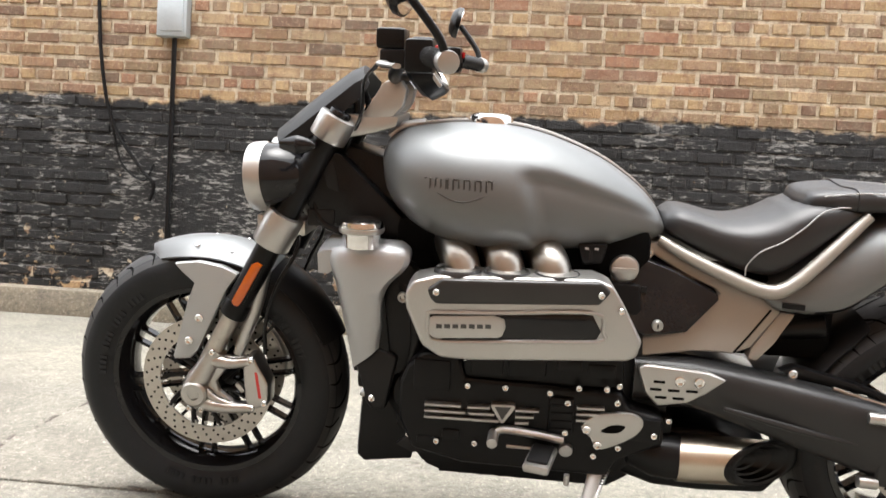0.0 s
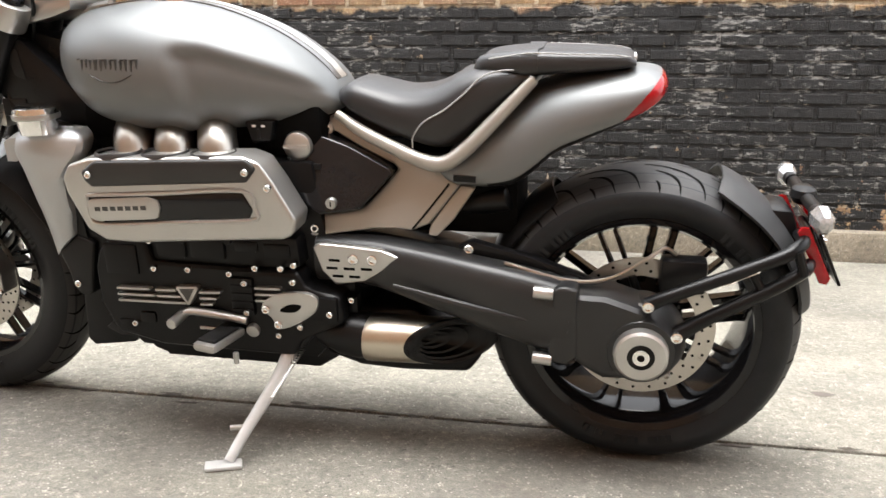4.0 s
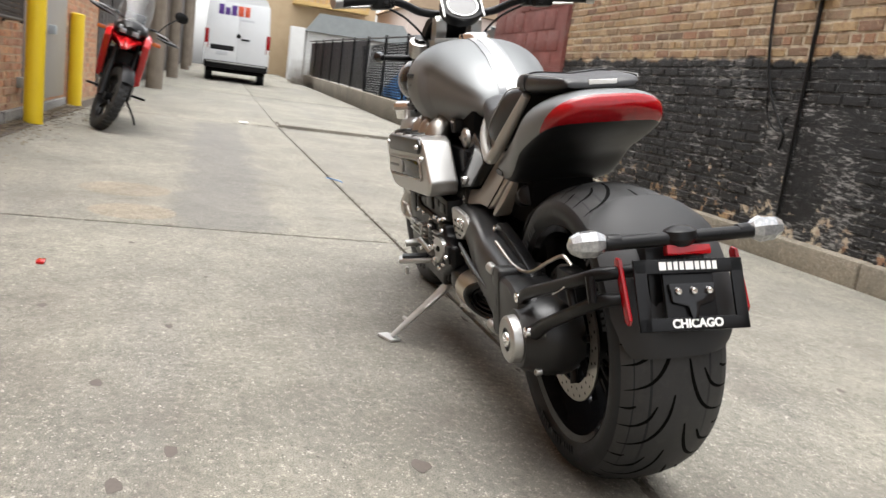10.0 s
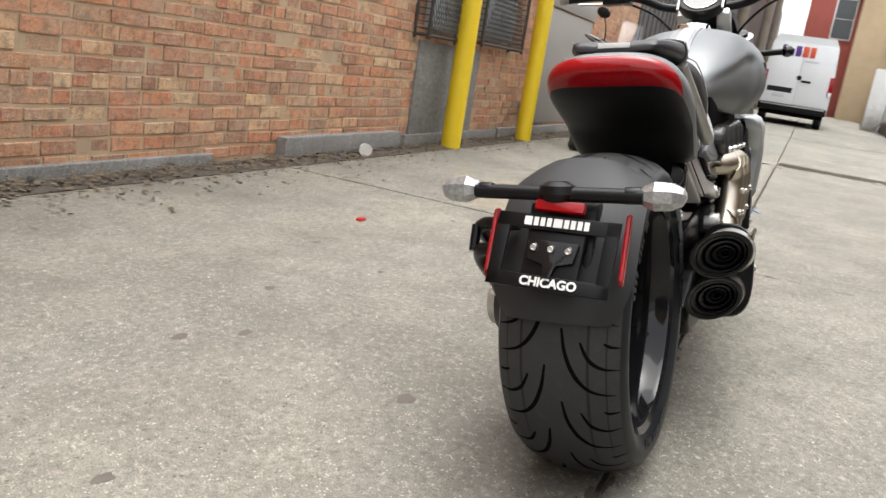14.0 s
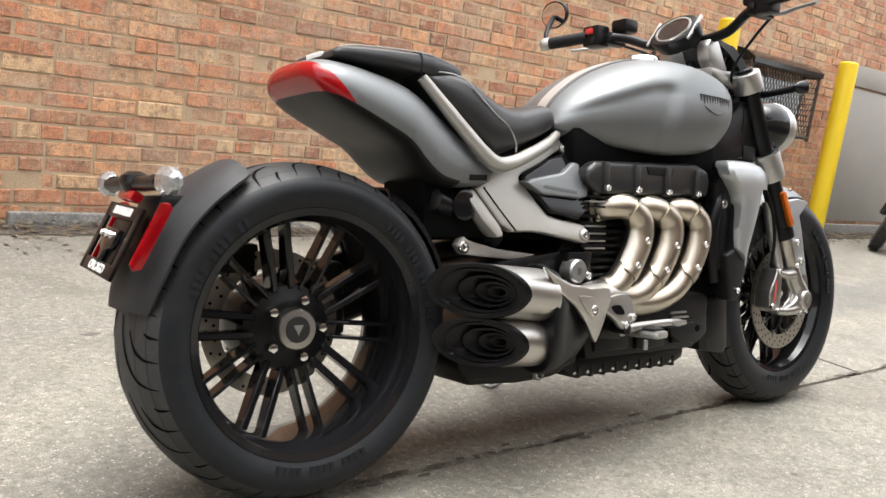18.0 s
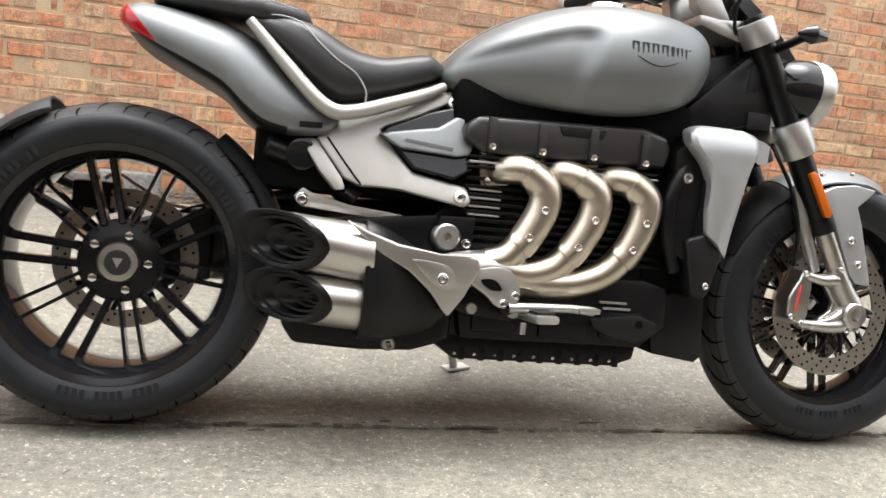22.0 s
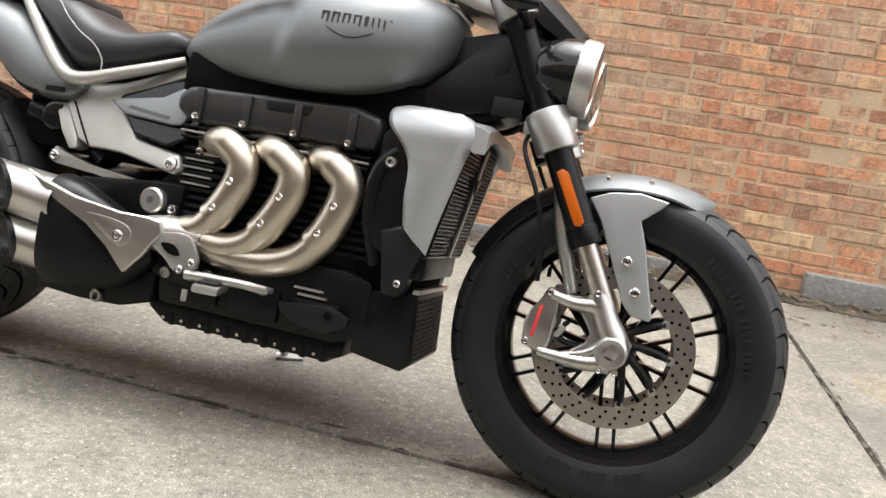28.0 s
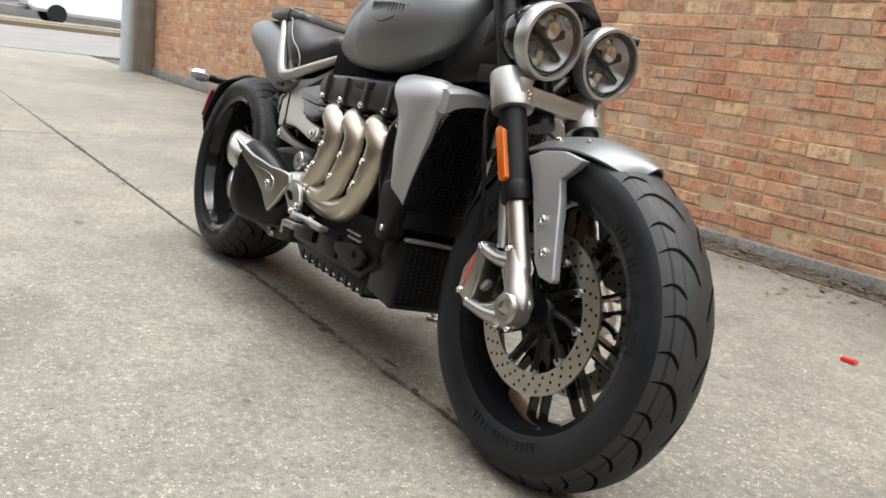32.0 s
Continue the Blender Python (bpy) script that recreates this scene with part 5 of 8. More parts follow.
# ---- rear mudguard, number plate carrier ----
def hug(a0, a1, R0, w, n=20, th=0.005, slope=0.0):
    rings = []
    for k in range(n + 1):
        t = k / n
        a = radians(a0 + (a1 - a0) * t)
        ww = w * (0.72 + 0.28 * min(1, 4 * t, 5 * (1 - t)) ** 0.6)
        ring = []
        for q in range(13):
            u = -1 + 2 * q / 12
            r = R0 + slope * t - 0.030 * abs(u) ** 3
            ring.append((WB + r * math.cos(a), ww * u, RR + r * math.sin(a)))
        for q in range(13):
            u = 1 - 2 * q / 12
            r = R0 + slope * t - th - 0.030 * abs(u) ** 3
            ring.append((WB + r * math.cos(a), (ww - 0.003) * u, RR + r * math.sin(a)))
        rings.append(ring)
    return loft(rings)


hugger = part("rear_mudguard", hug(9, 66, 0.338, 0.128, slope=0.012), hugger_grey, bike, "matt charcoal rear tyre hugger")
part("front_hugger", hug(124, 165, 0.342, 0.105), grey_plastic, bike, "charcoal inner mudguard")
for s in (-1,):
    part("carrier_arm", tube([(1.678, -0.196, 0.416), (1.720, -0.198, 0.438), (1.90, -0.168, 0.508), (1.938, -0.150, 0.526), (1.956, -0.122, 0.532), (1.955, -0.075, 0.532)], [0.016, 0.013, 0.013, 0.013, 0.012, 0.011], 12, 6), black, hugger, "black tubular plate carrier")
    part("carrier_arm", tube([(1.734, -0.192, 0.356), (1.79, -0.185, 0.392), (1.90, -0.168, 0.450), (1.956, -0.148, 0.482), (1.972, -0.118, 0.488)], [0.017, 0.014, 0.013, 0.013, 0.011], 12, 6), black, hugger)
    part("carrier_strut", tube([(1.86, -0.169, 0.486), (1.885, -0.169, 0.445)], 0.009, 10, 2), black, hugger)
    part("carrier_strut", tube([(1.94, -0.163, 0.525), (1.955, -0.163, 0.480)], 0.009, 10, 2), black, hugger)
    for p in ((1.678, 0.417), (1.734, 0.358)):
        part("carrier_bolt", bolt((p[0], -0.210, p[1]), 0.011, (0, -1, 0)), chrome, hugger)
    part("warning_sticker", box(-0.035, 0.035, -0.001, 0.001, -0.007, 0.007, 0, m=Matrix.Translation((1.84, -0.1845, 0.479)) @ pose(0, 0, 0, 0, -27, 0)), white_print, hugger, "small white pictogram sticker")
PM = Matrix.Translation((2.006, 0.001, 0.493)) @ pose(0, 0, 0, -3.5, -24, 0)       # plate's frame of reference: x back, y right, z up
plate = part("plate_carrier", box(-0.012, 0.0, -0.050, 0.050, -0.060, 0.050, 0.006, m=PM), black, hugger, "black number plate holder")
bm = bmesh.new()
for y0, y1, z0, z1 in ((-0.106, 0.106, 0.038, 0.064), (-0.106, 0.106, -0.064, -0.040), (-0.106, -0.082, -0.064, 0.064), (0.082, 0.106, -0.064, 0.064)):
    box(0.0, 0.006, y0, y1, z0, z1, 0.002, bm, PM)
pf = part("plate_frame", bm, black, plate, "black dealer plate frame with white letters")


def lettering(text, size, mat, parent, m, width=None):
    cu = bpy.data.curves.new("lettering", "FONT")
    cu.offset = 0.0007
    cu.body, cu.size, cu.extrude, cu.align_x, cu.align_y = text, size, 0.0006, "CENTER", "CENTER"
    tmp = bpy.data.objects.new("tmp", cu)
    me = bpy.data.meshes.new_from_object(tmp)
    me.name = "lettering"
    bpy.data.objects.remove(tmp)
    xs = [v.co.x for v in me.vertices]
    k = width / (max(xs) - min(xs)) if width else 1
    me.transform(m @ Matrix.Diagonal((k, 1, 1, 1)))
    me.materials.append(mat)
    ob = new("lettering", me)
    ob.parent = parent
    return tagged(ob, "white lettering reading " + text.lower())


FACE = pose(0, 0, 0, 90, 0, 90)
lettering("CHICAGO", 0.021, white_print, pf, PM @ Matrix.Translation((0.0066, 0.004, -0.052)) @ FACE, 0.098)
b = bmesh.new()
y = -0.058
for k, w in enumerate((0.016, 0.011, 0.011, 0.011, 0.018, 0.011, 0.011, 0.011, 0.011)):
    box(0.006, 0.0068, y, y + w - 0.0025, 0.044, 0.059, 0.001, b, PM)
    y += w + 0.0005
part("dealer_mark", b, white_print, pf, "white dealer mark", 0)
part("plate_bracket", prism([(-0.045, 0.020), (0.045, 0.020), (0.040, -0.015), (0.012, -0.022), (0.006, -0.045), (-0.006, -0.045), (-0.012, -0.022), (-0.040, -0.015)], 0.0, 0.010, 0.004, m=PM @ Matrix.Rotation(radians(-90), 4, "Z")), black_gloss, plate)
for yy in (-0.03, 0.0, 0.03):
    part("plate_bolt", bolt(PM @ Vector((0.011, yy, 0.006)), 0.006, (1, 0, 0)), chrome, plate)
part("plate_light", box(-0.004, 0.016, -0.043, 0.043, 0.070, 0.089, 0.005, m=PM), red_lens, plate, "red rear reflector bar")
for s in (-1, 1):
    part("side_reflector", prism([(0.0, 0.055), (0.010, 0.062), (0.022, 0.055), (0.022, -0.055), (0.012, -0.064), (0.0, -0.055)], s * 0.112, s * 0.120, 0.003, m=Matrix.Translation((1.968, 0.0, 0.499)) @ pose(0, 0, 0, 0, -26, 0)), red_lens, plate, "long red side reflector")
bar = part("indicator_bar", rod((1.972, -0.150, 0.590), (1.972, 0.140, 0.590), 0.0125, 16), black, hugger, "black indicator bar")
part("bar_hub", loft([[(1.970 + 0.030 * k * math.cos(a), -0.004 + 0.040 * k * math.sin(a), z) for a in [2 * math.pi * q / 20 for q in range(20)]] for z, k in ((0.577, 0.6), (0.590, 0.85), (0.604, 0.75), (0.611, 0.4))]), black, bar)
for s in (-1, 1):
    y0 = -0.005 + s * 0.145
    ind = part("rear_indicator", loft([[(1.968 + r * 0.80 * math.cos(a), y0 + s * t, 0.592 + r * math.sin(a)) for a in [2 * math.pi * (q + 0.5) / 8 for q in range(8)]] for t, r in ((-0.006, 0.011), (0.002, 0.018), (0.018, 0.0255), (0.046, 0.0235), (0.062, 0.015), (0.067, 0.006))]), facet_lens, bar, "clear faceted indicator lens", 12)
    part("stalk_collar", rod((1.970, y0 - s * 0.030, 0.591), (1.968, y0 - s * 0.004, 0.592), 0.0145, 12, bev=0.003), black, ind)
part("carrier_back", prism([(1.890, 0.555), (1.905, 0.575), (1.945, 0.572), (1.968, 0.50), (1.982, 0.45), (1.950, 0.44)], -0.06, 0.06, 0.01), black, hugger)

# ---- engine ----
engine = part("engine_block", prism([(0.475, 0.60), (0.50, 0.66), (1.00, 0.66), (1.02, 0.50), (1.08, 0.44), (1.08, 0.33), (0.98, 0.215), (0.55, 0.215), (0.49, 0.30), (0.47, 0.45)], -0.140, 0.092, 0.012), black_cast, bike, "black three-cylinder engine block")
# left side covers
cover = part("crankcase_cover", prism([(0.530, 0.480), (0.560, 0.512), (0.640, 0.515), (0.655, 0.462), (0.840, 0.458), (0.985, 0.455), (1.000, 0.42), (1.075, 0.405), (1.080, 0.345), (0.985, 0.300), (0.965, 0.262), (0.655, 0.265), (0.545, 0.290), (0.515, 0.36), (0.515, 0.44)],
                                      -0.218, -0.140, 0.014, seg=3), black_cast, engine, "black crankcase cover")
part("upper_cover", prism([(0.645, 0.525), (0.83, 0.535), (0.985, 0.525), (0.990, 0.460), (0.840, 0.452), (0.650, 0.455)], -0.205, -0.14, 0.012), black_cast, engine)
for x0, x1, z0, z1, y in ((0.665, 0.735, 0.470, 0.515, -0.212), (0.745, 0.825, 0.472, 0.520, -0.214), (0.845, 0.900, 0.490, 0.515, -0.210), (0.910, 0.970, 0.480, 0.512, -0.210), (0.545, 0.625, 0.430, 0.500, -0.224),
                          (0.835, 0.888, 0.355, 0.440, -0.230), (0.610, 0.650, 0.318, 0.345, -0.224), (0.555, 0.600, 0.300, 0.325, -0.222), (0.680, 0.830, 0.270, 0.300, -0.200), (0.960, 1.070, 0.352, 0.405, -0.226), (1.075, 1.100, 0.355, 0.395, -0.18)):
    part("cover_boss", box(x0, x1, y, -0.15, z0, z1, 0.008), black_cast, engine)
for k in range(4):
    part("cover_rib", box(0.840, 0.885, -0.2335, -0.225, 0.366 + 0.018 * k, 0.372 + 0.018 * k, 0.002), black_cast, engine)
for k in range(5):
    part("cover_rib", box(0.700, 0.930, -0.1845, -0.14, 0.262 + 0.012 * k, 0.266 + 0.012 * k, 0.001), black_cast, engine)
part("front_bulge", lathe([(0, -0.16), (0.06, -0.155), (0.078, -0.14), (0.08, 0.10), (0, 0.10)], (0.545, 0, 0.385), 36), black_cast, engine, "round black alternator cover")
for x0, x1, zs in ((0.572, 0.650, (0.402, 0.388, 0.374)), (0.664, 0.712, (0.403, 0.389, 0.375)), (0.766, 0.815, (0.404, 0.390, 0.376)), (0.893, 0.950, (0.420, 0.406, 0.392))):
    for k, z in enumerate(zs):
        part("silver_stripe", prism([(x0 + 0.006 * k * (1 if x0 > 0.65 and x0 < 0.7 else 0), z - 0.0025), (x1 + (0.010 * k if x0 < 0.7 else -0.010 * k), z - 0.001), (x1 + (0.010 * k if x0 < 0.7 else -0.010 * k), z + 0.004), (x0, z + 0.0025)], -0.2335 if x0 < 0.88 else -0.231, -0.21, 0.0008), alu, engine)
part("triangle_badge", prism([(0.716, 0.415), (0.762, 0.417), (0.766, 0.411), (0.742, 0.373), (0.736, 0.373), (0.713, 0.409)], -0.2345, -0.21, 0.003), alu, engine, "silver triangular badge")
part("triangle_inner", prism([(0.722, 0.410), (0.757, 0.412), (0.739, 0.381)], -0.2355, -0.23, 0.0005), ink, engine)
for x, z, y in ((0.655, 0.508, -0.212), (0.662, 0.448, -0.219), (0.742, 0.450, -0.219), (0.836, 0.446, -0.219), (0.895, 0.462, -0.219), (0.952, 0.464, -0.219), (0.978, 0.470, -0.212), (0.873, 0.432, -0.231), (0.872, 0.365, -0.231), (0.976, 0.435, -0.219),
                (0.537, 0.470, -0.2), (0.530, 0.428, -0.2), (0.531, 0.342, -0.2), (0.536, 0.318, -0.2), (0.935, 0.312, -0.219), (0.985, 0.335, -0.219), (1.055, 0.372, -0.227), (1.09, 0.39, -0.185), (0.682, 0.318, -0.219), (0.722, 0.290, -0.205), (0.81, 0.305, -0.206), (0.60, 0.318, -0.223)):
    part("engine_bolt", bolt((x, y, z), 0.0072, (0, -1, 0), 0.007), chrome, engine)

for ob in [o for o in engine.children if o.name.split(".")[0] != "front_bulge"]:
    ob.location = (-0.011, 0.018, -0.015)

# intake runners and airbox cover on the left
for x in (0.622, 0.715, 0.812):
    part("intake_runner", tube([(x - 0.040, -0.060, 0.738), (x - 0.026, -0.108, 0.724), (x - 0.006, -0.156, 0.700), (x + 0.006, -0.176, 0.665)], [0.036, 0.039, 0.0405, 0.0405], 28, 6), runner_steel, engine, "brushed metal intake runner")
ab = part("airbox_cover", prism([(0.530, 0.660), (0.545, 0.684), (0.590, 0.696), (0.890, 0.702), (0.922, 0.691), (0.946, 0.655), (0.985, 0.588), (0.977, 0.560), (0.960, 0.550), (0.660, 0.537), (0.600, 0.540), (0.565, 0.562), (0.533, 0.632)], -0.235, -0.145, 0.030, seg=5), alu, bike, "cast silver intake cover")
part("cover_lip", prism([(0.572, 0.672), (0.600, 0.692), (0.898, 0.699), (0.918, 0.682), (0.897, 0.656), (0.590, 0.644), (0.578, 0.655)], -0.243, -0.18, 0.008, seg=3), cover_grey, ab, "charcoal top of intake cover")
for x in (0.625, 0.720, 0.817):
    part("runner_socket", lathe([(0.046, 0.650), (0.050, 0.660), (0.046, 0.698), (0.042, 0.703), (0.038, 0.700)], (x + 0.003, -0.188, 0), 32, axis="z"), cover_grey, ab)
part("cover_window", prism([(0.578, 0.625), (0.886, 0.638), (0.905, 0.606), (0.897, 0.590), (0.605, 0.576), (0.580, 0.590)], -0.2385, -0.20, 0.004), black_gloss, ab, "gloss black window")
part("window_lip", tube([(0.578, -0.237, 0.628), (0.73, -0.238, 0.634), (0.888, -0.238, 0.641), (0.908, -0.238, 0.607), (0.899, -0.238, 0.587), (0.75, -0.238, 0.580), (0.603, -0.238, 0.573), (0.577, -0.238, 0.590), (0.576, -0.237, 0.628)], 0.004, 8, 4), alu, ab)
part("name_plate", prism([(0.578, 0.617), (0.585, 0.622), (0.700, 0.628), (0.720, 0.622), (0.724, 0.608), (0.718, 0.590), (0.708, 0.586), (0.592, 0.580), (0.578, 0.588)], -0.2435, -0.22, 0.003), alu, ab, "silver name plate")
b = bmesh.new()
for k in range(7):
    box(0.592 + 0.0155 * k, 0.603 + 0.0155 * k, -0.2442, -0.243, 0.600 + 0.0006 * k, 0.608 + 0.0006 * k, 0, b)
part("name_mark", b, ink, ab, "dark model mark", 0)
for x, z in ((0.590, 0.668), (0.898, 0.676), (0.938, 0.648)):
    part("cover_bolt", bolt((x, -0.243 if x < 0.94 else -0.235, z), 0.007, (0, -1, 0)), chrome, ab)
for x in (0.655, 0.745, 0.84):
    part("cover_notch", rod((x, -0.225, 0.543), (x, -0.200, 0.541), 0.008, 12), black, ab)

# the cover draws in towards the rear and stands a little taller than its outline
ab.matrix_local = Matrix(((1.043, 0, 0, -0.053), (0.150, 1, 0, -0.080), (0, 0, 1.10, -0.080), (0, 0, 0, 1)))

# right side: head cover, fins, exhaust
hc = part("head_cover", prism([(1.000, 0.668), (0.975, 0.690), (0.600, 0.706), (0.545, 0.690), (0.535, 0.660), (0.545, 0.622), (0.96, 0.614), (1.000, 0.640)], 0.04, 0.146, 0.016, seg=3), cover_grey, bike, "charcoal cylinder head cover")
for x in (0.945, 0.835, 0.720, 0.600):
    part("cover_rib", box(x - 0.010, x + 0.010, 0.08, 0.154, 0.615, 0.690, 0.006), cover_grey, hc)
    part("head_bolt", bolt((x, 0.154, 0.628), 0.008, (0, 1, 0), 0.008), chrome, hc)
part("head_recess", prism([(0.69, 0.690), (0.80, 0.688), (0.79, 0.668), (0.70, 0.668)], 0.14, 0.149, 0.003), grey_plastic, hc)
for k in range(3):
    part("head_fin", box(0.555, 0.985, 0.07, 0.136, 0.604 - 0.011 * k, 0.609 - 0.011 * k, 0.0015), black_cast if k != 1 else alu, engine)
for k in range(10):
    z = 0.562 - 0.0175 * k
    part("cylinder_fin", box(0.515, 0.985, 0.07, 0.116 - 0.002 * (k % 2), z - 0.004, z + 0.004, 0.002), black_cast, engine)
for k in range(4):
    part("fin_edge", box(0.905, 0.975, 0.112, 0.1185, 0.536 - 0.0175 * k, 0.540 - 0.0175 * k, 0.0008), alu, engine)
    if k < 3:
        part("silver_stripe", box(0.600 - 0.01 * k, 0.665 - 0.01 * k, 0.110, 0.136, 0.318 - 0.013 * k, 0.323 - 0.013 * k, 0.001), alu, engine)
part("right_case", prism([(0.500, 0.36), (0.56, 0.375), (0.96, 0.365), (0.985, 0.30), (0.97, 0.222), (0.56, 0.222), (0.50, 0.27)], 0.06, 0.130, 0.012), black_cast, engine)
for x0, x1, z0, z1 in ((0.56, 0.66, 0.24, 0.30), (0.69, 0.80, 0.235, 0.30), (0.83, 0.95, 0.24, 0.31)):
    part("case_boss", box(x0, x1, 0.11, 0.140, z0, z1, 0.008), black_cast, engine)


HEADERS = (
    [(0.918, 0.080, 0.583), (0.900, 0.122, 0.586), (0.863, 0.143, 0.585), (0.822, 0.146, 0.553), (0.822, 0.146, 0.506), (0.851, 0.144, 0.447), (0.889, 0.142, 0.402), (0.930, 0.140, 0.386)],
    [(0.800, 0.080, 0.590), (0.782, 0.122, 0.590), (0.746, 0.143, 0.581), (0.705, 0.146, 0.550), (0.709, 0.146, 0.495), (0.740, 0.143, 0.435), (0.780, 0.138, 0.389), (0.836, 0.136, 0.369), (0.905, 0.138, 0.374)],
    [(0.679, 0.080, 0.588), (0.662, 0.122, 0.588), (0.626, 0.143, 0.582), (0.588, 0.146, 0.549), (0.591, 0.146, 0.498), (0.616, 0.143, 0.439), (0.656, 0.138, 0.389), (0.712, 0.134, 0.361), (0.777, 0.132, 0.351), (0.850, 0.133, 0.355), (0.910, 0.137, 0.368)])


def header(path):
    """One exhaust header with its port flange and pressed heat shield."""
    pipe = part("header_pipe", tube(path, 0.0315, 24, 6), header_steel, bike, "heat-tinted steel exhaust header")
    x, _, z = path[0]
    part("port_flange", prism([(x + 0.046, z + 0.034), (x + 0.036, z + 0.044), (x - 0.036, z + 0.044), (x - 0.046, z + 0.034), (x - 0.030, z - 0.030), (x + 0.030, z - 0.036)], 0.098, 0.110, 0.004), header_steel, pipe)
    # the shield is a half sleeve on the outer side of the bend
    pts = curve([path[2]] + [tuple(p) for p in path[3:6]] + [tuple(Vector(path[5]).lerp(Vector(path[6]), 0.5))], 7)
    rings = []
    n = len(pts)
    for i, p in enumerate(pts):
        t = (pts[min(i + 1, n - 1)] - pts[max(i - 1, 0)]).normalized()
        side = t.cross(Vector((0, 1, 0))).normalized()
        out = side.cross(t).normalized()
        if out.y < 0:
            out = -out
        ends = min(1, 0.55 + 3.2 * min(i, n - 1 - i) / n)
        ring = [p + (side * math.cos(a) + out * math.sin(a)) * 0.0362 for a in [math.pi * (0.5 + (q / 10 - 0.5) * 0.92 * ends) for q in range(11)]]
        ring += [p + (side * math.cos(a) + out * math.sin(a)) * 0.0322 for a in [math.pi * (0.5 - (q / 10 - 0.5) * 0.92 * ends) for q in range(11)]]
        rings.append(ring)
    sh = part("heat_shield", loft(rings), header_steel, pipe, "pressed steel heat shield", 40)
    for i in (int(n * 0.50), int(n * 0.74)):
        part("shield_bolt", bolt((pts[i].x + 0.004, pts[i].y + 0.0345, pts[i].z), 0.0085, (0.1, 1, 0.1)), chrome, sh)
    for dx, dz in ((-0.036, 0.036), (0.036, 0.036), (0.022, -0.026)):
        part("flange_nut", rod((x + dx, 0.108, z + dz), (x + dx, 0.126, z + dz), 0.0085, 6, bev=0.002), chrome, pipe)


for path in HEADERS:
    header(path)


def can(y, z, x0, x1, r, slant, parent, side, up=0.0, rake=0.0, sleeve=None):
    """A slash-cut silencer tip: outer sleeve, then nested dark cones. rake draws the top of the cut further back."""
    def ring(x, k, cut, tip=False):
        out = []
        for q in range(36):
            a = 2 * math.pi * q / 36
            yy, zz = r * k * math.cos(a), r * 0.95 * k * math.sin(a)
            out.append((x + ((zz * rake - side * yy * slant) if cut else 0), y + yy, z + zz + up * (x - x0)))
        return out
    tip = part("silencer_tip", loft([ring(x0, 0.97, False), ring(x0 + 0.004, 1.0, False), ring(x0 + 0.03, 1.01, False), ring(x1 - 0.006, 1.0, True)], None, False), sleeve or steel, parent, "brushed steel slash-cut silencer tip", 40)
    part("tip_lip", loft([ring(x1 - 0.016, 1.006, True), ring(x1 - 0.002, 1.006, True), ring(x1, 0.96, True), ring(x1 - 0.004, 0.84, True), ring(x1 - 0.05, 0.80, True)], None, False), black, tip, "black rolled lip", 40)
    for k, dx in ((0.80, 0.012), (0.58, 0.030), (0.37, 0.048), (0.22, 0.060)):
        part("baffle_ring", loft([ring(x1 - dx - 0.03, k + 0.03, True), ring(x1 - dx, k, True), ring(x1 - dx - 0.002, k - 0.09, True), ring(x1 - dx - 0.05, k - 0.12, True)], None, False), black, tip, "black nested baffle", 40)
    # near-black disc paints the shade deep inside the pipe
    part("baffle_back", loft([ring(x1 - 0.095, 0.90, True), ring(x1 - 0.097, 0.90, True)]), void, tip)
    return tip


mr = part("silencer_body", loft([[(x, yc + w * math.copysign(abs(math.cos(a)) ** 0.75, math.cos(a)), zc + h * math.copysign(abs(math.sin(a)) ** 0.7, math.sin(a))) for a in [2 * math.pi * k / 32 for k in range(32)]]
                                 for x, yc, w, h, zc in ((0.985, 0.130, 0.036, 0.040, 0.335), (1.02, 0.140, 0.042, 0.058, 0.318), (1.05, 0.146, 0.042, 0.076, 0.312), (1.10, 0.160, 0.048, 0.096, 0.320), (1.15, 0.178, 0.060, 0.112, 0.331), (1.192, 0.188, 0.066, 0.118, 0.339), (1.198, 0.189, 0.063, 0.114, 0.340))]), black, bike, "matt black twin silencer body", 50)
can(0.197, 0.389, 1.182, 1.366, 0.059, 1.36, mr, 1, 0.09, 0.30)
can(0.182, 0.289, 1.176, 1.345, 0.055, 1.36, mr, 1, 0.05, 0.30)
SHEAR = Matrix(((1, 0, 0, 0), (0.26, 1, 0, -0.26 * 1.04), (0, 0, 1, 0), (0, 0, 0, 1)))
part("silencer_shield", prism([(1.242, 0.456), (1.198, 0.437), (1.135, 0.416), (1.044, 0.402), (0.985, 0.402), (0.960, 0.398), (0.952, 0.372), (0.968, 0.350), (0.985, 0.318), (1.018, 0.276), (1.034, 0.292), (1.060, 0.324), (1.108, 0.364), (1.178, 0.400)], 0.196, 0.210, 0.006, seg=3, m=SHEAR), steel, mr, "brushed steel heel shield")
part("shield_dimple", prism([(1.105, 0.388), (1.050, 0.384), (1.018, 0.372), (1.012, 0.345), (1.030, 0.330), (1.060, 0.345), (1.090, 0.372)], 0.209, 0.213, 0.003, smooth=3, m=SHEAR), steel, mr)
part("silencer_pipe", tube([(0.880, 0.137, 0.372), (0.930, 0.140, 0.376), (0.99, 0.146, 0.368), (1.045, 0.148, 0.352)], [0.034, 0.037, 0.039, 0.038], 24, 5), steel, mr)
part("shield_bolt", bolt((1.038, 0.210, 0.352), 0.012, (0, 1, 0)), chrome, mr)
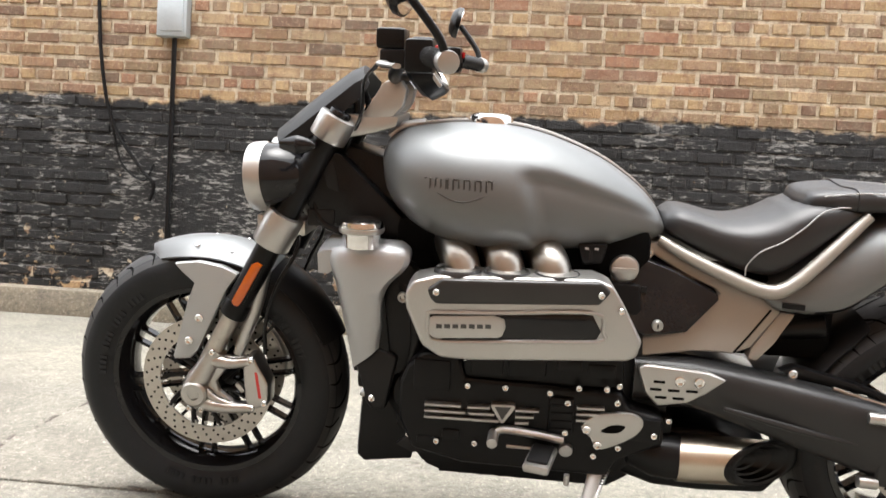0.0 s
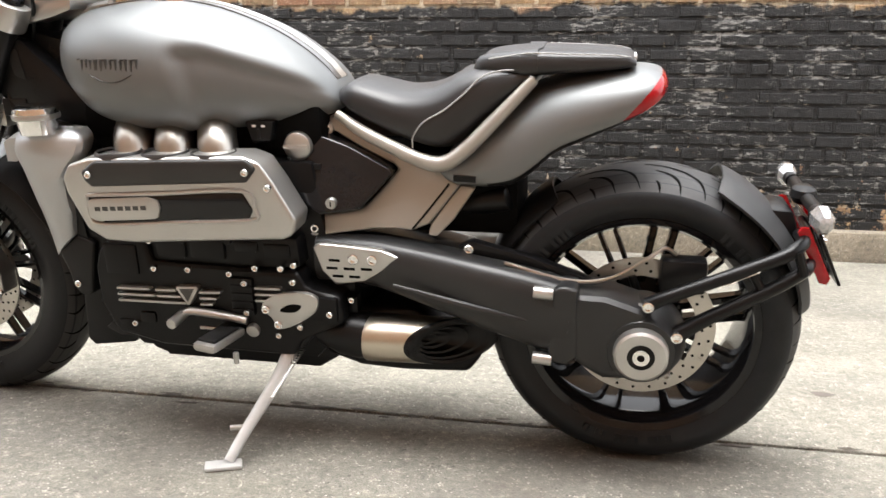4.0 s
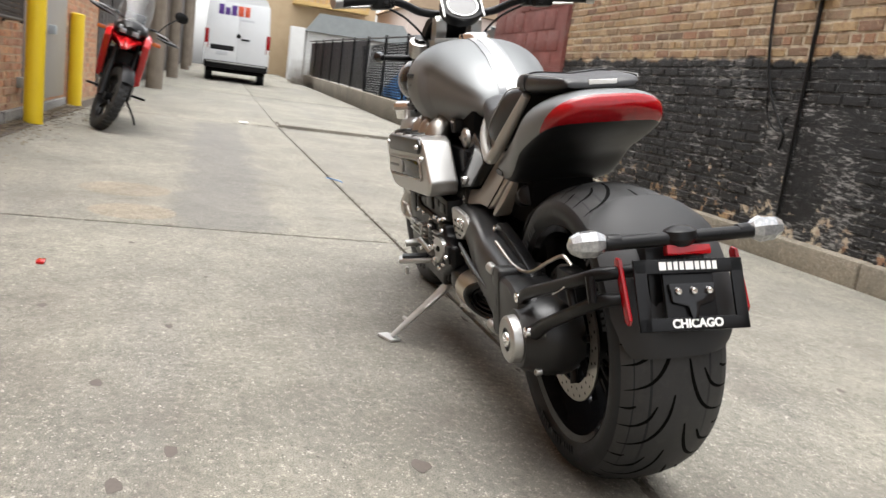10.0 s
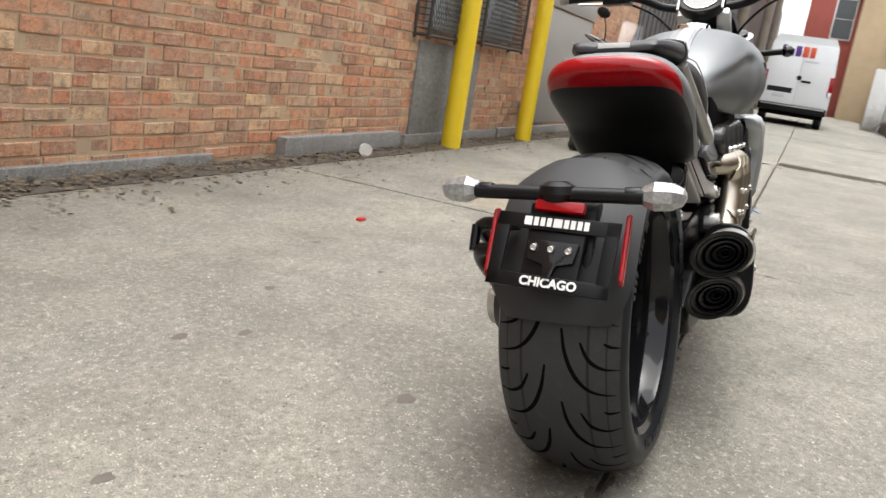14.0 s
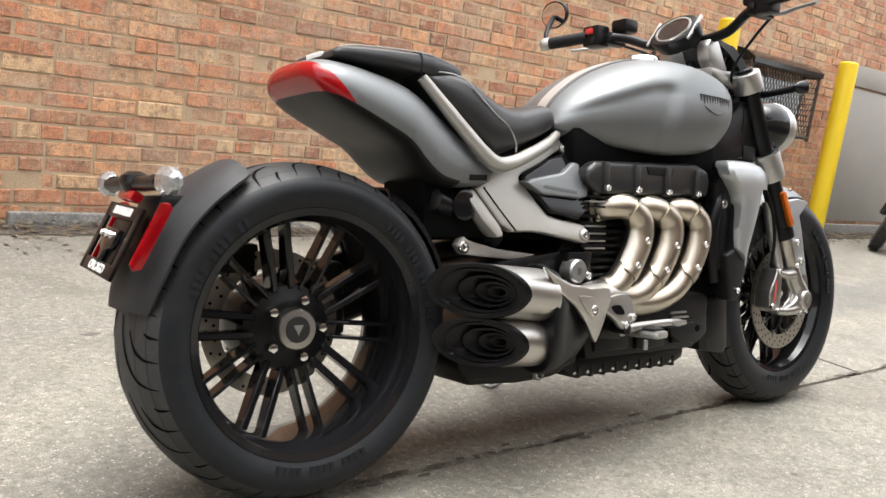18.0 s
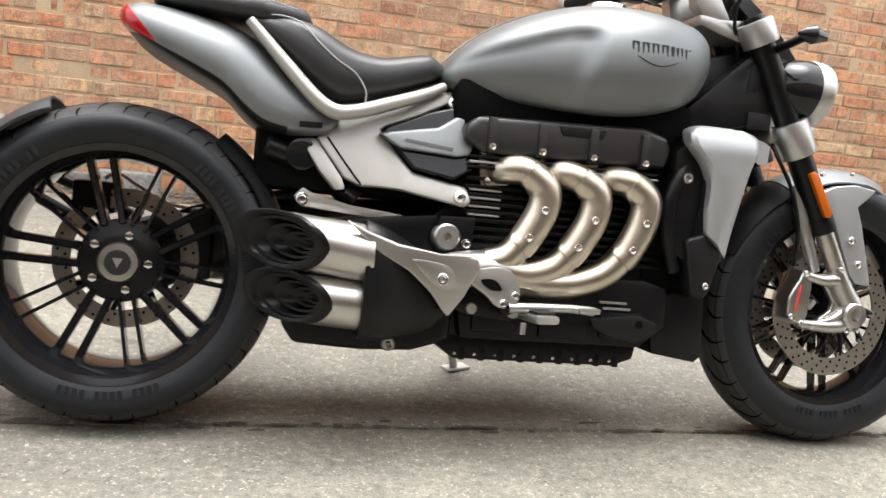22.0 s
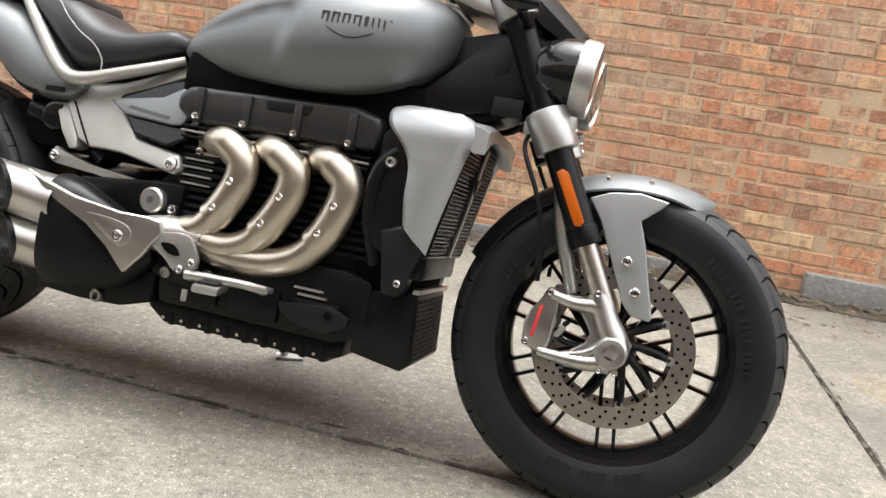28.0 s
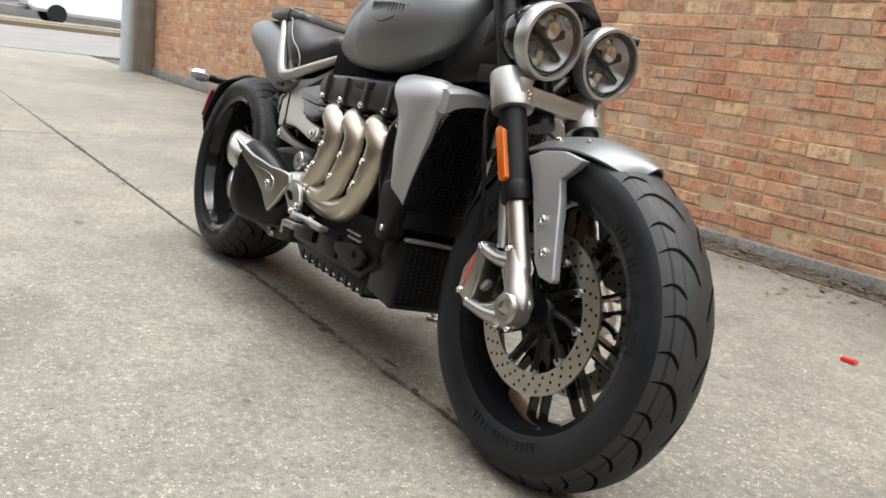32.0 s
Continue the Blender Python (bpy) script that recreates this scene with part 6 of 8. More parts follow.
part("catalyst_box", prism([(0.985, 0.33), (1.20, 0.335), (1.34, 0.27), (1.345, 0.235), (1.314, 0.193), (1.174, 0.186), (1.07, 0.190), (0.99, 0.215)], -0.11, 0.125, 0.025, seg=3), black_cast, bike, "black exhaust collector box")
part("box_bolt", bolt((1.121, 0.120, 0.203), 0.015, (0, 1, 0), 0.014), alu, bike)
ml = part("left_silencer", loft([[(x, -0.150 + w * math.cos(a), zc + h * math.sin(a)) for a in [2 * math.pi * k / 28 for k in range(28)]] for x, w, h, zc in ((1.00, 0.035, 0.035, 0.300), (1.05, 0.048, 0.048, 0.290), (1.09, 0.051, 0.051, 0.288), (1.125, 0.046, 0.046, 0.286))]), black, bike, "black left silencer")
can(-0.150, 0.284, 1.105, 1.297, 0.053, 1.6, ml, -1, 0.02, 0.0, header_steel)

# belly and small covers
part("belly_pan", prism([(0.545, 0.225), (0.98, 0.230), (1.02, 0.205), (0.97, 0.172), (0.60, 0.172), (0.55, 0.19)], -0.10, 0.092, 0.010), black_cast, bike, "ribbed black sump")
for k in range(9):
    part("sump_rib", box(0.585 + 0.045 * k, 0.600 + 0.045 * k, -0.095, 0.0935, 0.1705, 0.20, 0.004), black_cast, bike)
    part("sump_bolt", bolt((0.61 + 0.045 * k, 0.091, 0.185), 0.0045, (0, 1, 0)), chrome, bike)
part("toe_guard", prism([(0.690, 0.285), (0.575, 0.298), (0.530, 0.282), (0.535, 0.262), (0.575, 0.238), (0.640, 0.245), (0.680, 0.265)], 0.136, 0.152, 0.006), grey_plastic, bike, "charcoal engine guard plate")
part("toe_guard", prism([(0.495, 0.275), (0.530, 0.302), (0.600, 0.292), (0.670, 0.268), (0.660, 0.258), (0.530, 0.258)], -0.185, -0.168, 0.006), grey_plastic, bike, "charcoal engine guard plate")
# hole drawn as a near-black disc on the plate, shade by colour
part("guard_hole", rod((0.575, 0.150, 0.278), (0.575, 0.1535, 0.278), 0.009, 16), void, bike)

# pegs, levers, stand
def heel_plate(s, y, pts, hole, bolts):
    h = part("heel_plate", prism(pts, s * (y - 0.014), s * y, 0.005, smooth=4), alu, bike, "pale silver heel plate with slot")
    # slot is a near-black patch on the face, shaded by its colour
    part("heel_slot", prism(hole, s * (y - 0.0005), s * (y + 0.0012), 0, smooth=3), void, h)
    for p in bolts:
        part("heel_bolt", bolt((p[0], s * y, p[1]), 0.009, (0, s, 0)), chrome, h)


heel_plate(-1, 0.214, [(0.893, 0.364), (0.925, 0.394), (0.990, 0.402), (1.020, 0.388), (1.010, 0.357), (0.960, 0.324), (0.928, 0.317), (0.915, 0.340)], [(0.935, 0.358), (0.956, 0.374), (0.984, 0.374), (0.970, 0.358)], [(0.905, 0.360), (0.930, 0.327)])
heel_plate(1, 0.186, [(0.990, 0.366), (0.970, 0.374), (0.898, 0.381), (0.868, 0.345), (0.866, 0.318), (0.896, 0.298), (0.918, 0.304), (0.938, 0.322), (0.972, 0.344)], [(0.952, 0.354), (0.922, 0.356), (0.905, 0.336), (0.932, 0.336)], [(0.876, 0.326), (0.900, 0.308)])
hg = part("heat_guard", prism([(1.004, 0.492), (1.018, 0.500), (1.150, 0.492), (1.188, 0.478), (1.150, 0.446), (1.112, 0.422), (1.050, 0.410), (1.022, 0.440)], -0.180, -0.160, 0.006, seg=3), alu, bike, "pale silver slotted heat guard")
for x, z in ((1.050, 0.465), (1.044, 0.448), (1.081, 0.448), (1.118, 0.449), (1.056, 0.431), (1.092, 0.431)):
    # each slot is a near-black bar on the guard, shade in colour
    part("guard_slot", box(x - 0.012, x + 0.012, -0.1808, -0.179, z - 0.003, z + 0.003, 0.001), void, hg)
for x in (1.091, 1.131):
    part("guard_bolt", bolt((x, -0.180, 0.470), 0.011, (0, -1, 0)), chrome, hg)
for s in (-1, 1):
    x0, z0, ya, yb = (0.866, 0.303, 0.205, 0.312) if s < 0 else (0.862, 0.284, 0.150, 0.235)
    swing = Matrix.Translation((x0, 0, z0)) @ Matrix.Rotation(radians(s * 12), 4, "Z") @ Matrix.Translation((-x0, 0, -z0))
    lo, hi = sorted((s * ya, s * yb))
    pm = part("footpeg", box(x0 - 0.028, x0 + 0.028, lo, hi, z0 - 0.009, z0 + 0.010, 0.009, m=swing), alu, bike, "silver footpeg with rubber pad")
    part("peg_rubber", box(x0 - 0.022, x0 + 0.022, lo + 0.012, hi - 0.012, z0 + 0.009, z0 + 0.016, 0.004, m=swing), grey_plastic, pm)
    part("peg_hinge", rod((x0, s * 0.13, z0 + 0.02), (x0, s * (ya + 0.004), z0), 0.015, 14, bev=0.003), alu, pm)
    part("peg_feeler", rod((x0, s * (yb - 0.02), z0 - 0.009), (x0, s * (yb - 0.02), z0 - 0.032), 0.006, 10), alu, pm)
lev = part("gear_lever", tube([(0.858, -0.208, 0.330), (0.80, -0.213, 0.340), (0.735, -0.216, 0.346), (0.715, -0.218, 0.338)], [0.010, 0.009, 0.009, 0.008], 12, 5, flat=1.3), alu, bike, "silver gear lever")
part("lever_toe", rod((0.712, -0.214, 0.336), (0.710, -0.264, 0.333), 0.0115, 16, bev=0.003), alu, lev)
part("gear_linkage", rod((0.740, -0.198, 0.300), (0.835, -0.196, 0.298), 0.0045, 10), alu, lev)
br = part("brake_pedal", tube([(0.885, 0.180, 0.300), (0.83, 0.184, 0.304), (0.75, 0.187, 0.307), (0.700, 0.188, 0.304)], [0.012, 0.010, 0.009, 0.010], 12, 5), alu, bike, "silver brake pedal")
part("pedal_pad", box(0.690, 0.738, 0.172, 0.204, 0.300, 0.312, 0.004), alu, br)
part("pedal_pivot", rod((0.890, 0.12, 0.300), (0.890, 0.186, 0.300), 0.016, 16, bev=0.003), black, br)
bracket = part("peg_bracket", prism([(0.99, 0.36), (0.93, 0.355), (0.85, 0.31), (0.86, 0.265), (0.97, 0.275), (1.02, 0.30)], 0.105, 0.142, 0.008), black, bike)
part("peg_bracket", prism([(1.00, 0.36), (0.93, 0.355), (0.86, 0.33), (0.87, 0.275), (0.97, 0.262), (1.00, 0.30)], -0.190, -0.130, 0.008), black, bike)
part("sensor_bolt", bolt((0.955, 0.143, 0.290), 0.012, (0, 1, 0)), alu, bike)

# side stand: foot rests on the ground to the left
inv = BIKE_AT.inverted()
foot = inv @ Vector((0.852, -0.330, 0.012))
top = Vector((0.940, -0.165, 0.262))
st = part("side_stand", tube([top, top.lerp(foot, 0.35) + Vector((0.006, 0, 0)), top.lerp(foot, 0.75), foot], [0.017, 0.0145, 0.012, 0.011], 16, 5, flat=0.75), stand_grey, bike, "pale silver side stand, folded out")
part("stand_foot", box(-0.045, 0.030, -0.020, 0.020, 0.001, 0.010, 0.004, m=inv @ Matrix.Translation((0.850, -0.335, 0)) @ pose(0, 0, 0, 0, 0, 25)), stand_grey, st)
part("stand_tang", rod(top.lerp(foot, 0.72), top.lerp(foot, 0.72) + Vector((-0.035, -0.01, 0.0)), 0.006, 10), alu, st)
part("stand_pivot", rod(top + Vector((0, -0.02, 0)), top + Vector((0, 0.03, 0)), 0.018, 16, bev=0.003), alu, st)
bm = bmesh.new()
sp0, sp1 = top.lerp(foot, 0.06) + Vector((0.024, 0, 0)), top.lerp(foot, 0.45) + Vector((0.014, 0, 0))
for k in range(18):
    p = sp0.lerp(sp1, k / 17)
    lathe([(0.0062, -0.0015), (0.0082, 0), (0.0062, 0.0015)], p, 10, bm, "z")
part("stand_spring", bm, steel, st)

# ---- radiator and shrouds ----
rad = part("radiator", prism([(0.352, 0.680), (0.375, 0.700), (0.450, 0.700), (0.480, 0.44), (0.396, 0.43)], -0.168, 0.168, 0.006), black, bike, "black radiator with mesh guard")
bm = bmesh.new()
for k in range(20):
    y = -0.155 + 0.310 * k / 19
    rod((0.3495, y, 0.672), (0.3935, y, 0.437), 0.0015, 5, bm)
for k in range(30):
    t = k / 29
    x, z = 0.3495 + 0.044 * t, 0.672 - 0.235 * t
    rod((x, -0.16, z), (x, 0.16, z), 0.0014, 5, bm)
part("mesh_guard", bm, black_gloss, rad, "black wire guard", 0)
RM = Matrix.Translation((0.3495, 0, 0.672)) @ pose(0, 0, 0, 0, -10.6, 0)       # the guard's own face: x back, y right, z up
brace = part("guard_brace", prism([(-0.001, 0.004), (0.013, 0.004), (0.006, -0.080), (-0.007, -0.160), (-0.008, -0.240), (-0.020, -0.240), (-0.017, -0.160), (-0.008, -0.080)], 0.002, 0.008, 0.002, m=RM @ Matrix.Rotation(radians(90), 4, "Z")), alu, rad, "slim curved silver brace")
part("brace_badge", prism([(-0.017, -0.062), (0.019, -0.062), (0.001, -0.096)], 0.006, 0.012, 0.002, m=RM @ Matrix.Rotation(radians(90), 4, "Z")), black_gloss, brace, "small black triangular badge")
rings = []
for k in range(17):
    y = -0.176 + 0.352 * k / 16
    u = abs(y) / 0.176
    zt, th = 0.717 - 0.016 * u ** 4, 0.028 + 0.022 * u ** 3
    rings.append([(0.318, y, zt - th), (0.316, y, zt - 0.008), (0.330, y, zt), (0.400, y, zt + 0.006), (0.405, y, zt - 0.006), (0.340, y, zt - th)])
part("top_bridge", loft(rings), panel_silver, rad, "arched silver radiator bridge", 40)


def shroud(s):
    # stations down the panel: height, front x, back x, outer y, inner front y
    rows = smooth_table([(0.722, 0.392, 0.490, 0.172, 0.160), (0.708, 0.356, 0.514, 0.190, 0.164), (0.676, 0.350, 0.510, 0.200, 0.164), (0.640, 0.362, 0.476, 0.200, 0.164), (0.600, 0.372, 0.458, 0.199, 0.164), (0.540, 0.386, 0.457, 0.195, 0.164), (0.490, 0.398, 0.457, 0.190, 0.164), (0.448, 0.405, 0.452, 0.185, 0.164)][::-1], 3)
    rings = []
    for z, xf, xb, yo, yi in rows:
        ring = [(xf - 0.006, s * (yi - 0.012), z), (xf - 0.010, s * (yi + 0.006), z), (xf + 0.002, s * (yo - 0.010), z), (xf + 0.018, s * yo, z), ((xf + xb) / 2, s * (yo + 0.003), z), (xb - 0.010, s * yo, z), (xb, s * (yo - 0.010), z), (xb, s * (yo - 0.045), z), (xf, s * (yi - 0.030), z)]
        # the foot of the panel is cut on a slant, higher at the back
        lift = 0.9 * min(1.0, max(0.0, (0.56 - z) / 0.09))
        rings.append([(x, y, h + lift * (x - xf)) for x, y, h in ring])
    sh = part("radiator_shroud", loft(rings), panel_silver, bike, "satin silver radiator shroud", 42)
    part("shroud_lower", prism([(0.400, 0.450), (0.452, 0.490), (0.495, 0.472), (0.482, 0.41), (0.470, 0.350), (0.440, 0.345), (0.424, 0.365), (0.418, 0.40)], s * 0.125, s * 0.176, 0.010, seg=3), grey_plastic, bike, "charcoal lower shroud")
    part("shroud_bolt", bolt((0.440, s * 0.176, 0.375), 0.008, (0, s, 0)), chrome, sh)
    part("shroud_backing", prism([(0.49, 0.70), (0.53, 0.66), (0.53, 0.45), (0.48, 0.42), (0.44, 0.50), (0.45, 0.62)], s * 0.100, s * 0.160, 0.008), black, bike)
    part("side_bolt", bolt((0.501, s * 0.160, 0.606), 0.012, (0, s, 0), 0.010), alu, bike)
    if s < 0:
        c = part("coolant_cap", lathe([(0.0, 0.776), (0.030, 0.776), (0.043, 0.770), (0.046, 0.760), (0.044, 0.748), (0.040, 0.742), (0.036, 0.715), (0, 0.715)], (0.412, -0.180, 0), 40, axis="z"), chrome, sh, "polished coolant filler cap")
        part("cap_band", lathe([(0.0465, 0.758), (0.0475, 0.755), (0.0475, 0.750), (0.0465, 0.747)], (0.412, -0.180, 0), 40, axis="z"), alu, c)


mirror(shroud)
oc = part("oil_cooler", prism([(0.408, 0.352), (0.418, 0.358), (0.540, 0.340), (0.525, 0.212), (0.415, 0.196), (0.398, 0.212)], -0.125, 0.125, 0.008), black, bike, "black oil cooler housing")
bm = bmesh.new()
for k in range(15):
    y = -0.108 + 0.216 * k / 14
    rod((0.4055, y, 0.345), (0.3965, y, 0.218), 0.0012, 5, bm)
for k in range(14):
    t = k / 13
    rod((0.4055 - 0.009 * t, -0.112, 0.345 - 0.127 * t), (0.4055 - 0.009 * t, 0.112, 0.345 - 0.127 * t), 0.0012, 5, bm)
part("cooler_mesh", bm, grey_plastic, oc, "wire guard", 0)
part("cooler_trim", box(0.402, 0.418, -0.128, 0.128, 0.356, 0.366, 0.003), alu, oc)
part("lower_stay", box(0.40, 0.47, -0.15, 0.15, 0.384, 0.44, 0.012), black, bike)
# filler block behind the radiator, its colour stands for shade between parts
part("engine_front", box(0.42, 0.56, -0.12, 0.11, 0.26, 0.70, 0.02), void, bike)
part("loom", tube([(0.33, -0.075, 0.86), (0.29, -0.095, 0.80), (0.31, -0.105, 0.745), (0.38, -0.11, 0.72)], 0.008, 8, 5), black, bike)
for s in (-1, 1):
    part("hose", tube([(0.46, s * 0.13, 0.66), (0.52, s * 0.155, 0.60), (0.53, s * 0.15, 0.50), (0.50, s * 0.14, 0.40)], 0.016, 12, 5), black, bike, "black coolant hose")

# ---- the alley's fixtures and surroundings ----
def rise(x):
    """The alley climbs gently past its broken joint, and the street end too."""
    return max(0.0, (-8.35 - x) * 0.016) + max(0.0, (x - 14.0) * 0.016)


far_mats = dict(
    wood=surf("weathered_pole_wood", (0.13, 0.105, 0.08), (0.23, 0.19, 0.15), 0.85, 0.08, 0, 5, 1.0, 0.7, 0.006, stretch=(60, 60, 3)),
    galv=surf("galvanised_steel", (0.36, 0.40, 0.42), (0.46, 0.50, 0.52), 0.45, 0.1, 0.5, 6, 80, 0.1, 0.001),
    cage=surf("rusted_dark_steel", (0.03, 0.026, 0.022), (0.075, 0.06, 0.05), 0.6, 0.1, 0.3, 10, 120, 0.2, 0.001),
    plate=concrete("grey_cement_render", (0.30, 0.29, 0.27), (0.21, 0.20, 0.185), 0.2),
    steel_door=surf("grey_steel_plate", (0.24, 0.225, 0.20), (0.31, 0.29, 0.26), 0.5, 0.1, 0.2, 2.5, 50, 0.1, 0.002, dust=0.3),
    dark_door=surf("dark_corrugated_steel", (0.05, 0.046, 0.044), (0.085, 0.075, 0.07), 0.5, 0.1, 0.2, 2, 40, 0.1, 0.002),
    van=surf("white_van_paint", (0.70, 0.71, 0.72), (0.76, 0.77, 0.78), 0.25, 0.05, 0, 2, 200, 0.0, coat=0.5),
    glassy=surf("dark_window_glass", (0.02, 0.024, 0.028), (0.035, 0.04, 0.045), 0.08, 0.03, coat=0.6),
    red=surf("gloss_red_bodywork", (0.46, 0.008, 0.012), (0.55, 0.014, 0.016), 0.18, 0.05, 0, 4, 300, 0.0, coat=0.6),
    redwall=concrete("dull_red_painted_masonry", (0.23, 0.062, 0.05), (0.17, 0.045, 0.038), 0.15),
    moss=kerb_concrete,
    bag=surf("blue_plastic_sack", (0.05, 0.22, 0.55), (0.10, 0.32, 0.68), 0.3, 0.08, 0, 9, 60, 0.5, 0.01),
    white=surf("white_painted_siding", (0.62, 0.62, 0.60), (0.72, 0.72, 0.70), 0.6, 0.06, 0, 3, 40, 0.1, 0.002),
    house_red=surf("red_brick_house", (0.30, 0.07, 0.055), (0.38, 0.10, 0.075), 0.85, 0.05, 0, 2, 30, 0.3, 0.01),
    house_tan=surf("tan_brick_house", (0.46, 0.34, 0.21), (0.55, 0.42, 0.27), 0.85, 0.05, 0, 2, 30, 0.3, 0.01),
    house_pink=surf("pale_stucco_house", (0.55, 0.45, 0.40), (0.62, 0.52, 0.46), 0.85, 0.05, 0, 2, 30, 0.2, 0.01),
    shingle=surf("grey_roof_shingle", (0.24, 0.26, 0.26), (0.32, 0.34, 0.34), 0.9, 0.05, 0, 4, 50, 0.5, 0.01),
    brown_roof=surf("brown_roof_shingle", (0.33, 0.24, 0.16), (0.42, 0.31, 0.21), 0.9, 0.05, 0, 4, 50, 0.5, 0.01),
    porch=surf("ochre_porch_timber", (0.50, 0.33, 0.12), (0.58, 0.40, 0.17), 0.7, 0.05, 0, 5, 60, 0.2, 0.002),
    asphalt=concrete("pale_worn_asphalt", (0.22, 0.215, 0.205), (0.16, 0.155, 0.15), 0.2),
    litter=surf("dead_leaf_litter", (0.075, 0.054, 0.033), (0.19, 0.145, 0.09), 0.9, 0.05, 0, 30, 200, 0.4, 0.003),
    grit=surf("pale_stone_grit", (0.30, 0.275, 0.235), (0.46, 0.43, 0.38), 0.8, 0.05),
    paper=surf("off_white_paper", (0.66, 0.64, 0.60), (0.74, 0.72, 0.68), 0.7, 0.05),
)

# cement footing blocks along the south wall
for xa, xb, h, d in ((-8.0, -4.8, 0.11, 0.05), (-4.75, -2.62, 0.10, 0.05), (-2.50, -0.92, 0.135, 0.075), (-0.30, 1.70, 0.06, 0.04), (1.82, 2.12, 0.10, 0.08), (2.16, 5.2, 0.075, 0.05), (5.25, 12.4, 0.09, 0.05)):
    f = part("footing", box(xa, xb, YB - 0.02, YB + d, -0.1, h, 0.012), far_mats["plate"])
    tagged(f, "rough cement footing block at the foot of the brick wall", "footing", kind="structure")

# leaf litter and grit in the strip along the wall
rl = random.Random(11)
verts, faces = [], []
for k in range(8200):
    x = rl.uniform(-8, 9)
    y = YB + 0.03 + abs(rl.gauss(0, 0.14)) + (0.02 if rl.random() < 0.9 else rl.uniform(0, 0.5))
    s, a = rl.uniform(0.005, 0.024), rl.uniform(0, 6.3)
    z = 0.004 + max(0, 0.035 - (y - YB) * 0.12) * rl.random()
    c, sn = math.cos(a) * s, math.sin(a) * s
    b0 = len(verts)
    w = rl.uniform(0.25, 0.8)
    verts += [(x + c, y + sn, z), (x - sn * w, y + c * w, z + rl.uniform(0.001, 0.008)), (x - c, y - sn, z + rl.uniform(0, 0.006)), (x + sn * w, y - c * w, z)]
    faces.append((b0, b0 + 1, b0 + 2, b0 + 3))
me = bpy.data.meshes.new("leaf_litter")
me.from_pydata(verts, [], faces)
me.materials.append(far_mats["litter"])
tagged(new("leaf_litter", me), "dry brown leaf litter and grit along the wall foot", "litter", kind="stuff")
dirt = part("dirt_strip", box(-9, 9, YB - 0.01, -2.45, -0.05, 0.0035), joint_dirt)
tagged(dirt, "strip of bare dirt between slab and wall", "ground", kind="structure")
verts, faces = [], []
for k in range(1500):
    x, y = rl.uniform(-7, 6), rl.uniform(-2.4, 2.55)
    s = rl.uniform(0.0012, 0.0042)
    b0 = len(verts)
    verts += [(x - s, y - s, 0.0), (x + s, y - s * 0.7, 0.0), (x + s * 0.8, y + s, 0.0), (x - s * 0.7, y + s, 0.0), (x, y, s * 1.1)]
    faces += [(b0, b0 + 1, b0 + 4), (b0 + 1, b0 + 2, b0 + 4), (b0 + 2, b0 + 3, b0 + 4), (b0 + 3, b0, b0 + 4)]
me = bpy.data.meshes.new("grit")
me.from_pydata(verts, [], faces)
me.materials.append(far_mats["grit"])
tagged(new("grit", me), "pale grit and crumbs scattered on the concrete", "grit", kind="stuff")

# flat stains: gum and oil spots as thin patches
spot_mat = surf("dark_gum_spot", (0.07, 0.06, 0.05), (0.12, 0.10, 0.085), 0.8, 0.05, 0, 20, 120, 0.2, 0.001)
for x, y, r in ((1.70, -0.448, 0.030), (1.63, -0.957, 0.026), (1.273, -1.142, 0.024), (0.657, -1.37, 0.022), (1.773, -1.05, 0.028), (0.81, -1.0, 0.020), (2.2, 0.42, 0.03), (2.35, -0.7, 0.022), (0.2, -0.9, 0.018), (-0.3, -1.2, 0.02), (2.62, 0.9, 0.03), (0.495, 0.42, 0.012), (-0.4, 0.9, 0.02), (1.2, 1.1, 0.02)):
    pts = [(x + r * (1 + 0.25 * math.sin(3 * a + x * 9)) * math.cos(a), y + 0.62 * r * (1 + 0.2 * math.cos(2 * a + y * 7)) * math.sin(a)) for a in [2 * math.pi * q / 14 for q in range(14)]]
    bm = bmesh.new()
    bm.faces.new([bm.verts.new((px_, py_, 0.0012)) for px_, py_ in pts])
    tagged(part("ground_spot", bm, spot_mat), "dark trodden gum spot on the concrete", "stain", "spots on the slab")

cup = part("paper_cup", lathe([(0.0, 0.0), (0.032, 0.0), (0.034, 0.004), (0.043, 0.105), (0.0455, 0.107), (0.045, 0.111), (0.036, 0.112), (0.034, 0.109), (0, 0.109)], n=28, axis="x", m=Matrix.Translation((-1.80, -2.56, 0.046)) @ pose(0, 0, 0, 0, 0, 35)), far_mats["paper"])
tagged(cup, "crumpled white paper cup lying in the dirt", "cup")
cap_ = part("bottle_cap", box(0.115, 0.165, -1.480, -1.452, 0.001, 0.014, 0.005), far_mats["red"])
tagged(cap_, "small red plastic scrap lying on the slab", "litter")
straw = part("drinking_straw", tube([(-3.16, 0.0, 0.006), (-3.06, 0.06, 0.006), (-2.96, 0.09, 0.007)], 0.004, 8, 4), far_mats["bag"])
tagged(straw, "blue plastic drinking straw on the ground", "straw")
for p in ((-8.6, -0.45), (-8.9, 0.1), (-9.6, 0.6)):
    pc = part("paper_scrap", box(p[0] - 0.10, p[0] + 0.10, p[1] - 0.06, p[1] + 0.06, 0.005, 0.02, 0.006), far_mats["paper"])
    tagged(pc, "crumpled white paper scrap on the broken joint", "litter")
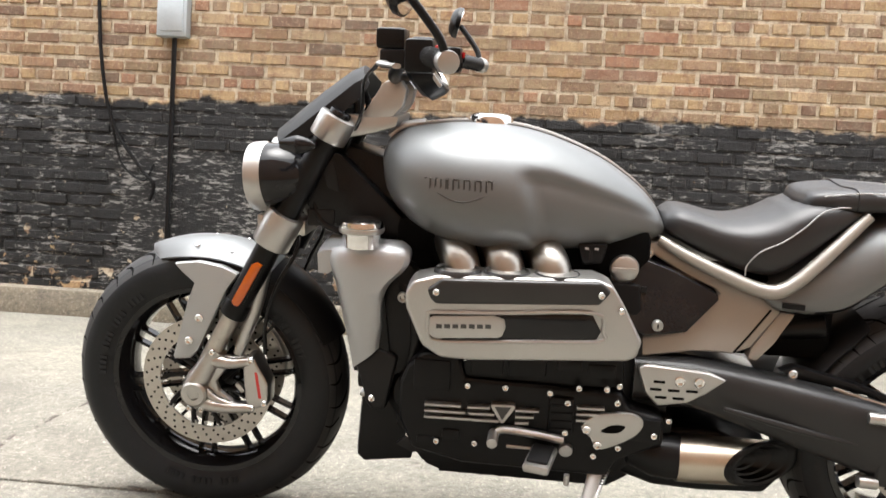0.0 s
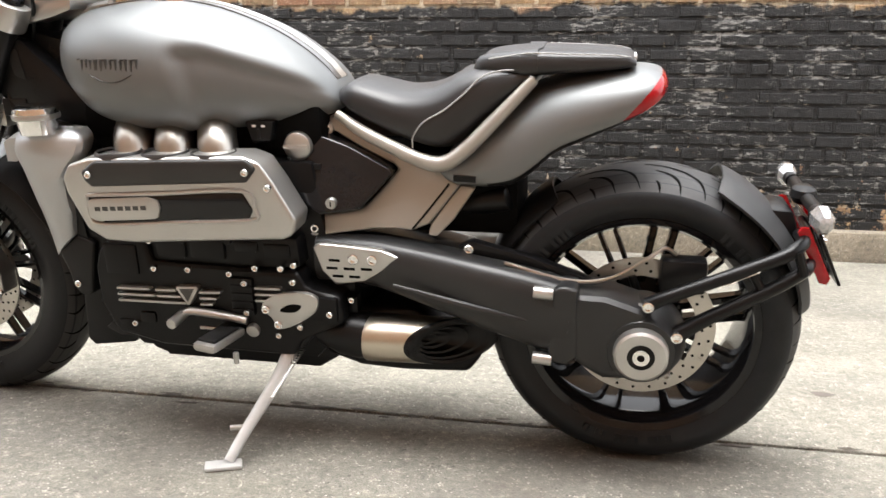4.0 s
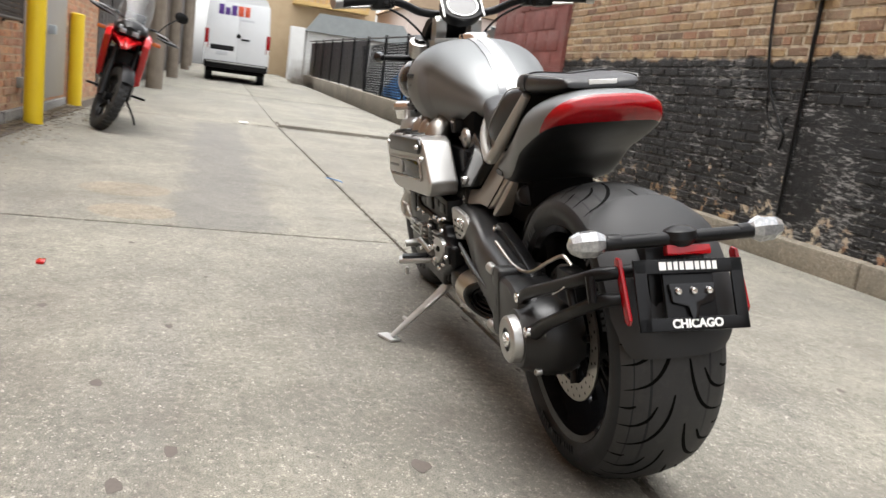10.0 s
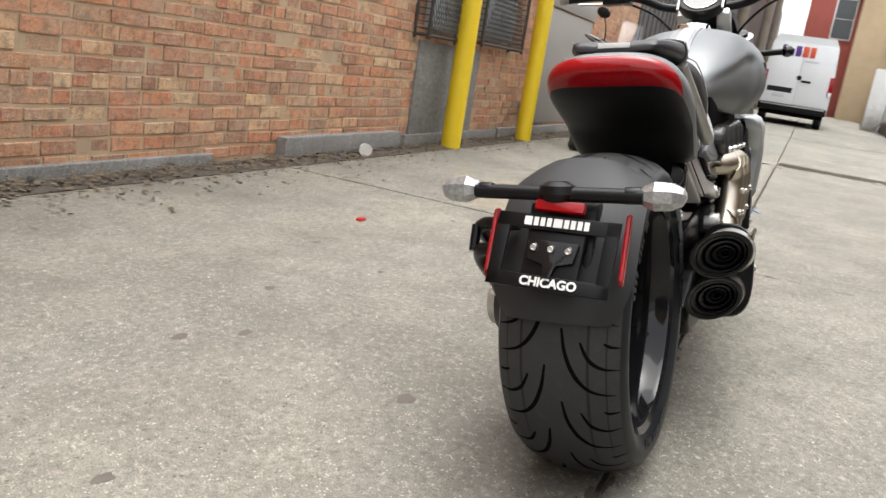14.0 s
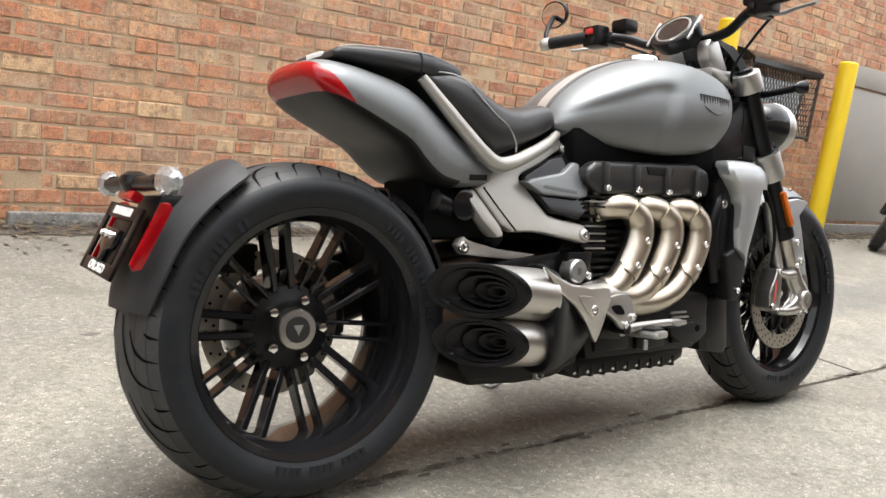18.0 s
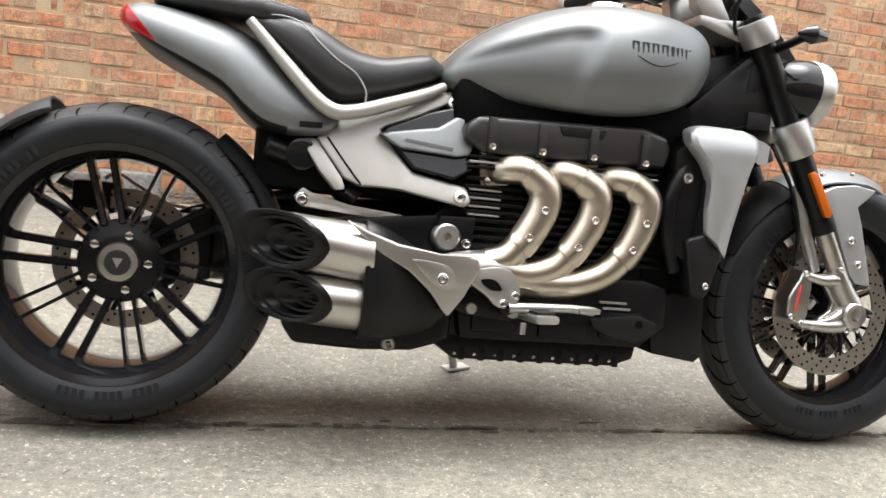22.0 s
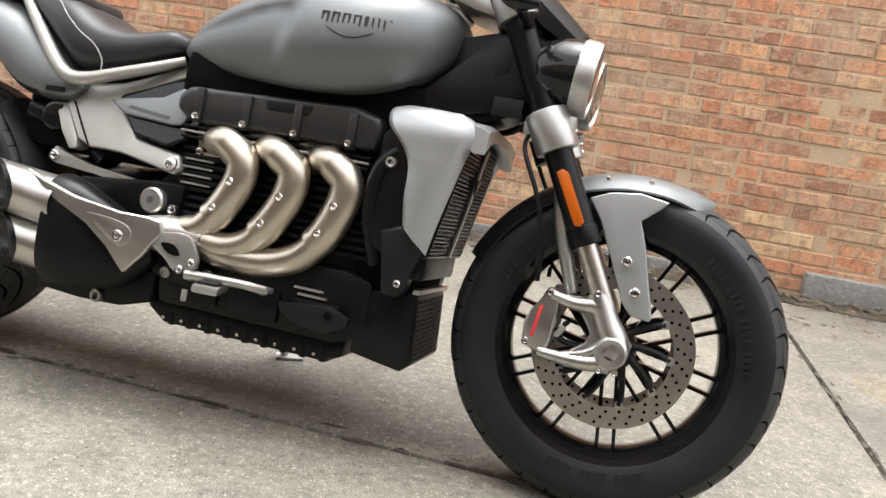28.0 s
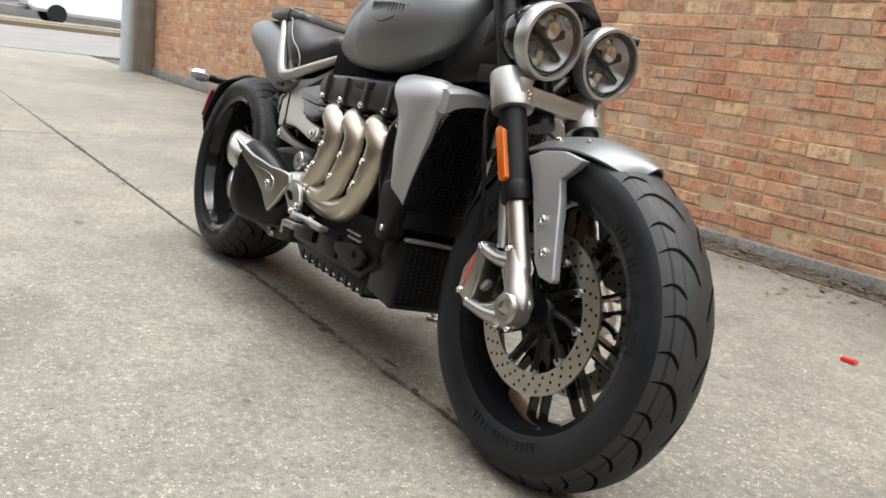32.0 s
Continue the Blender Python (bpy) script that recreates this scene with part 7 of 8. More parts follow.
# broken hollow at the crossing of the joints
for k in range(16):
    x, y = -8.35 + rl.uniform(-0.35, 0.35), rl.uniform(-0.6, 1.3)
    s = rl.uniform(0.03, 0.09)
    bm = bmesh.new()
    bmesh.ops.create_icosphere(bm, subdivisions=1, radius=s)
    for v in bm.verts:
        v.co = Vector((x + v.co.x * rl.uniform(0.8, 1.4), y + v.co.y, max(0.0, v.co.z * 0.35) + rise(x) - 0.005))
    tagged(part("rubble", bm, slab_concrete), "broken chunk of concrete in the pothole", "rubble", "broken concrete")
hole = part("patch_heave", box(-9.3, -8.5, 0.05, 2.4, -0.05, 0.05, 0.03, m=None), slab_concrete)
tagged(hole, "heaved edge of a broken concrete slab", "slab", kind="structure")
for x, y, r in ((-1.74, -1.36, 0.25), (-1.04, -1.26, 0.21)):
    d = part("round_patch", lathe([(0, 0.002), (r * 0.9, 0.002), (r, 0.0), (0, 0)], (x, y, 0), 40, axis="z"), kerb_concrete)
    tagged(d, "round repair patch in the concrete", "patch", kind="structure")


# bollards
def bollard(x, y, h, r=0.085):
    b = part("bollard", lathe([(0, -0.05), (r, -0.05), (r, h - 0.015), (r - 0.008, h - 0.004), (r * 0.6, h + 0.004), (0, h + 0.006)], (x, y, rise(x)), 32, axis="z"), paint_yellow)
    tagged(b, "tall yellow painted steel bollard beside the brick wall", "bollard", "yellow bollards")


for x, y, h in ((-3.22, -2.50, 1.72), (-5.2, -2.50, 1.66), (-8.3, -2.60, 1.16), (-14.3, -2.68, 1.02), (-19.0, -2.78, 1.02)):
    bollard(x, y, h)

# meter cages on the south wall
def meter_cage(x0, x1, z0, z1, depth, lid):
    c = thing("meter_cage", "rusty dark steel mesh cage round a utility meter on the wall", "cage", Matrix.Translation(((x0 + x1) / 2, YB, z0)), "meter cages")
    w, h = (x1 - x0) / 2, z1 - z0
    for a, b in (((-w, 0.01), (-w, depth)), ((w, 0.01), (w, depth)), ((-w, depth), (w, depth))):
        for z in (0, h):
            part("cage_rail", rod((a[0], a[1], z), (b[0], b[1], z), 0.014, 8), far_mats["cage"], c)
    for x, y in ((-w, depth), (w, depth), (-w, 0.015), (w, 0.015)):
        part("cage_post", rod((x, y, -0.03), (x, y, h + 0.02), 0.016, 8), far_mats["cage"], c)
    bm = bmesh.new()
    n = int(2 * w / 0.045)
    for k in range(n + 1):
        x = -w + 2 * w * k / n
        rod((x, depth, 0), (min(w, x + h * 0.55), depth, min(h, (w - x) / 0.55)), 0.004, 4, bm)
        rod((x, depth, 0), (max(-w, x - h * 0.55), depth, min(h, (x + w) / 0.55)), 0.004, 4, bm)
    for k in range(int(h / 0.05)):
        rod((-w, depth, 0.05 * k), (-w, 0.02, 0.05 * k), 0.004, 4, bm)
        rod((w, depth, 0.05 * k), (w, 0.02, 0.05 * k), 0.004, 4, bm)
    part("cage_mesh", bm, far_mats["cage"], c, "diamond wire mesh", 0)
    part("meter_box", box(-w * 0.7, w * 0.7, 0.02, depth * 0.7, h * 0.1, h * 0.85, 0.02), far_mats["galv"], c)
    part("meter_dial", rod((0, depth * 0.68, h * 0.5), (0, depth * 0.85, h * 0.5), 0.07, 24, bev=0.01), far_mats["galv"], c)
    if lid:
        part("cage_lid", loft([[(x * w * 1.02, (depth + 0.03) * (0.02 + 0.98 * q), h + 0.02 + 0.10 * math.cos(q * 1.35)) for q in (0, 0.3, 0.6, 0.85, 1.0)] + [(x * w * 1.02, (depth + 0.03) * q, h) for q in (1.0, 0.5, 0.02)] for x in (-1, -0.5, 0, 0.5, 1)]), black_gloss, c, "domed black lid")
    return c


meter_cage(-3.42, -2.60, 0.90, 1.42, 0.14, False)
meter_cage(-4.80, -3.68, 0.92, 1.46, 0.16, True)
def panel(name, x0, x1, z0, z1, y0, y1, mat, label, cat):
    return tagged(part(name, box(x0, x1, y0, y1, z0, z1, 0.01), mat), label, cat, kind="structure")


panel("cement_patch", -4.05, -2.72, 0.02, 0.86, YB - 0.01, YB + 0.022, far_mats["plate"], "smooth grey cement patch over the brickwork", "wall patch")
panel("steel_panel", -8.0, -5.65, 0.14, 1.48, YB - 0.01, YB + 0.02, far_mats["steel_door"], "grey steel plate closing an old opening", "panel")
panel("steel_lintel", -8.1, -5.45, 1.50, 1.70, YB - 0.01, YB + 0.035, far_mats["steel_door"], "grey stained stone lintel", "lintel")
for k in range(24):
    x = -11.0 - k * 0.22
    panel("shutter_rib", x - 0.21, x, 0.15, 4.2, YB + 0.0, YB + 0.03 + 0.015 * (k % 2), far_mats["dark_door"], "dark corrugated steel cladding panel", "cladding")
for p in ((-5.5, 0.35), (-6.9, 0.9)):
    o = part("wall_outlet", box(p[0] - 0.06, p[0] + 0.06, YB, YB + 0.09, p[1] - 0.05, p[1] + 0.05, 0.01), far_mats["galv"])
    tagged(o, "small grey junction box on the wall", "junction box")
# farther building on the south side and timber poles
tagged(part("wall_far_south", box(-60, -16.2, -9, YB - 0.15, 0, 7, 0), far_mats["dark_door"]), "dark clad building wall further along the alley", "wall", kind="structure")


def timber_pole(x, y, r, h, mat=None, name="utility_pole", label="weathered grey timber utility pole"):
    bm = tube([(x, y, rise(x) - 0.1), (x + 0.02, y, rise(x) + h * 0.5), (x, y, rise(x) + h)], [r, r * 0.92, r * 0.8], 18, 5)
    return tagged(part(name, bm, mat or far_mats["wood"]), label, "utility pole", "utility poles")


for x, y, r in ((-14.8, -2.05, 0.17), (-21.5, -2.0, 0.16), (-31.0, -1.95, 0.17), (-38.0, -2.0, 0.16)):
    timber_pole(x, y, r, 9.0)
timber_pole(12.35, -2.60, 0.17, 8.0)
gp = timber_pole(12.15, -2.28, 0.11, 8.0, far_mats["galv"], "steel_pole", "grey painted steel pole beside the timber pole")
for y, z, y2 in ((-2.2, 7.2, 3.0), (-1.8, 7.6, 3.4), (-1.2, 6.8, 4.0), (-0.2, 7.9, 4.5), (0.8, 7.0, 5.0)):
    w = part("overhead_wire", tube([(-14.8, y, z), (-32, y + 2.0, z - 0.5), (-60, y2 + 6, z + 1.4)], 0.012, 6, 6), black)
    tagged(w, "thin black overhead wire", "wire", "overhead wires")

# ---- north side: red painted wall end, low kerb wall, fence ----
redw = part("wall_red", box(-7.5, -5.15, YA - 0.05, YA + 0.5, 0, 3.4, 0.01), far_mats["redwall"])
tagged(redw, "dull red painted masonry pier with white graffiti", "wall", kind="structure")
rng = random.Random(3)
for r in range(13):
    for k in range(7):
        if rng.random() < 0.75:
            x = -7.4 + k * 0.33 + (0.16 if r % 2 else 0)
            if x + 0.3 < -5.17:
                part("block", box(x, x + 0.30, YA - 0.056 - 0.004 * rng.random(), YA - 0.045, 0.2 + r * 0.24, 0.2 + r * 0.24 + 0.215, 0.004), far_mats["redwall"], redw)
for pts in ([(-7.05, 0.45), (-7.0, 0.75), (-6.85, 0.80), (-6.88, 0.62), (-7.02, 0.58)], [(-6.8, 0.45), (-6.72, 0.72), (-6.62, 0.50), (-6.55, 0.75)], [(-6.95, 0.30), (-6.75, 0.25), (-6.6, 0.35)]):
    part("graffiti", tube([(a, YA - 0.062, b) for a, b in pts], 0.012, 6, 5, flat=0.3), far_mats["paper"], redw, "pale sprayed scribble")
lowk = part("kerb_wall", box(-34, -9.7, 3.0, 3.28, -0.1, 0.36, 0.02), kerb_concrete)
for v in lowk.data.vertices:
    v.co.z += rise(v.co.x)
tagged(lowk, "low mossy concrete kerb wall under a wire fence", "kerb", kind="structure")
kerb(-9.6, -7.6, 2.72, 3.0, 0.14)
fence = thing("chain_link_fence", "black chain-link fence with dark slats on the kerb wall", "fence", Matrix.Translation((-9.8, 3.14, 0)))
for k in range(10):
    x = -k * 2.4
    part("fence_post", rod((x, 0, 0.2), (x, 0, 1.85 + rise(-9.8 + x)), 0.035, 12), black, fence)
part("top_rail", tube([(0, 0, 1.80), (-12, 0, 1.80 + rise(-21.8)), (-24, 0, 1.82 + rise(-33.8))], 0.024, 8, 4), black, fence)
bm = bmesh.new()
for k in range(150):
    x = -k * 0.065
    rod((x, 0.0, 0.38), (x - 0.75, 0, 1.78), 0.004, 4, bm)
    rod((x, 0.006, 0.38), (x + 0.75 if x < -0.75 else 0.0, 0.006, 1.78 if x < -0.75 else 0.38 - x * 1.4 / 0.75), 0.004, 4, bm)
part("wire_mesh", bm, black, fence, "black diamond wire", 0)
for k in range(40):
    x = -9.9 - k * 0.34
    part("privacy_slat", box(x - 0.30, x, 0.010, 0.022, 0.40 + rise(-9.8 + x), 1.75 + rise(-9.8 + x), 0.004), grey_plastic, fence)


def sack(x, y, z, sx, sy, sz, mat, seed):
    bm = bmesh.new()
    bmesh.ops.create_icosphere(bm, subdivisions=4, radius=1.0)
    for v in bm.verts:
        n_ = noise.noise(v.co * 2.1 + Vector((seed, 0, 0))) * 0.30 + noise.noise(v.co * 6 + Vector((0, seed, 0))) * 0.12
        v.co = Vector((x + v.co.x * sx * (1 + n_), y + v.co.y * sy * (1 + n_), z + max(-0.9, v.co.z) * sz * (1 + n_)))
    return bm


for i, (x, y, s) in enumerate(((-17.2, 3.75, 0.62), (-14.2, 3.75, 0.60), (-12.0, 3.75, 0.52))):
    tagged(part("rubbish_sack", sack(x, y, 0.42 + rise(x), s * 0.8, s * 0.7, s * 0.85, far_mats["bag"], i * 3.7), far_mats["bag"]), "full blue plastic rubbish sack behind the fence", "sack", "blue sacks")
tagged(part("paper_sack", sack(-10.9, 3.7, 0.40, 0.36, 0.3, 0.34, far_mats["paper"], 9.1), far_mats["paper"]), "pale crumpled sack behind the fence", "sack")
# yard wall with painted words and parked truck
yard = part("yard_wall", box(-26, -16, 8.5, 8.7, 0, 3.2, 0), far_mats["dark_door"])
tagged(yard, "dark yard wall with white painted bars", "wall", kind="structure")
for k, (z, w) in enumerate(((2.4, 1.8), (1.9, 1.5))):
    part("painted_bar", box(-20.2, -20.2 + w, 8.49, 8.502, z, z + 0.3, 0), white_print, yard)


def vehicle(name, label, x, y, yaw, L, Wd, H, paint, dark=black_gloss):
    """A parked pick-up or car: body, cabin, windows, wheels."""
    v = thing(name, label, "car", Matrix.Translation((x, y, rise(x))) @ pose(0, 0, 0, 0, 0, yaw))
    part("body", loft([[(xx, yy * Wd / 2, zz) for yy, zz in ((-1, z0 + 0.1), (-1, z1 - 0.12), (-0.92, z1), (0.92, z1), (1, z1 - 0.12), (1, z0 + 0.1), (0.9, z0), (-0.9, z0))] for xx, z0, z1 in ((-L / 2, 0.5, H * 0.5), (-L / 2 + 0.15, 0.38, H * 0.56), (-L * 0.2, 0.3, H * 0.58), (L * 0.2, 0.3, H * 0.58), (L / 2 - 0.2, 0.38, H * 0.52), (L / 2, 0.5, H * 0.45))]), paint, v)
    part("cabin", loft([[(xx, yy * Wd / 2 * k, zz) for yy, zz in ((-0.95, H * 0.55), (-0.8, z1 - 0.06), (-0.7, z1), (0.7, z1), (0.8, z1 - 0.06), (0.95, H * 0.55))] for xx, z1, k in ((-L * 0.32, H * 0.6, 1), (-L * 0.22, H * 0.98, 0.97), (L * 0.06, H, 0.97), (L * 0.22, H * 0.6, 1))]), dark, v)
    for sx in (-0.31, 0.31):
        for sy in (-1, 1):
            w = part("wheel", lathe([(0.0, -0.05), (0.20, -0.06), (0.22, -0.10), (0.31, -0.10), (0.33, -0.06), (0.33, 0.10), (0, 0.10)], (sx * L, sy * (Wd / 2 - 0.06), 0.33), 28, m=None), rubber, v)
            part("rim", lathe([(0, -0.07), (0.19, -0.07), (0.2, -0.05), (0, -0.05)], (sx * L, sy * (Wd / 2 - 0.06), 0.33), 20), alu, w)
    for sy in (-1, 1):
        part("headlamp", box(L / 2 - 0.06, L / 2 + 0.01, sy * Wd * 0.38 - 0.15, sy * Wd * 0.38 + 0.15, H * 0.36, H * 0.45, 0.02), chrome, v)
    part("bumper", box(L / 2 - 0.1, L / 2 + 0.06, -Wd * 0.46, Wd * 0.46, 0.35, 0.55, 0.04), dark, v)
    part("grille", box(L / 2 - 0.03, L / 2 + 0.02, -Wd * 0.26, Wd * 0.26, H * 0.33, H * 0.45, 0.02), dark, v)
    return v


vehicle("pickup_truck", "black pick-up truck parked in the yard behind the fence", -17.5, 6.3, 5, 5.2, 1.9, 1.85, black_gloss)

# ---- white delivery van ----
def van(x, y):
    v = thing("delivery_van", "white delivery van seen from behind with red tail lamps", "van", Matrix.Translation((x, y, rise(x))))
    Wd, H = 0.98, 2.62
    part("body", loft([[(xx, yy, zz) for yy, zz in ((-Wd, 0.45), (-Wd, 1.4), (-Wd * 0.93, H - 0.25), (-Wd * 0.80, H), (Wd * 0.80, H), (Wd * 0.93, H - 0.25), (Wd, 1.4), (Wd, 0.45))] for xx in (0, -0.1, -4.4)] + [[(-5.6, yy * 0.9, zz) for yy, zz in ((-Wd, 0.5), (-Wd, 0.9), (-Wd, 1.1), (-Wd * 0.8, 1.15), (Wd * 0.8, 1.15), (Wd, 1.1), (Wd, 0.9), (Wd, 0.5))]]), far_mats["van"], v)
    for s in (-1, 1):
        d = part("rear_door", box(0.0, 0.025, min(s * 0.01, s * 0.90), max(s * 0.01, s * 0.90), 0.62, H - 0.22, 0.015), far_mats["van"], v)
        part("hinge", box(0.02, 0.045, s * 0.90 - 0.03, s * 0.90 + 0.03, 1.95, 2.02, 0.005), far_mats["van"], d)
        part("tail_lamp", box(-0.02, 0.04, min(s * 0.86, s * 0.985), max(s * 0.86, s * 0.985), 0.98, 1.55, 0.02), red_lens, v, "tall red tail lamp")
        part("lamp_clear", box(0.035, 0.045, min(s * 0.89, s * 0.97), max(s * 0.89, s * 0.97), 0.98, 1.12, 0.005), white_print, v)
        w = part("wheel", lathe([(0, -0.11), (0.2, -0.12), (0.34, -0.11), (0.36, 0.0), (0.34, 0.11), (0, 0.11)], (-0.75, s * 0.80, 0.34), 28), rubber, v)
    part("bumper", box(-0.15, 0.10, -0.96, 0.96, 0.40, 0.62, 0.03), black, v, "black rear step bumper")
    part("bumper_edge", box(0.095, 0.11, -0.9, 0.9, 0.56, 0.60, 0.004), alu, v)
    part("plate_recess", box(0.02, 0.032, -0.80, -0.10, 0.95, 1.10, 0.005), grey_plastic, v)
    part("licence_plate", box(0.03, 0.036, -0.62, -0.28, 0.80, 0.92, 0.003), paint_grey, v, "pale licence plate")
    part("door_handle", box(0.02, 0.05, 0.10, 0.36, 1.30, 1.36, 0.01), grey_plastic, v)
    part("star_mark", rod((0.02, 0.02, 1.42), (0.035, 0.02, 1.42), 0.07, 20), grey_plastic, v)
    x0 = -0.62
    for k, (w, mat) in enumerate(((0.16, violet), (0.15, violet), (0.16, violet), (0.17, orange), (0.15, orange))):
        part("mark_block", box(0.024, 0.030, x0, x0 + w, 2.02, 2.02 + (0.30 if k != 1 else 0.22), 0.004), mat, v)
        x0 += w + 0.035
    part("small_mark", box(0.024, 0.028, 0.05, 0.45, 1.88, 1.94, 0), paint_grey, v)
    # underbody block in recess black, so its shade is set by colour
    part("underside", box(-4.5, -0.1, -0.9, 0.9, 0.28, 0.5, 0.05), void, v)
    return v


paint_grey = surf("pale_grey_print", (0.50, 0.51, 0.53), (0.56, 0.57, 0.59), 0.5, 0.05)
violet = surf("violet_print", (0.07, 0.02, 0.20), (0.09, 0.03, 0.24), 0.4, 0.05)
orange = surf("orange_red_print", (0.62, 0.08, 0.03), (0.70, 0.11, 0.04), 0.4, 0.05)
van(-23.4, -0.22)

# ---- houses beyond ----
def house(name, label, x, y0, y1, h, ridge, wall, roof, windows, depth=9, gable=True):
    z = rise(x) - 0.5
    hs = thing(name, label, "house", Matrix.Translation((x, (y0 + y1) / 2, z)))
    w = (y1 - y0) / 2
    part("wall", box(-depth, 0, -w, w, 0, h, 0.02), wall, hs)
    if gable:
        part("gable", prism([(-w, h), (w, h), (0, ridge)], 0, 0.3, 0, m=Matrix(((0, -1, 0, 0), (1, 0, 0, 0), (0, 0, 1, 0), (0, 0, 0, 1)))), wall, hs)
        for s in (-1, 1):
            part("roof", loft([[(xx, s * w * 1.06, h - 0.15), (xx, 0, ridge + 0.12), (xx, 0, ridge + 0.28), (xx, s * w * 1.10, h + 0.0)] for xx in (0.25, -depth)]), roof, hs)
    else:
        part("roof", loft([[(xx, -w * 1.05, h), (xx, -w * 0.9 * k, h + ridge * 1.0), (xx, w * 0.9 * k, h + ridge * 1.0), (xx, w * 1.05, h)] for xx, k in ((0.3, 0.9), (-1.5, 0.5), (-depth, 0.5))]), roof, hs)
    for yy, zz, ww, hh in windows:
        f = part("window", box(0.0, 0.08, yy - ww / 2 - 0.08, yy + ww / 2 + 0.08, zz - 0.08, zz + hh + 0.08, 0.01), far_mats["white"], hs)
        part("pane", box(0.05, 0.10, yy - ww / 2, yy + ww / 2, zz, zz + hh / 2 - 0.02, 0), far_mats["glassy"], f)
        part("pane", box(0.05, 0.09, yy - ww / 2, yy + ww / 2, zz + hh / 2 + 0.02, zz + hh, 0), far_mats["glassy"], f)
    return hs


house("red_house", "red brick house with stepped parapet and white windows", -46, -0.9, 3.3, 8.0, 9.4, far_mats["house_red"], far_mats["house_red"], [(-0.3, 4.6, 0.9, 2.0), (1.2, 6.6, 0.8, 1.1)])
tan = house("tan_house", "tan brick house with gabled roof and ochre timber porch", -44, 1.6, 7.8, 6.9, 9.6, far_mats["house_tan"], far_mats["shingle"], [(0.4, 7.3, 0.9, 1.5)])
for k in range(13):
    part("porch_baluster", box(0.9, 0.98, -1.5 + k * 0.32, -1.42 + k * 0.32, 4.6, 5.6, 0), far_mats["porch"], tan)
part("porch_rail", box(0.85, 1.02, -1.6, 2.5, 5.55, 5.68, 0.01), far_mats["porch"], tan)
part("porch_floor", box(0, 1.05, -1.6, 2.5, 4.4, 4.6, 0.01), far_mats["porch"], tan)
for yy in (-1.55, 0.4, 2.45):
    part("porch_post", box(0.88, 1.0, yy - 0.06, yy + 0.06, 4.6, 7.0, 0.01), far_mats["porch"], tan)
house("garage", "low white-sided garage with a grey hipped roof", -38, 3.4, 8.6, 2.9, 0.9, far_mats["white"], far_mats["shingle"], [], 6, False)
for k in range(14):
    tagged(part("siding_board", box(-37.99, -37.95, 3.45, 8.55, 0.25 + k * 0.2, 0.40 + k * 0.2, 0.01), far_mats["white"]), "white horizontal siding board on the garage wall", "siding", "garage siding")
tagged(part("garage_door", box(-38.4, -37.8, 2.6, 3.3, 0.3, 3.0, 0.02), far_mats["white"]), "white garage corner board beside the alley", "post", kind="structure")
house("stucco_house", "pale stucco house with a brown hipped roof", -40, 8.8, 18, 5.0, 1.9, far_mats["house_pink"], far_mats["brown_roof"], [(-2.9, 3.6, 0.9, 1.0), (-1.8, 3.6, 0.9, 1.0), (0.5, 3.6, 1.0, 1.0)], 9, False)
# dry weeds by the garage
verts, faces = [], []
for k in range(1500):
    x, y = rl.uniform(-33, -30), rl.uniform(2.2, 3.4)
    h, a = rl.uniform(0.2, 1.3), rl.uniform(0, 6.3)
    dx, dy = 0.25 * math.cos(a), 0.25 * math.sin(a)
    b0 = len(verts)
    verts += [(x - 0.01, y, rise(x)), (x + 0.01, y, rise(x)), (x + dx, y + dy, rise(x) + h)]
    faces.append((b0, b0 + 1, b0 + 2))
me = bpy.data.meshes.new("dry_weeds")
me.from_pydata(verts, [], faces)
me.materials.append(far_mats["litter"])
tagged(new("dry_weeds", me), "clump of tall dry brown weeds", "weeds", kind="stuff")

# ---- street end ----
st_ = part("street", box(15.7, 60, -60, 60, -0.3, 0.0, 0), far_mats["asphalt"])
for v in st_.data.vertices:
    v.co.z += rise(v.co.x)
tagged(st_, "pale worn asphalt street crossing the alley's end", "road", kind="structure")
for xa, xb, mat, nm in ((26.0, 28.5, far_mats["litter"], "verge"), (28.5, 31.0, slab_concrete, "pavement")):
    q = part(nm, box(xa, xb, -60, 60, -0.2, rise(xa) + 0.13, 0.02), mat)
    tagged(q, "dry grass verge beyond the street" if nm == "verge" else "pale concrete pavement beyond the street", nm, kind="structure")
fac = part("wall_street", box(36, 37, -60, 40, 0, 7, 0), far_mats["white"])
tagged(fac, "long white facade across the street", "wall", kind="structure")
part("facade_band", box(35.9, 36.02, -60, 40, 0.9, 1.25, 0.02), far_mats["galv"], fac)
part("facade_base", box(35.9, 36.05, -60, 40, 0.0, 0.75, 0.02), far_mats["plate"], fac)
vehicle("parked_car", "dark grey car parked across the street", 32.5, -0.6, 90, 4.4, 1.8, 1.5, black_gloss)
vehicle("parked_van", "white van parked across the street", 33.0, -6.4, 90, 5.0, 2.0, 2.2, far_mats["van"], far_mats["glassy"])

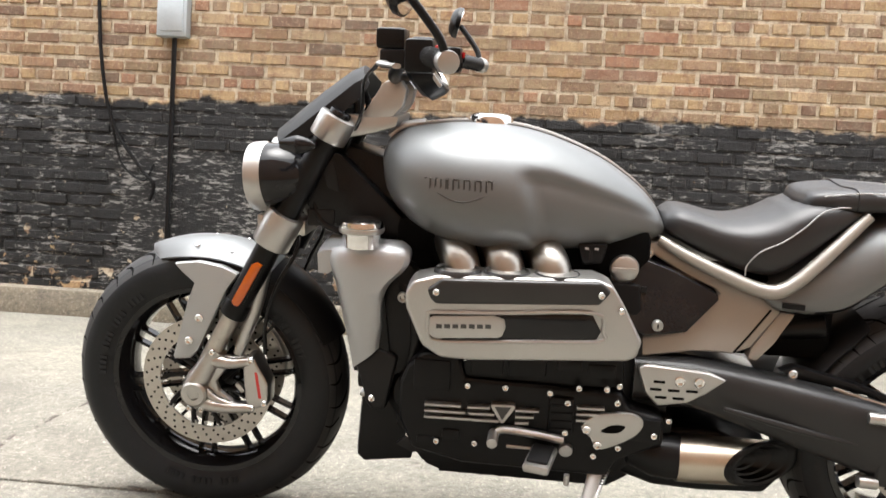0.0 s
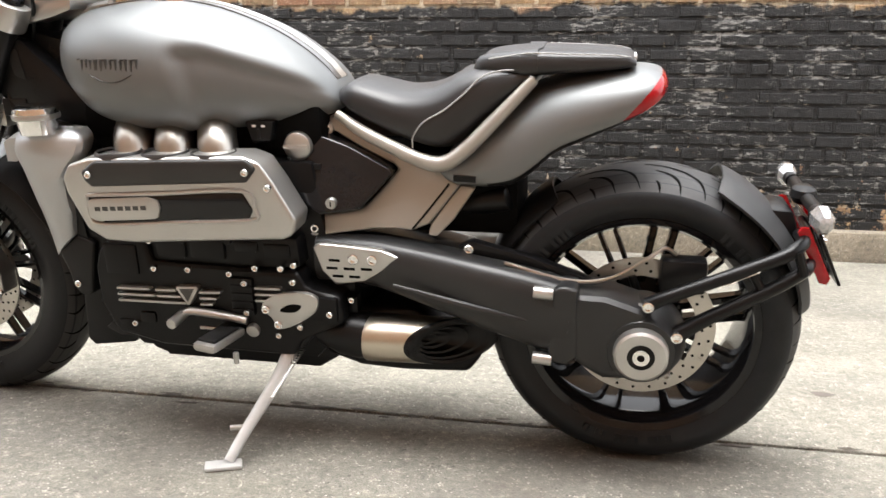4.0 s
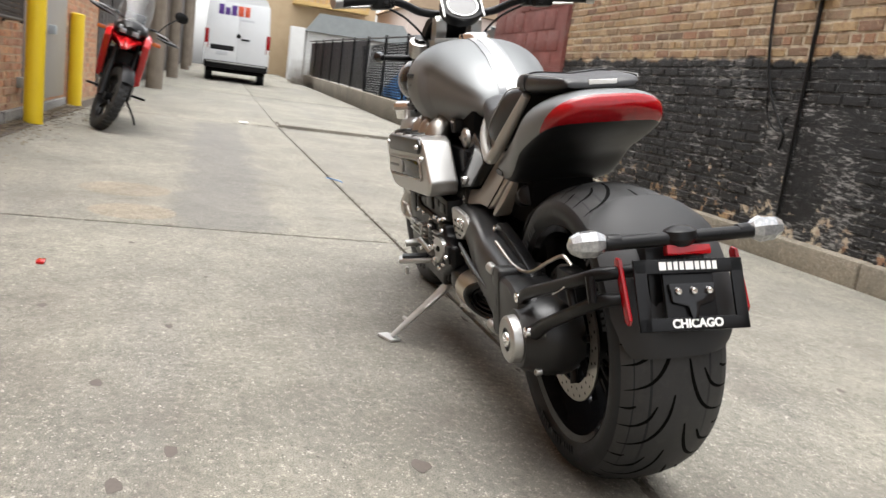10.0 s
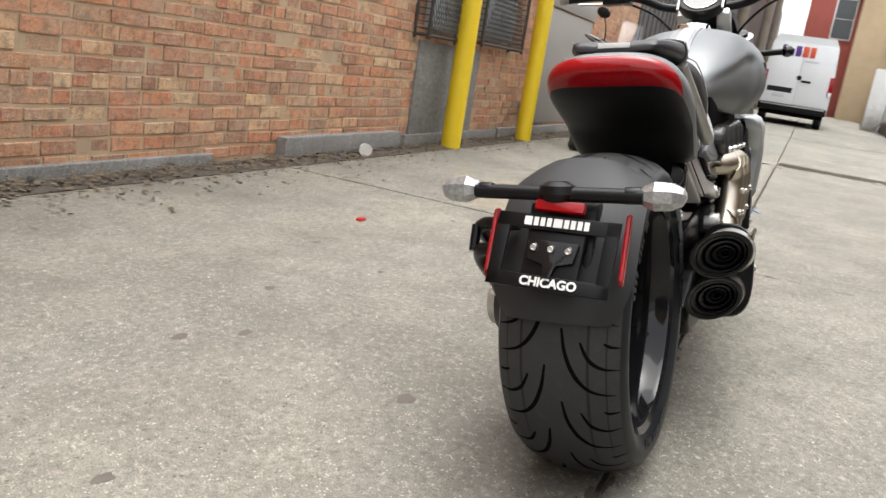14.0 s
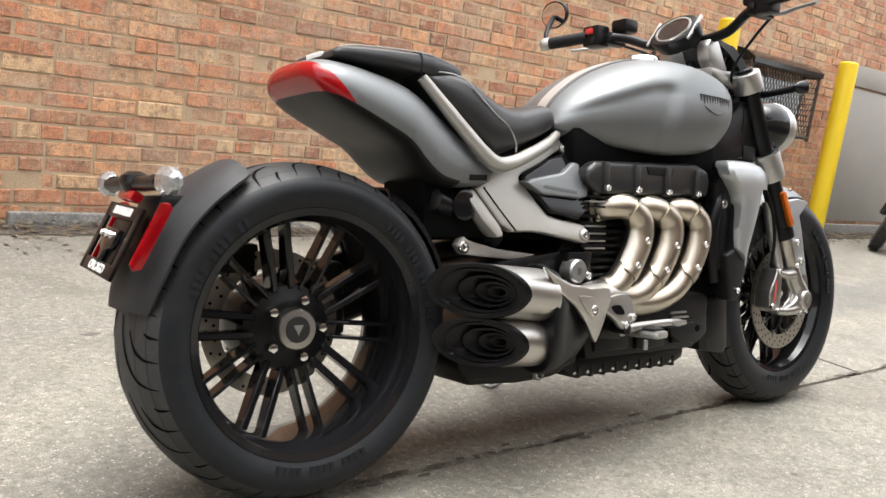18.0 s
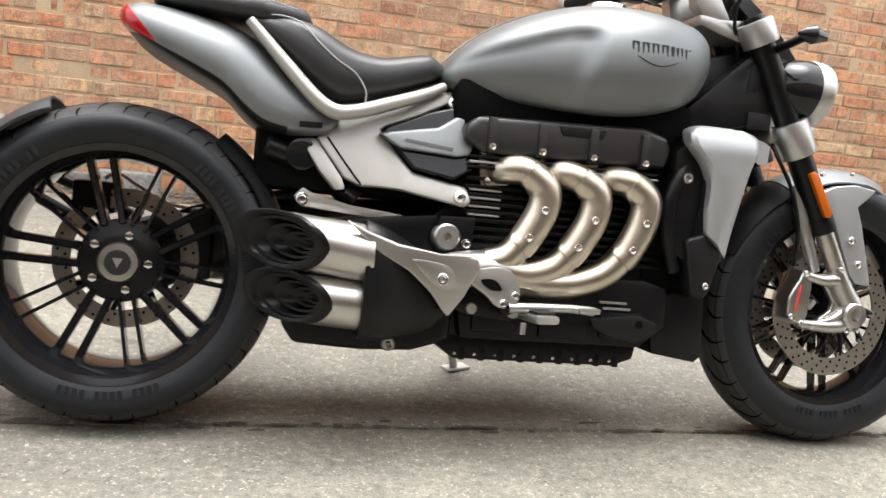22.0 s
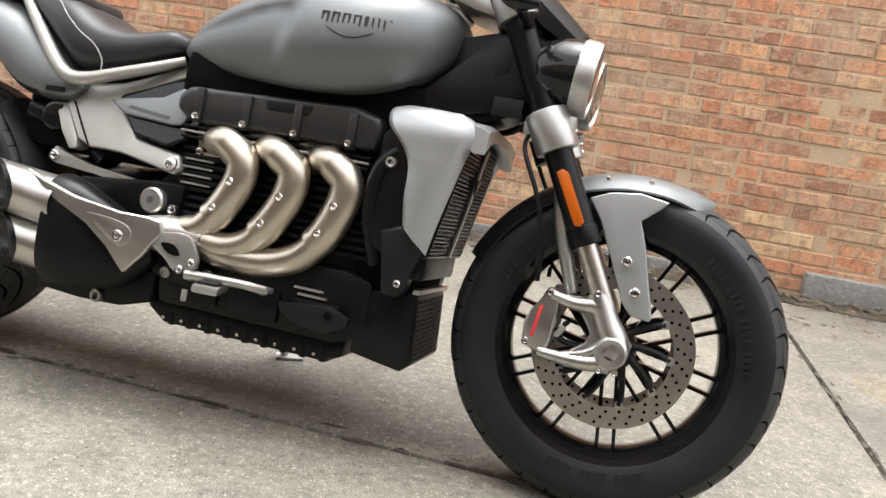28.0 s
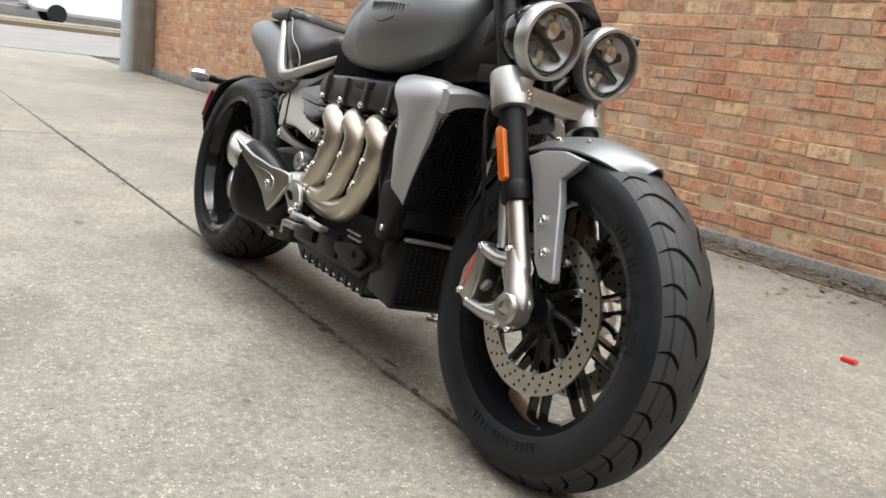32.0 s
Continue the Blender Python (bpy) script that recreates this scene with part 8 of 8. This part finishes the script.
# ---- things on the north wall ----
wood_black = surf("black_painted_boards", (0.014, 0.013, 0.013), (0.05, 0.045, 0.04), 0.5, 0.08, 0, 4, 1.0, 0.5, 0.003, stretch=(3, 3, 60))
niche = part("niche_back", prism([(ARCH[0], ARCH[2]), (ARCH[1], ARCH[2]), (ARCH[1], 0.98), (-0.86, 1.07), (-1.14, 1.105), (-1.42, 1.07), (ARCH[0], 0.98)], YA + 0.045, YA + 0.10, 0.0), wood_black)
tagged(niche, "boarded black window niche with an arched head in the wall", "niche", kind="structure")
for k in range(11):
    part("board", box(ARCH[0] + 0.01, ARCH[1] - 0.01, YA + 0.036, YA + 0.046, 0.15 + k * 0.078, 0.15 + k * 0.078 + 0.074, 0.003), wood_black, niche)
cb = part("wall_box", box(-1.36, -1.18, YA - 0.075, YA, 1.66, 1.92, 0.012), far_mats["galv"])
tagged(cb, "grey metal junction box on the wall with hanging cable", "junction box")
part("box_cover", box(-1.34, -1.20, YA - 0.083, YA - 0.073, 1.69, 1.89, 0.006), far_mats["galv"], cb)
part("conduit", rod((-1.27, YA - 0.02, 0.16), (-1.27, YA - 0.02, 1.67), 0.014, 10), black, cb)
wc = part("hanging_cable", tube([(-1.74, YA - 0.02, 1.95), (-1.70, YA - 0.03, 1.50), (-1.62, YA - 0.03, 1.15), (-1.45, YA - 0.03, 0.90), (-1.36, YA - 0.03, 0.80), (-1.38, YA - 0.03, 0.70)], 0.011, 8, 8), black)
tagged(wc, "thick black cable hanging down the wall", "cable")
wc2 = part("hanging_cable", tube([(-1.64, YA - 0.025, 1.20), (-1.56, YA - 0.03, 0.92), (-1.42, YA - 0.03, 0.82), (-1.36, YA - 0.03, 0.92)], 0.007, 8, 8), black)
tagged(wc2, "thin black cable looped on the wall", "cable")
rg = random.Random(21)
# chips and dirt along the slab joints
verts, faces = [], []
for k in range(620):
    if rg.random() < 0.62:
        x, y = rg.uniform(-8.2, 5.5), 0.03 + rg.gauss(0, 0.012)
        sx, sy = rg.uniform(0.006, 0.045), rg.uniform(0.003, 0.010)
    else:
        x, y = rg.choice((-0.72, -0.72, 4.72, -8.35)) + rg.gauss(0, 0.010), rg.uniform(-2.4, 2.55)
        sx, sy = rg.uniform(0.003, 0.009), rg.uniform(0.006, 0.04)
    b0, n = len(verts), 7
    for q in range(n):
        a = 2 * math.pi * q / n
        f = rg.uniform(0.6, 1.2)
        verts.append((x + sx * f * math.cos(a), y + sy * f * math.sin(a), 0.0012 + rise(x) + 0.0004 * (k % 3)))
    faces.append(tuple(range(b0, b0 + n)))
me = bpy.data.meshes.new("joint_chips")
me.from_pydata(verts, [], faces)
me.materials.append(joint_dirt)
tagged(new("joint_chips", me), "dirt and chipped edges along the slab joints", "dirt", kind="stuff")

# ---- bricked-up arch in the south wall ----
arch = thing("blind_arch", "segmental brick arch over a bricked-up opening in the wall", "arch", Matrix.Translation((1.2, YB, 0)), kind="structure")
vouss = []
for k in range(3):
    bm = bmesh.new()
    bmesh.ops.create_cube(bm, size=1.0)
    for v in bm.verts:
        v.co = Vector((v.co.x * 0.100, v.co.y * 0.030, v.co.z * (0.060 + 0.004 * k) * (1.04 if v.co.x > 0 else 0.96)))
    bevel(bm, 0.004, 1)
    bmesh.ops.recalc_face_normals(bm, faces=bm.faces)
    me = bpy.data.meshes.new("arch_brick")
    bm.to_mesh(me)
    bm.free()
    me.materials.append(brick_b_one)
    vouss.append(me)
half, sag = 0.86, 0.20
rad = (half * half + sag * sag) / (2 * sag)
zc = 1.50 - rad
for ring_no in range(2):
    rr = rad + 0.055 + 0.110 * ring_no
    a0 = math.asin(half / rad)
    nb = int(2 * a0 * rr / 0.074)
    for k in range(nb + 1):
        a = -a0 + 2 * a0 * k / nb
        ob = new("arch_brick", rg.choice(vouss))
        ob.parent = arch
        ob.matrix_local = Matrix.Translation((rr * math.sin(a), -0.0065 + rg.uniform(-0.003, 0.003), zc + rr * math.cos(a))) @ Matrix.Rotation(a - math.pi / 2, 4, "Y")

# ---- red motorcycle by the south wall ----
def red_motorcycle():
    at = Matrix.Translation((-5.30, -1.93, 0)) @ Matrix.Rotation(radians(2.6), 4, "Z") @ Matrix.Rotation(radians(-13), 4, "X")
    mc = thing("adventure_motorcycle", "red adventure motorcycle leaning on its side stand by the wall", "motorcycle", at)
    red = far_mats["red"]
    S = Matrix.Translation((-0.30, 0, 0.95)) @ Matrix.Rotation(radians(-24), 4, "Y") @ Matrix.Rotation(radians(20), 4, "Z") @ Matrix.Rotation(radians(24), 4, "Y") @ Matrix.Translation((0.30, 0, -0.95))
    one = Matrix.Identity(4)

    def wheel(cx, R, hw, m, n, name):
        c = (cx, 0, R)
        w = part(name, lathe([(R - 0.10, -hw * 0.8), (R - 0.05, -hw), (R - 0.015, -hw * 0.75), (R, 0.0), (R - 0.015, hw * 0.75), (R - 0.05, hw), (R - 0.10, hw * 0.8)], c, 44, m=m), rubber_tread, mc, "black tyre on a dark rim")
        part("rim", lathe([(R - 0.085, -hw * 0.7), (R - 0.105, -hw * 0.7), (R - 0.12, 0), (R - 0.105, hw * 0.7), (R - 0.085, hw * 0.7)], c, 40, m=m), black, w)
        part("hub", rod((cx, -0.06, R), (cx, 0.06, R), 0.04, 20, m=m), black, w)
        for k in range(n):
            a = 2 * math.pi * k / n
            part("spoke", rod((cx + 0.03 * math.cos(a), 0.012 * (-1) ** k, R + 0.03 * math.sin(a)), (cx + (R - 0.105) * math.cos(a), 0, R + (R - 0.105) * math.sin(a)), 0.011, 8, m=m), black, w)
        part("brake_disc", lathe([(0.09, 0.058), (0.145, 0.058), (0.145, 0.063), (0.09, 0.063)], c, 36, m=m, closed=True), disc_steel, w)
        for k in range(36):
            a = 2 * math.pi * k / 36
            for s in (-1, 1):
                mm = m @ Matrix.Translation((cx + (R - 0.006) * math.cos(a), s * hw * 0.42, R + (R - 0.006) * math.sin(a))) @ Matrix.Rotation(-a, 4, "Y") @ Matrix.Rotation(radians(25 * s), 4, "X")
                part("tread_block", box(-0.004, 0.008, -hw * 0.33, hw * 0.33, -0.015, 0.015, 0.003, m=mm), rubber_tread, w)
        return w

    wheel(0.0, 0.325, 0.056, S, 10, "front_wheel")
    wheel(-1.50, 0.325, 0.075, one, 10, "rear_wheel")
    for s in (-1, 1):
        leg = part("fork_leg", rod((0.02, s * 0.10, 0.32), (-0.12, s * 0.10, 0.66), 0.030, 18, m=S), grey_plastic, mc, "grey fork lower")
        part("fork_tube", rod((-0.10, s * 0.10, 0.62), (-0.27, s * 0.10, 1.03), 0.023, 18, m=S), black, leg)
        part("brake_caliper", box(-0.14, -0.06, s * 0.055 if s > 0 else -0.10, s * 0.10 if s > 0 else -0.055, 0.38, 0.47, 0.012, m=S), black, leg)
        side = part("side_fairing", prism([(-0.10, 0.98), (-0.02, 0.90), (-0.12, 0.78), (-0.22, 0.60), (-0.36, 0.46), (-0.44, 0.50), (-0.40, 0.66), (-0.55, 0.82), (-0.48, 0.98), (-0.28, 1.03)], s * 0.15, s * 0.215, 0.02, inset=0.12, seg=3), red, mc, "gloss red side fairing")
        part("fairing_vent", prism([(-0.18, 0.88), (-0.14, 0.82), (-0.26, 0.66), (-0.33, 0.62), (-0.33, 0.72)], s * 0.205, s * 0.219, 0.006), black, side)
        part("radiator_guard", prism([(-0.30, 0.50), (-0.38, 0.46), (-0.60, 0.52), (-0.62, 0.72), (-0.50, 0.80), (-0.38, 0.66)], s * 0.10, s * 0.17, 0.015), black, mc)
        guard = part("handguard", tube([(-0.42, s * 0.43, 1.08), (-0.28, s * 0.42, 1.07), (-0.25, s * 0.34, 1.06), (-0.27, s * 0.22, 1.06)], [0.014, 0.050, 0.055, 0.02], 12, 5, flat=0.3, up=(0, 0, 1), m=S), black, mc, "black plastic handguard")
        part("grip", rod((-0.40, s * 0.27, 1.10), (-0.45, s * 0.41, 1.08), 0.018, 14, m=S), rubber, mc)
        part("lever", tube([(-0.34, s * 0.22, 1.10), (-0.33, s * 0.32, 1.10), (-0.37, s * 0.42, 1.09)], 0.007, 8, 4, m=S), alu, mc, "silver control lever")
        mir = part("mirror", lathe([(0, 0.012), (0.045, 0.010), (0.060, 0.0), (0.045, -0.018), (0, -0.028)], (0, 0, 0), 26, axis="x", m=S @ Matrix.Translation((-0.38, s * 0.40, 1.36)) @ Matrix.Diagonal((1, 1.25, 0.9, 1))), black, mc, "round black mirror")
        part("mirror_stalk", tube([(-0.36, s * 0.24, 1.10), (-0.36, s * 0.29, 1.22), (-0.375, s * 0.37, 1.33)], 0.007, 8, 4, m=S), black, mir)
        part("indicator", box(-0.20, -0.12, s * 0.22 if s > 0 else -0.30, s * 0.30 if s > 0 else -0.22, 0.93, 0.97, 0.012), amber_lens, mc)
        lamp = part("headlight", prism([(0.0, 0.99), (-0.03, 1.03), (-0.10, 1.02), (-0.08, 0.95), (-0.02, 0.94)], s * 0.015, s * 0.105, 0.012), black_gloss, mc, "dark twin headlight")
        part("lens", box(-0.006, 0.004, s * 0.025 if s > 0 else -0.09, s * 0.09 if s > 0 else -0.025, 0.955, 1.000, 0.008), glass_dark2, lamp)
        part("rear_indicator", box(-1.86, -1.82, s * 0.12 if s > 0 else -0.19, s * 0.19 if s > 0 else -0.12, 0.80, 0.83, 0.01), amber_lens, mc)
        part("pannier_rail", tube([(-1.20, s * 0.14, 0.86), (-1.50, s * 0.17, 0.88), (-1.75, s * 0.14, 0.90)], 0.010, 8, 4), black, mc)
        part("foot_peg", box(-0.86, -0.78, s * 0.16 if s > 0 else -0.30, s * 0.30 if s > 0 else -0.16, 0.35, 0.375, 0.006), black, mc)
    part("beak", loft([[(x, y * w, z + (0.02 if abs(y) < 0.5 else -0.01)) for y in (-1, -0.5, 0, 0.5, 1)] + [(x - 0.01, y * w * 0.95, z - 0.035) for y in (1, 0.5, 0, -0.5, -1)] for x, z, w in ((0.16, 0.845, 0.025), (0.10, 0.875, 0.055), (0.0, 0.915, 0.095), (-0.12, 0.945, 0.15))]), red, mc, "pointed red beak")
    part("nose_cowl", loft([[(x, w * math.cos(a), z + h * math.sin(a)) for a in [2 * math.pi * q / 20 for q in range(20)]] for x, z, w, h in ((0.0, 0.99, 0.05, 0.04), (-0.06, 1.01, 0.12, 0.07), (-0.20, 1.01, 0.165, 0.10), (-0.34, 1.0, 0.15, 0.10))]), black, mc, "black headlight cowl")
    scr = part("windscreen", loft([[(x + 0.06 * (1 - abs(y) ** 2) * (1 - 0.3 * k), y * w, z) for y in (-1, -0.7, -0.35, 0, 0.35, 0.7, 1)] + [(x - 0.006 + 0.06 * (1 - abs(y) ** 2) * (1 - 0.3 * k), y * w * 0.98, z) for y in (1, 0.7, 0.35, 0, -0.35, -0.7, -1)] for k, (x, z, w) in enumerate(((-0.12, 1.06, 0.15), (-0.18, 1.18, 0.155), (-0.25, 1.32, 0.14), (-0.30, 1.42, 0.10)))]), clear_lens, mc, "clear plastic windscreen")
    scr.visible_shadow = False
    part("dash", box(-0.33, -0.29, -0.10, 0.10, 1.06, 1.18, 0.01), screen_glass, mc)
    part("front_mudguard", loft([[(0.0 + (0.365) * math.cos(radians(a)), 0.062 * u, 0.325 + (0.365 - 0.02 * u * u) * math.sin(radians(a))) for u in (-1, -0.5, 0, 0.5, 1)] + [(0.0 + (0.360) * math.cos(radians(a)), 0.060 * u, 0.325 + (0.360 - 0.02 * u * u) * math.sin(radians(a))) for u in (1, 0.5, 0, -0.5, -1)] for a in range(35, 156, 12)], m=S), black, mc, "black front mudguard")
    part("handlebar", tube([(-0.44, -0.40, 1.085), (-0.36, -0.20, 1.11), (-0.32, 0, 1.05), (-0.36, 0.20, 1.11), (-0.44, 0.40, 1.085)], 0.013, 12, 6, m=S), black, mc, "black handlebar")
    part("tank", loft([[(x, w * math.copysign(abs(math.cos(a)) ** 0.7, math.cos(a)), z + h * math.sin(a)) for a in [2 * math.pi * q / 24 for q in range(24)]] for x, z, w, h in ((-0.30, 0.93, 0.08, 0.06), (-0.38, 0.95, 0.17, 0.13), (-0.55, 0.94, 0.185, 0.15), (-0.72, 0.90, 0.14, 0.12), (-0.84, 0.86, 0.08, 0.07))]), red, mc, "gloss red fuel tank")
    part("rider_seat", loft([[(x, w * math.copysign(abs(math.cos(a)) ** 0.6, math.cos(a)), z + 0.05 * math.copysign(abs(math.sin(a)) ** 0.6, math.sin(a))) for a in [2 * math.pi * q / 20 for q in range(20)]] for x, z, w in ((-0.78, 0.84, 0.09), (-0.95, 0.82, 0.13), (-1.15, 0.85, 0.15), (-1.22, 0.91, 0.14), (-1.50, 0.93, 0.13), (-1.66, 0.94, 0.10))]), leather, mc, "black two-level seat")
    part("tail", prism([(-1.15, 0.80), (-1.30, 0.88), (-1.75, 0.91), (-1.82, 0.86), (-1.40, 0.76)], -0.11, 0.11, 0.015), red, mc, "red tail fairing")
    part("tail_rack", box(-1.88, -1.62, -0.09, 0.09, 0.945, 0.965, 0.006), black, mc)
    part("engine", box(-1.02, -0.50, -0.16, 0.16, 0.30, 0.60, 0.04, seg=3), black_cast, mc, "black engine block")
    part("cylinder_head", box(-0.80, -0.48, -0.14, 0.14, 0.56, 0.78, 0.03), black_cast, mc)
    part("radiator", box(-0.44, -0.38, -0.15, 0.15, 0.48, 0.80, 0.01), black, mc)
    part("skid_plate", prism([(-0.44, 0.46), (-0.40, 0.46), (-0.46, 0.26), (-0.90, 0.22), (-0.90, 0.25), (-0.50, 0.30)], -0.13, 0.13, 0.006), alu, mc, "silver skid plate")
    part("frame", tube([(-0.32, 0.0, 0.86), (-0.62, 0.12, 0.78), (-1.0, 0.13, 0.62), (-1.02, 0.12, 0.42)], 0.024, 12, 5), black, mc)
    part("swing_arm", prism([(-0.98, 0.46), (-0.96, 0.38), (-1.48, 0.29), (-1.54, 0.32), (-1.50, 0.36)], -0.13, -0.09, 0.008), black, mc)
    part("swing_arm", prism([(-0.98, 0.46), (-0.96, 0.38), (-1.48, 0.29), (-1.54, 0.32), (-1.50, 0.36)], 0.09, 0.13, 0.008), black, mc)
    part("exhaust", tube([(-0.80, -0.15, 0.34), (-1.10, -0.17, 0.40), (-1.30, -0.18, 0.50), (-1.62, -0.18, 0.62)], [0.03, 0.04, 0.058, 0.055], 20, 5), steel, mc, "steel exhaust silencer")
    part("side_stand", tube([(-0.90, 0.12, 0.30), (-0.88, 0.26, 0.10), (-0.86, 0.31, -0.06)], 0.012, 10, 4), black, mc, "black side stand")
    part("stand_foot", box(-0.90, -0.82, 0.28, 0.34, -0.075, -0.055, 0.005), black, mc)
    return mc


glass_dark2 = surf("dark_headlight_lens", (0.20, 0.20, 0.21), (0.30, 0.30, 0.31), 0.08, 0.02, 0.4, coat=0.6)
red_motorcycle()

# ---- brickwork ----
brick_wall("wall_north", -5.15, 9.0, YA, -1, 0.13, 2.5, (-1.2, 1.6, 1.28, 1.95), brick_a, brick_a_one, mortar_a,
           "old brick wall, tan above and worn black paint below", openings=(ARCH,), joint=0.021)
brick_wall("wall_south", -16.2, 12.4, YB, 1, 0.02, 4.2, (0.2, 2.2, 0.6, 1.35), brick_b, brick_b_one, mortar_b,
           "weathered orange and red brick wall with grey mortar", proud=0.0045, joint=0.013, ragged=0.3)
